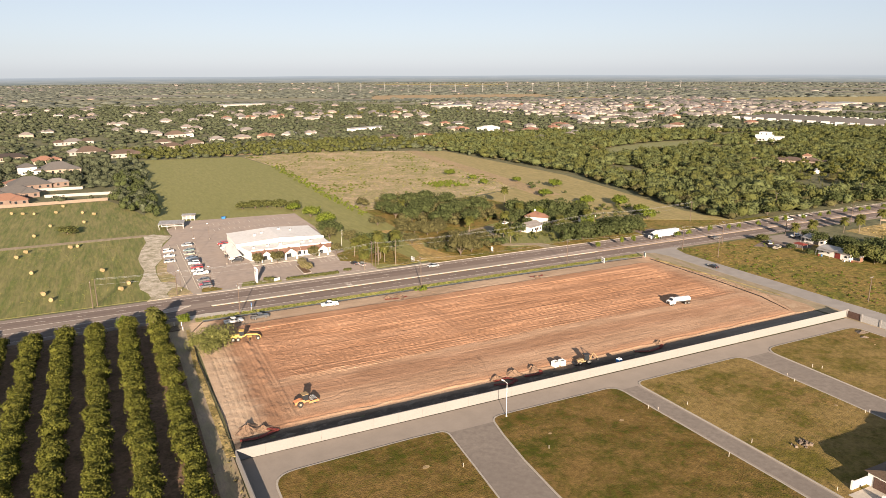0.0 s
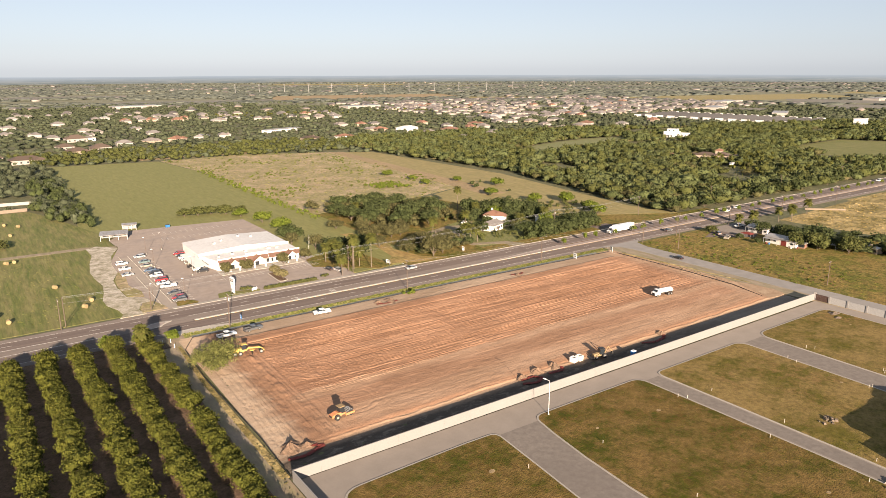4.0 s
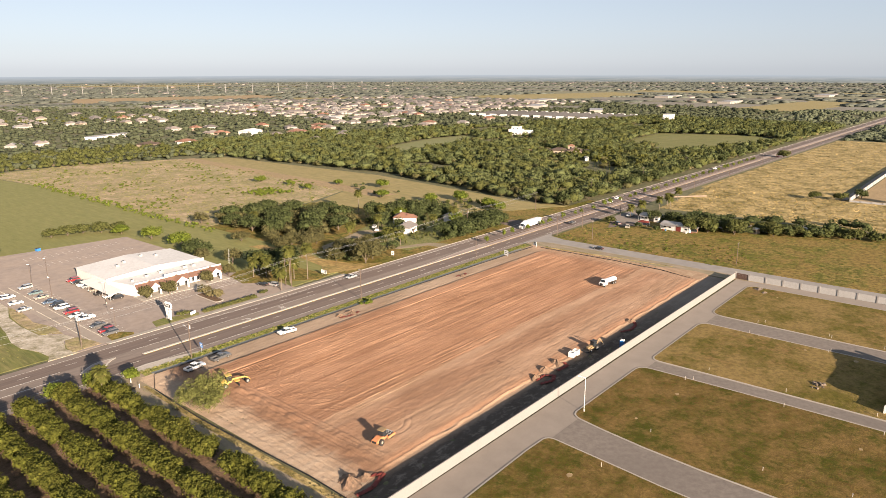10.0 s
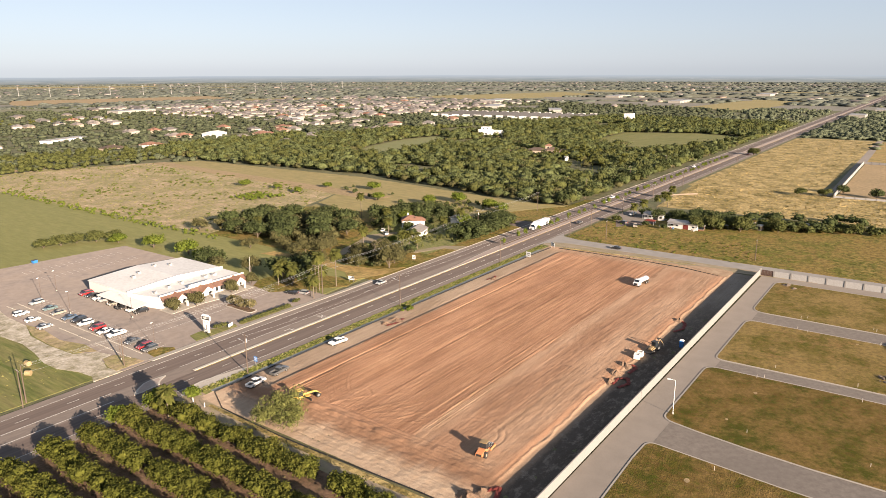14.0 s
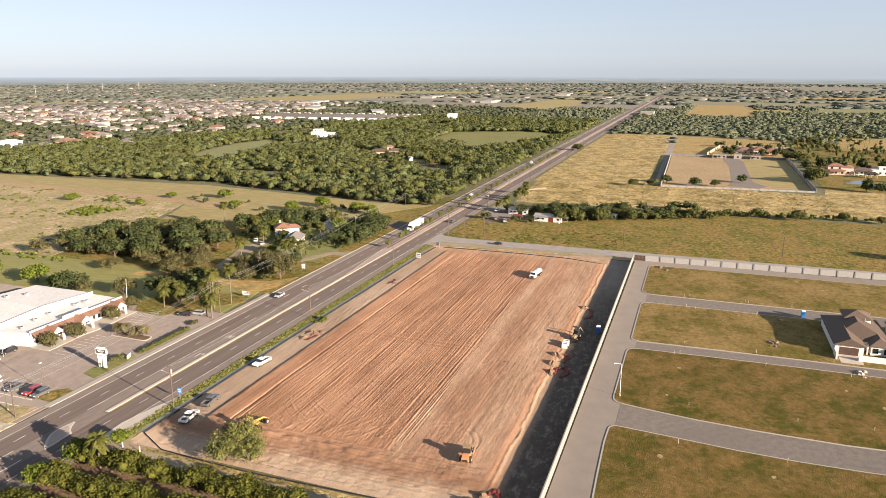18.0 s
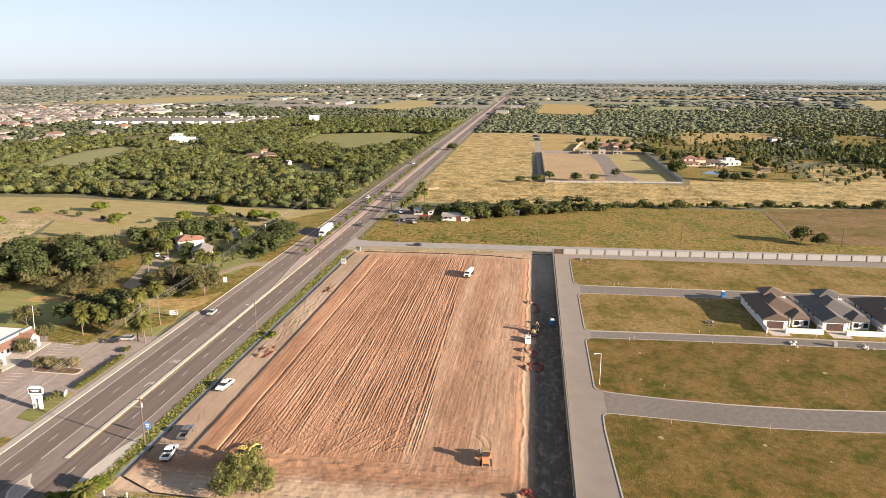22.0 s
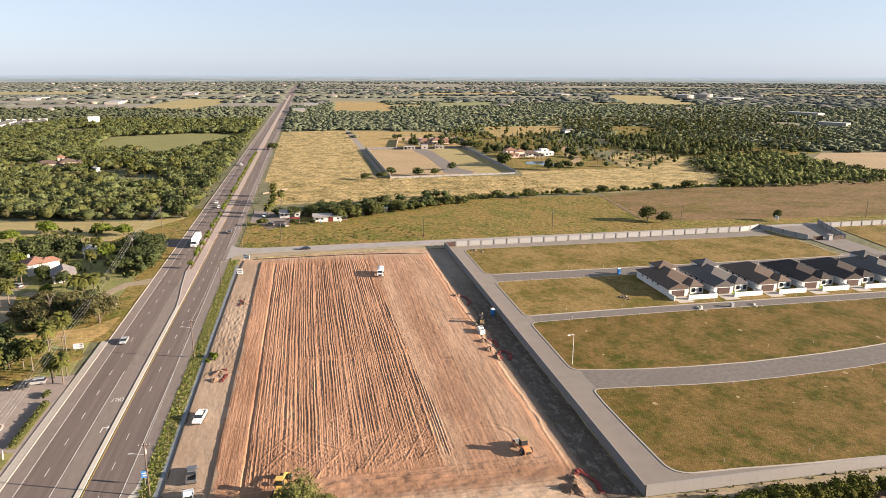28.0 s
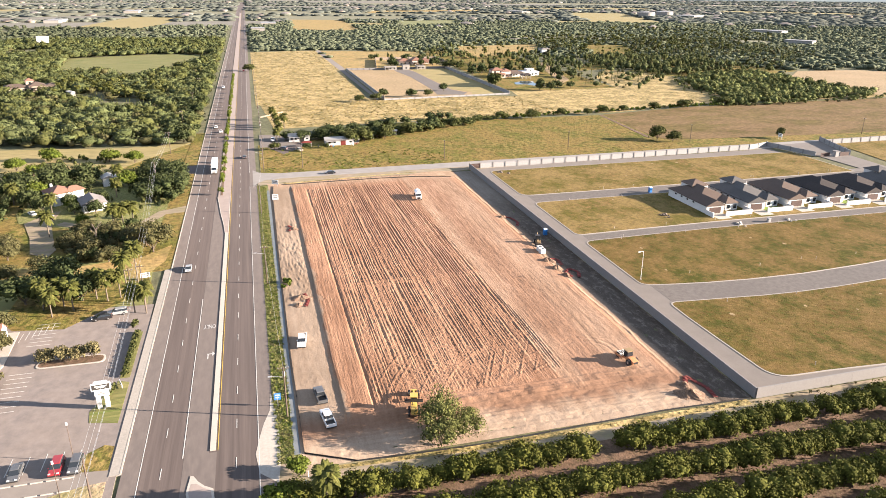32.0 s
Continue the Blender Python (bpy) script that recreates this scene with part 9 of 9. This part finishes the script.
scatter("meadow_shrubs", T_BUSH, np.concatenate([sprinkle([(228, 232), (300, 232), (262, 210), (262, 150), (228, 140)], 160, 3, (.2, .5), (.12, .35)), sprinkle([(330, 110), (342, 0), (350, -110), (356, -110), (346, 0), (338, 110)], 130, 3, (.6, 1.3), (.6, 1.2))]), M_LEAFBRIGHT, "low green weeds and shrubs in the meadow", "shrubs")
scatter("scrub_bushes", T_BUSH, np.concatenate([patchy(sprinkle(FIELDS[2][1], 1500, 3.4, (.2, 1.0), (.15, .55)), 520), sprinkle([(206, 440), (230, 436), (228, 462), (204, 462)], 120, 2.5, (.5, 1.0), (.4, .8)), sprinkle([(124, 368), (132, 372), (136, 600), (126, 606)], 160, 4, (.4, 1.0), (.4, .8))]), M_LEAFBRIGHT, "low scattered bushes in the fallow field", "shrubs")
scatter("ditch_weeds", T_BUSH, np.concatenate([sprinkle([(20, 232.7), (206, 232.4), (208, 235.4), (20, 235.6)], 520, .8, (.10, .30), (.06, .2)), sprinkle([(209.6, 168), (211, 172), (211, 226), (210.0, 226)], 60, 1.2, (.08, .2), (.05, .14)), sprinkle([(96, 228), (102, 228.5), (102, 231), (96, 231)], 5, 1.4, (.5, .8), (.4, .8))]), M_LEAFBRIGHT, "lush weeds in the roadside ditch", "weeds")
scatter("track_weeds", T_BUSH, np.concatenate([sprinkle([(14.8, 130), (17, 142), (16.8, 226), (14.6, 226)], 70, 1.4, (.08, .2), (.06, .16)), sprinkle([(16.2, 30), (17.6, 30), (16.4, 138), (15.2, 138)], 30, 2, (.2, .4), (.2, .4))]), M_LEAFDRY, "sparse weeds beside the dirt track", "weeds")
scatter("orchard_litter", T_BUSH, sprinkle(rect(-46, 12, 90, 236), 380, 2.6, (.08, .3), (.05, .16)), M_LEAFDRY, "dry weeds and brush on the orchard floor", "weeds")


def hedge(x0, y0, x1, y1, w_, h_, seed):
    L, a = math.hypot(x1 - x0, y1 - y0), math.atan2(y1 - y0, x1 - x0)
    n = int(L / .8)
    P = np.array([(x0 + (x1 - x0) * (i + .5) / n, y0 + (y1 - y0) * (i + .5) / n, .05, i * 1.7, w_ / 3, h_ / 1.9) for i in range(n)])
    ob = scatter("hedge", T_BUSH, P, M_LEAF, "clipped dark green hedge beside the sidewalk", "hedge", kind="")
    return ob


hedge(58.5, 266.3, 79.5, 266.3, 1.8, .95, 1)
hedge(50, 268.8, 54, 267.5, 1.8, 1.5, 2)
hedge(82.5, 267.5, 85, 267.5, 2.0, 1.2, 3)

# ---- hay bales ----
def bale(x, y, a, first=[None]):
    if first[0] is None:
        b = MB().tube((0, -.75, .72), (0, .75, .72), .74, .74, 14)
        b.tube((0, -.78, .72), (0, -.74, .72), .6, .66, 14).tube((0, .74, .72), (0, .78, .72), .66, .6, 14)
        ob = part("hay_bale", b, M_STRAW)
        tagged(ob, "round straw-coloured hay bale on mown grass", "hay bale", "hay bales in the field")
        first[0] = ob
        ob.matrix_basis = pose(x, y, 0, 0, 0, a)
    else:
        copy_thing(first[0], pose(x, y, 0, 0, 0, a))


for i, (x, y) in enumerate(((-53, 467), (-47, 463), (-41, 460), (-30, 459), (-27, 479), (-16, 452), (-10, 444), (-31, 419), (-37, 396), (-20, 362), (-17, 363), (-41, 352), (-38, 361), (-33, 321), (-7, 312), (-27, 287), (-24, 278), (-1, 281), (2, 288), (-15, 422))):
    bale(x, y, 20 * math.sin(i * 2.3) + 15)

# ---- site clutter ----
M_MOUND = mixed("loose_brown_fill", [(.19, .118, .075), (.14, .086, .055), (.235, .155, .105), (.11, .075, .05)], (.5, 3), .95, .12, 3.0, grain=.8, sharp=(.4, .6))
def mound(x, y, r, h, seed, m=None, lb="loose mound of orange excavated soil"):
    g = np.random.default_rng(seed)
    n, k = 22, 7
    ph = g.uniform(0, 6.28, 4)
    vs = [(0, 0, h)]
    for j in range(1, k + 1):
        t = j / k
        for i in range(n):
            a = 6.2832 * i / n
            rr = r * t * (1 + .22 * math.sin(2 * a + ph[0]) + .12 * math.sin(5 * a + ph[1]) + g.uniform(-.05, .05))
            z = h * (.5 + .5 * math.cos(math.pi * min(t, 1) ** .9)) * (1 + .25 * math.sin(3 * a + ph[2])) + g.uniform(-.13, .13) * h * (1 - t) - .06 * t
            vs.append((rr * math.cos(a), rr * math.sin(a), z))
    fs = [(0, 1 + i, 1 + (i + 1) % n) for i in range(n)]
    for j in range(k - 1):
        o = 1 + j * n
        fs += [(o + i, o + n + i, o + n + (i + 1) % n, o + (i + 1) % n) for i in range(n)]
    ob = part("dirt_mound", MB().add(vs, fs), m or M_SOILTAN)
    ob.location = (x, y, .02)
    tagged(ob, lb, "dirt mound", "excavated mounds")


for i, (x, y, r, h) in enumerate(((92, 151.2, 2.6, 1.5), (86.5, 150.6, 2.2, 1.2), (98.5, 151.4, 2.8, 1.4), (143, 150.2, 2.2, 1.2), (21.5, 152.2, 3.2, 1.7), (25, 151.4, 2.0, 1.0), (148, 224.8, 2.2, 1.0), (90, 226.6, 3.0, 1.1), (85.5, 227.4, 2.0, .9))):
    mound(x, y, r, h * .75, 70 + i, M_MOUND)
mound(205.5, 129.0, 2.6, .7, 90, M_SOILGREY, "low heap of grey rubble at the lot's edge")
mound(202.5, 126.0, 2.0, .5, 91, M_SOILGREY, "low heap of grey rubble at the lot's edge")


def net(pts, h):
    s = thing("safety_net", "red plastic safety netting round a pit", "safety net", group="safety nets")
    for (x0, y0), (x1, y1) in zip(pts, pts[1:]):
        L, a = math.hypot(x1 - x0, y1 - y0), math.degrees(math.atan2(y1 - y0, x1 - x0))
        part("mesh_panel", MB().add([(-L / 2 + L * i / 6, v, .1 + .22 * h * (1 - abs(v)) * abs(math.sin(i * 1.9 + v * 2 + L))) for i in range(7) for v in (-.55, 0, .5)], [(3 * i + k, 3 * i + 3 + k, 3 * i + 4 + k, 3 * i + 1 + k) for i in range(6) for k in (0, 1)]), M_REDNET, s).matrix_basis = pose((x0 + x1) / 2, (y0 + y1) / 2, .05, 0, 0, a)
        part("stake", MB().tube((x0, y0, 0), (x0, y0, h * .6), .03), M_DARKMET, s)


net([(84, 147.5), (88, 146), (91, 147.5), (89, 149.6), (85, 149.4)], 1.0)
net([(94, 148.4), (99, 148.0), (100, 149.8)], 1.0)
net([(132, 148.6), (136, 146.8), (141, 147.6), (143, 149.2)], 1.0)
net([(19, 147.8), (23, 147.4), (28, 149.2), (25, 151)], 1.0)
net([(84, 225.8), (88, 224.8), (92.5, 225.6)], 1.0)
net([(146, 226.6), (150, 225.4), (152, 226.4)], 1.0)


def silt_fence(pts):
    s = thing("silt_fence", "low black silt fence staked round the site", "fence", kind="structure")
    for (x0, y0), (x1, y1) in zip(pts, pts[1:]):
        L, a = math.hypot(x1 - x0, y1 - y0), math.degrees(math.atan2(y1 - y0, x1 - x0))
        n = max(1, round(L / 4))
        sg = MB().box(0, 0, .17, L / n, .04, .36).mesh("fabric")
        st = MB().box(0, -.05, .32, .05, .05, .64).mesh("stake")
        for i in range(n):
            f = (i + .5) / n
            part("fabric", sg, M_BLACKFAB, s).matrix_basis = pose(x0 + (x1 - x0) * f, y0 + (y1 - y0) * f, 0, 0, 0, a)
            f = i / n
            part("stake", st, M_WOODPOLE, s).matrix_basis = pose(x0 + (x1 - x0) * f, y0 + (y1 - y0) * f, 0, 0, 0, a)


silt_fence([(17.0, 141), (17.6, 160), (16.9, 182), (16.4, 200), (17.4, 222), (22, 231), (60, 231.2), (120, 230.9), (190, 230.2), (206, 229.4)])
silt_fence([(207.4, 226), (208.2, 190), (207.2, 168), (203, 153)])


def portable_toilet(x, y, turn):
    s = thing("portable_toilet", "blue plastic portable toilet with a white roof", "portable toilet", pose(x, y, .1, 0, 0, turn), "portable toilets")
    part("cabin", MB().box(0, 0, 1.05, 1.15, 1.15, 2.1), M_BLUEP, s)
    part("roof", MB().box(0, 0, 2.2, 1.25, 1.25, .2, top=(.7, .7)), M_SIGNWHITE, s)
    part("door", MB().box(.59, 0, 1.0, .05, .8, 1.8), M_BLUEP, s)
    part("vent_pipe", MB().tube((-.4, .4, 2.1), (-.4, .4, 2.6), .05), M_DARKMET, s)


portable_toilet(121.2, 142.6, 95)
portable_toilet(159.2, 80.2, 180)


def inlet_box(x, y, turn):
    s = thing("concrete_inlet", "precast white concrete inlet box on the dirt", "concrete box", pose(x, y, .1, 0, 0, turn), "concrete inlets")
    for u, v, a, c in ((-.7, 0, .18, 1.6), (.7, 0, .18, 1.6), (0, -.71, 1.22, .18), (0, .71, 1.22, .18)):
        part("wall", MB().box(u, v, .75, a, c, 1.5), M_WHITE, s)
    part("base", MB().box(0, 0, .06, 1.7, 1.7, .12), M_CONC, s)


inlet_box(105.2, 150.3, 10)
inlet_box(107.4, 150.2, 4)


def sign(name, x, y, turn, w_, h_, z, m, lb, legs=2, bars=2, bar_m=None):
    s = thing(name, lb, "sign", pose(x, y, 0, 0, 0, turn))
    for k in ((-.35, .35) if legs == 2 else (0,)):
        part("post", MB().box(k * w_, 0, (z + h_) / 2, .09, .09, z + h_), M_STEEL, s)
    pn = part("panel", MB().box(0, 0, z + h_ / 2, w_, .08, h_), m, s)
    for i in range(bars):
        for y_ in (-.05, .05):
            part("text_bar", MB().box(0, y_, z + h_ * (.7 - .35 * i), w_ * (.7 - .15 * i), .02, h_ * .14), bar_m or M_DARKPANEL, pn)


sign("project_sign", 206.6, 228.6, 60, 3.0, 1.9, .8, M_SIGNWHITE, "white project sign board at the street corner")
sign("project_sign", 184.6, 229.4, 80, 2.4, 2.2, .5, M_SIGNWHITE, "white notice board beside the ditch")
sign("info_sign", 38.6, 234.9, 90, 1.3, 1.5, 1.6, M_SIGNBLUE, "blue roadside information sign with white bars", 1, 2, M_SIGNWHITE)
sign("sale_sign", 113.5, 268.5, 100, 2.6, 1.5, .8, M_SIGNWHITE, "white sale board in the roadside grass")
sign("yard_sign", 152.5, 268, 100, 1.4, 1.8, .6, M_SIGNWHITE, "white notice board by a driveway")
sign("billboard", 237.5, -47, 0, 3.2, 2.0, 1.2, M_SIGNWHITE, "white board beside the side street")
sign("banner", 54.5, 266.4, 20, 2.4, 1.0, .3, M_SIGNWHITE, "small white banner by the lot entrance")


def utility_marker(x, y, h, first={}):
    k = round(h, 1)
    if k not in first:
        s = thing("utility_marker", "short weathered utility stub standing in lot grass", "utility marker", pose(x, y, .18), "utility stubs on the lots")
        part("stub", MB().tube((0, 0, -.05), (0, 0, h), .07, .06, 8), M_CONC, s)
        part("cap", MB().tube((0, 0, h), (0, 0, h + .06), .11, .1, 8), M_CONC, s)
        first[k] = s
    else:
        copy_thing(first[k], pose(x, y, .18))


gm = random.Random(3)
for x_ in (25, 58.6, 79, 111.4, 120.6, 155.8, 168.6):
    y_ = 118.0
    while y_ > -40:
        if not (x_ == 122.4 and y_ < 80):
            utility_marker(x_ + gm.uniform(-.5, .5), y_ + gm.uniform(-4, 4), gm.choice((.7, .9)))
            if gm.random() < .4:
                utility_marker(x_ + 1.2, y_ + gm.uniform(-2, 2), .7)
        y_ -= gm.uniform(16, 26)
for i in range(34):
    x_, y_ = gm.choice((gm.uniform(28, 60), gm.uniform(79, 113), gm.uniform(124, 155), gm.uniform(174, 205))), gm.uniform(20, 126)
    if 122 < x_ < 156 and y_ < 80:
        continue
    r_ = gm.uniform(.35, .8)
    ob = part("bare_spot", MB().prism([(r_ * math.cos(a * .7) * gm.uniform(.8, 1.3), r_ * math.sin(a * .7) * gm.uniform(.6, 1.0)) for a in range(9)], 0, .02), M_TRACKF)
    ob.location = (x_, y_, .18)
    tagged(ob, "small pale bare spot in the lot grass", "bare spot", "bare spots on the lots", kind="structure")


def boulder_heap(x, y, n, seed, m):
    g = random.Random(seed)
    s = thing("rubble_heap", "small heap of broken concrete rubble on grass", "rubble", pose(x, y, .18))
    for i in range(n):
        q = g.uniform(.3, .7)
        part("chunk", MB().box(g.uniform(-2.2, 2.2), g.uniform(-1.4, 1.4), q * .3, q * 1.6, q * 1.2, q * .8, g.uniform(0, 90), (.6, .7)), m, s)


boulder_heap(129.5, 91.5, 14, 1, M_SOILGREY)
boulder_heap(113.8, 71, 8, 2, M_CONC)
boulder_heap(114.5, 50, 7, 3, M_CONC)
bx = thing("electric_cabinet", "grey utility cabinet beside the alley", "cabinet", pose(114.2, 59, .18))
part("body", MB().box(0, 0, .6, 1.2, 1.0, 1.2), M_WALLGREY, bx)
part("lid", MB().box(0, 0, 1.24, 1.3, 1.1, .08), M_STEEL, bx)
du = thing("dumpster", "blue steel dumpster at the lot's back edge", "dumpster", pose(55, 399, .03, 0, 0, 10))
part("bin", MB().box(0, 0, .7, 1.8, 1.3, 1.2, top=(1.1, 1.1)), M_BLUEP, du)
part("lid", MB().box(0, 0, 1.36, 2.0, 1.5, .1), M_DARKMET, du)
fp = thing("flag_pole", "white flag pole in front of the field", "flag pole", pose(93, 304, 0, 0, 4, 0))
part("pole", MB().tube((0, 0, 0), (0, 0, 9), .07, .04), M_SIGNWHITE, fp)


# white marker posts and a worn cattle guard where the track meets the road
for x, y in ((15.4, 230.8), (15.3, 226.0), (13.2, 231.4)):
    mp_ = thing("marker_post", "short white marker post beside the track", "post", pose(x, y, .05), "marker posts")
    part("shaft", MB().box(0, 0, .55, .14, .14, 1.1), M_SIGNWHITE, mp_)
    part("cap", MB().box(0, 0, 1.13, .2, .2, .06), M_SIGNWHITE, mp_)
cg = thing("cattle_guard", "worn brown cattle guard of long bars", "cattle guard", pose(12.6, 228.6, .06, 0, 0, 8))
for k_ in range(8):
    part("bar", MB().box(-1.6 + .45 * k_, 0, .06, .16, 4.4, .12), M_WOODPOLE, cg)
for y_ in (-2.2, 2.2):
    part("rail", MB().box(0, y_, .1, 3.8, .14, .2), M_WOODPOLE, cg)


board_fence([(373, 231), (382, 223), (390, 216)], .9, "pale board fence beside the roadside palms")


slab("bare_patch", [(96.5, -4), (100, 3.5), (106.8, 2.4), (108.5, -8), (107.6, -16), (100, -14)], .19, M_SOILTAN, "pale bare sandy patch in the lot grass", "bare earth", .05)
lamp_post("street_lamp", 61.2, 42.6, 8.9, 1.5, -80, "slim white street lamp beside the lot kerb")
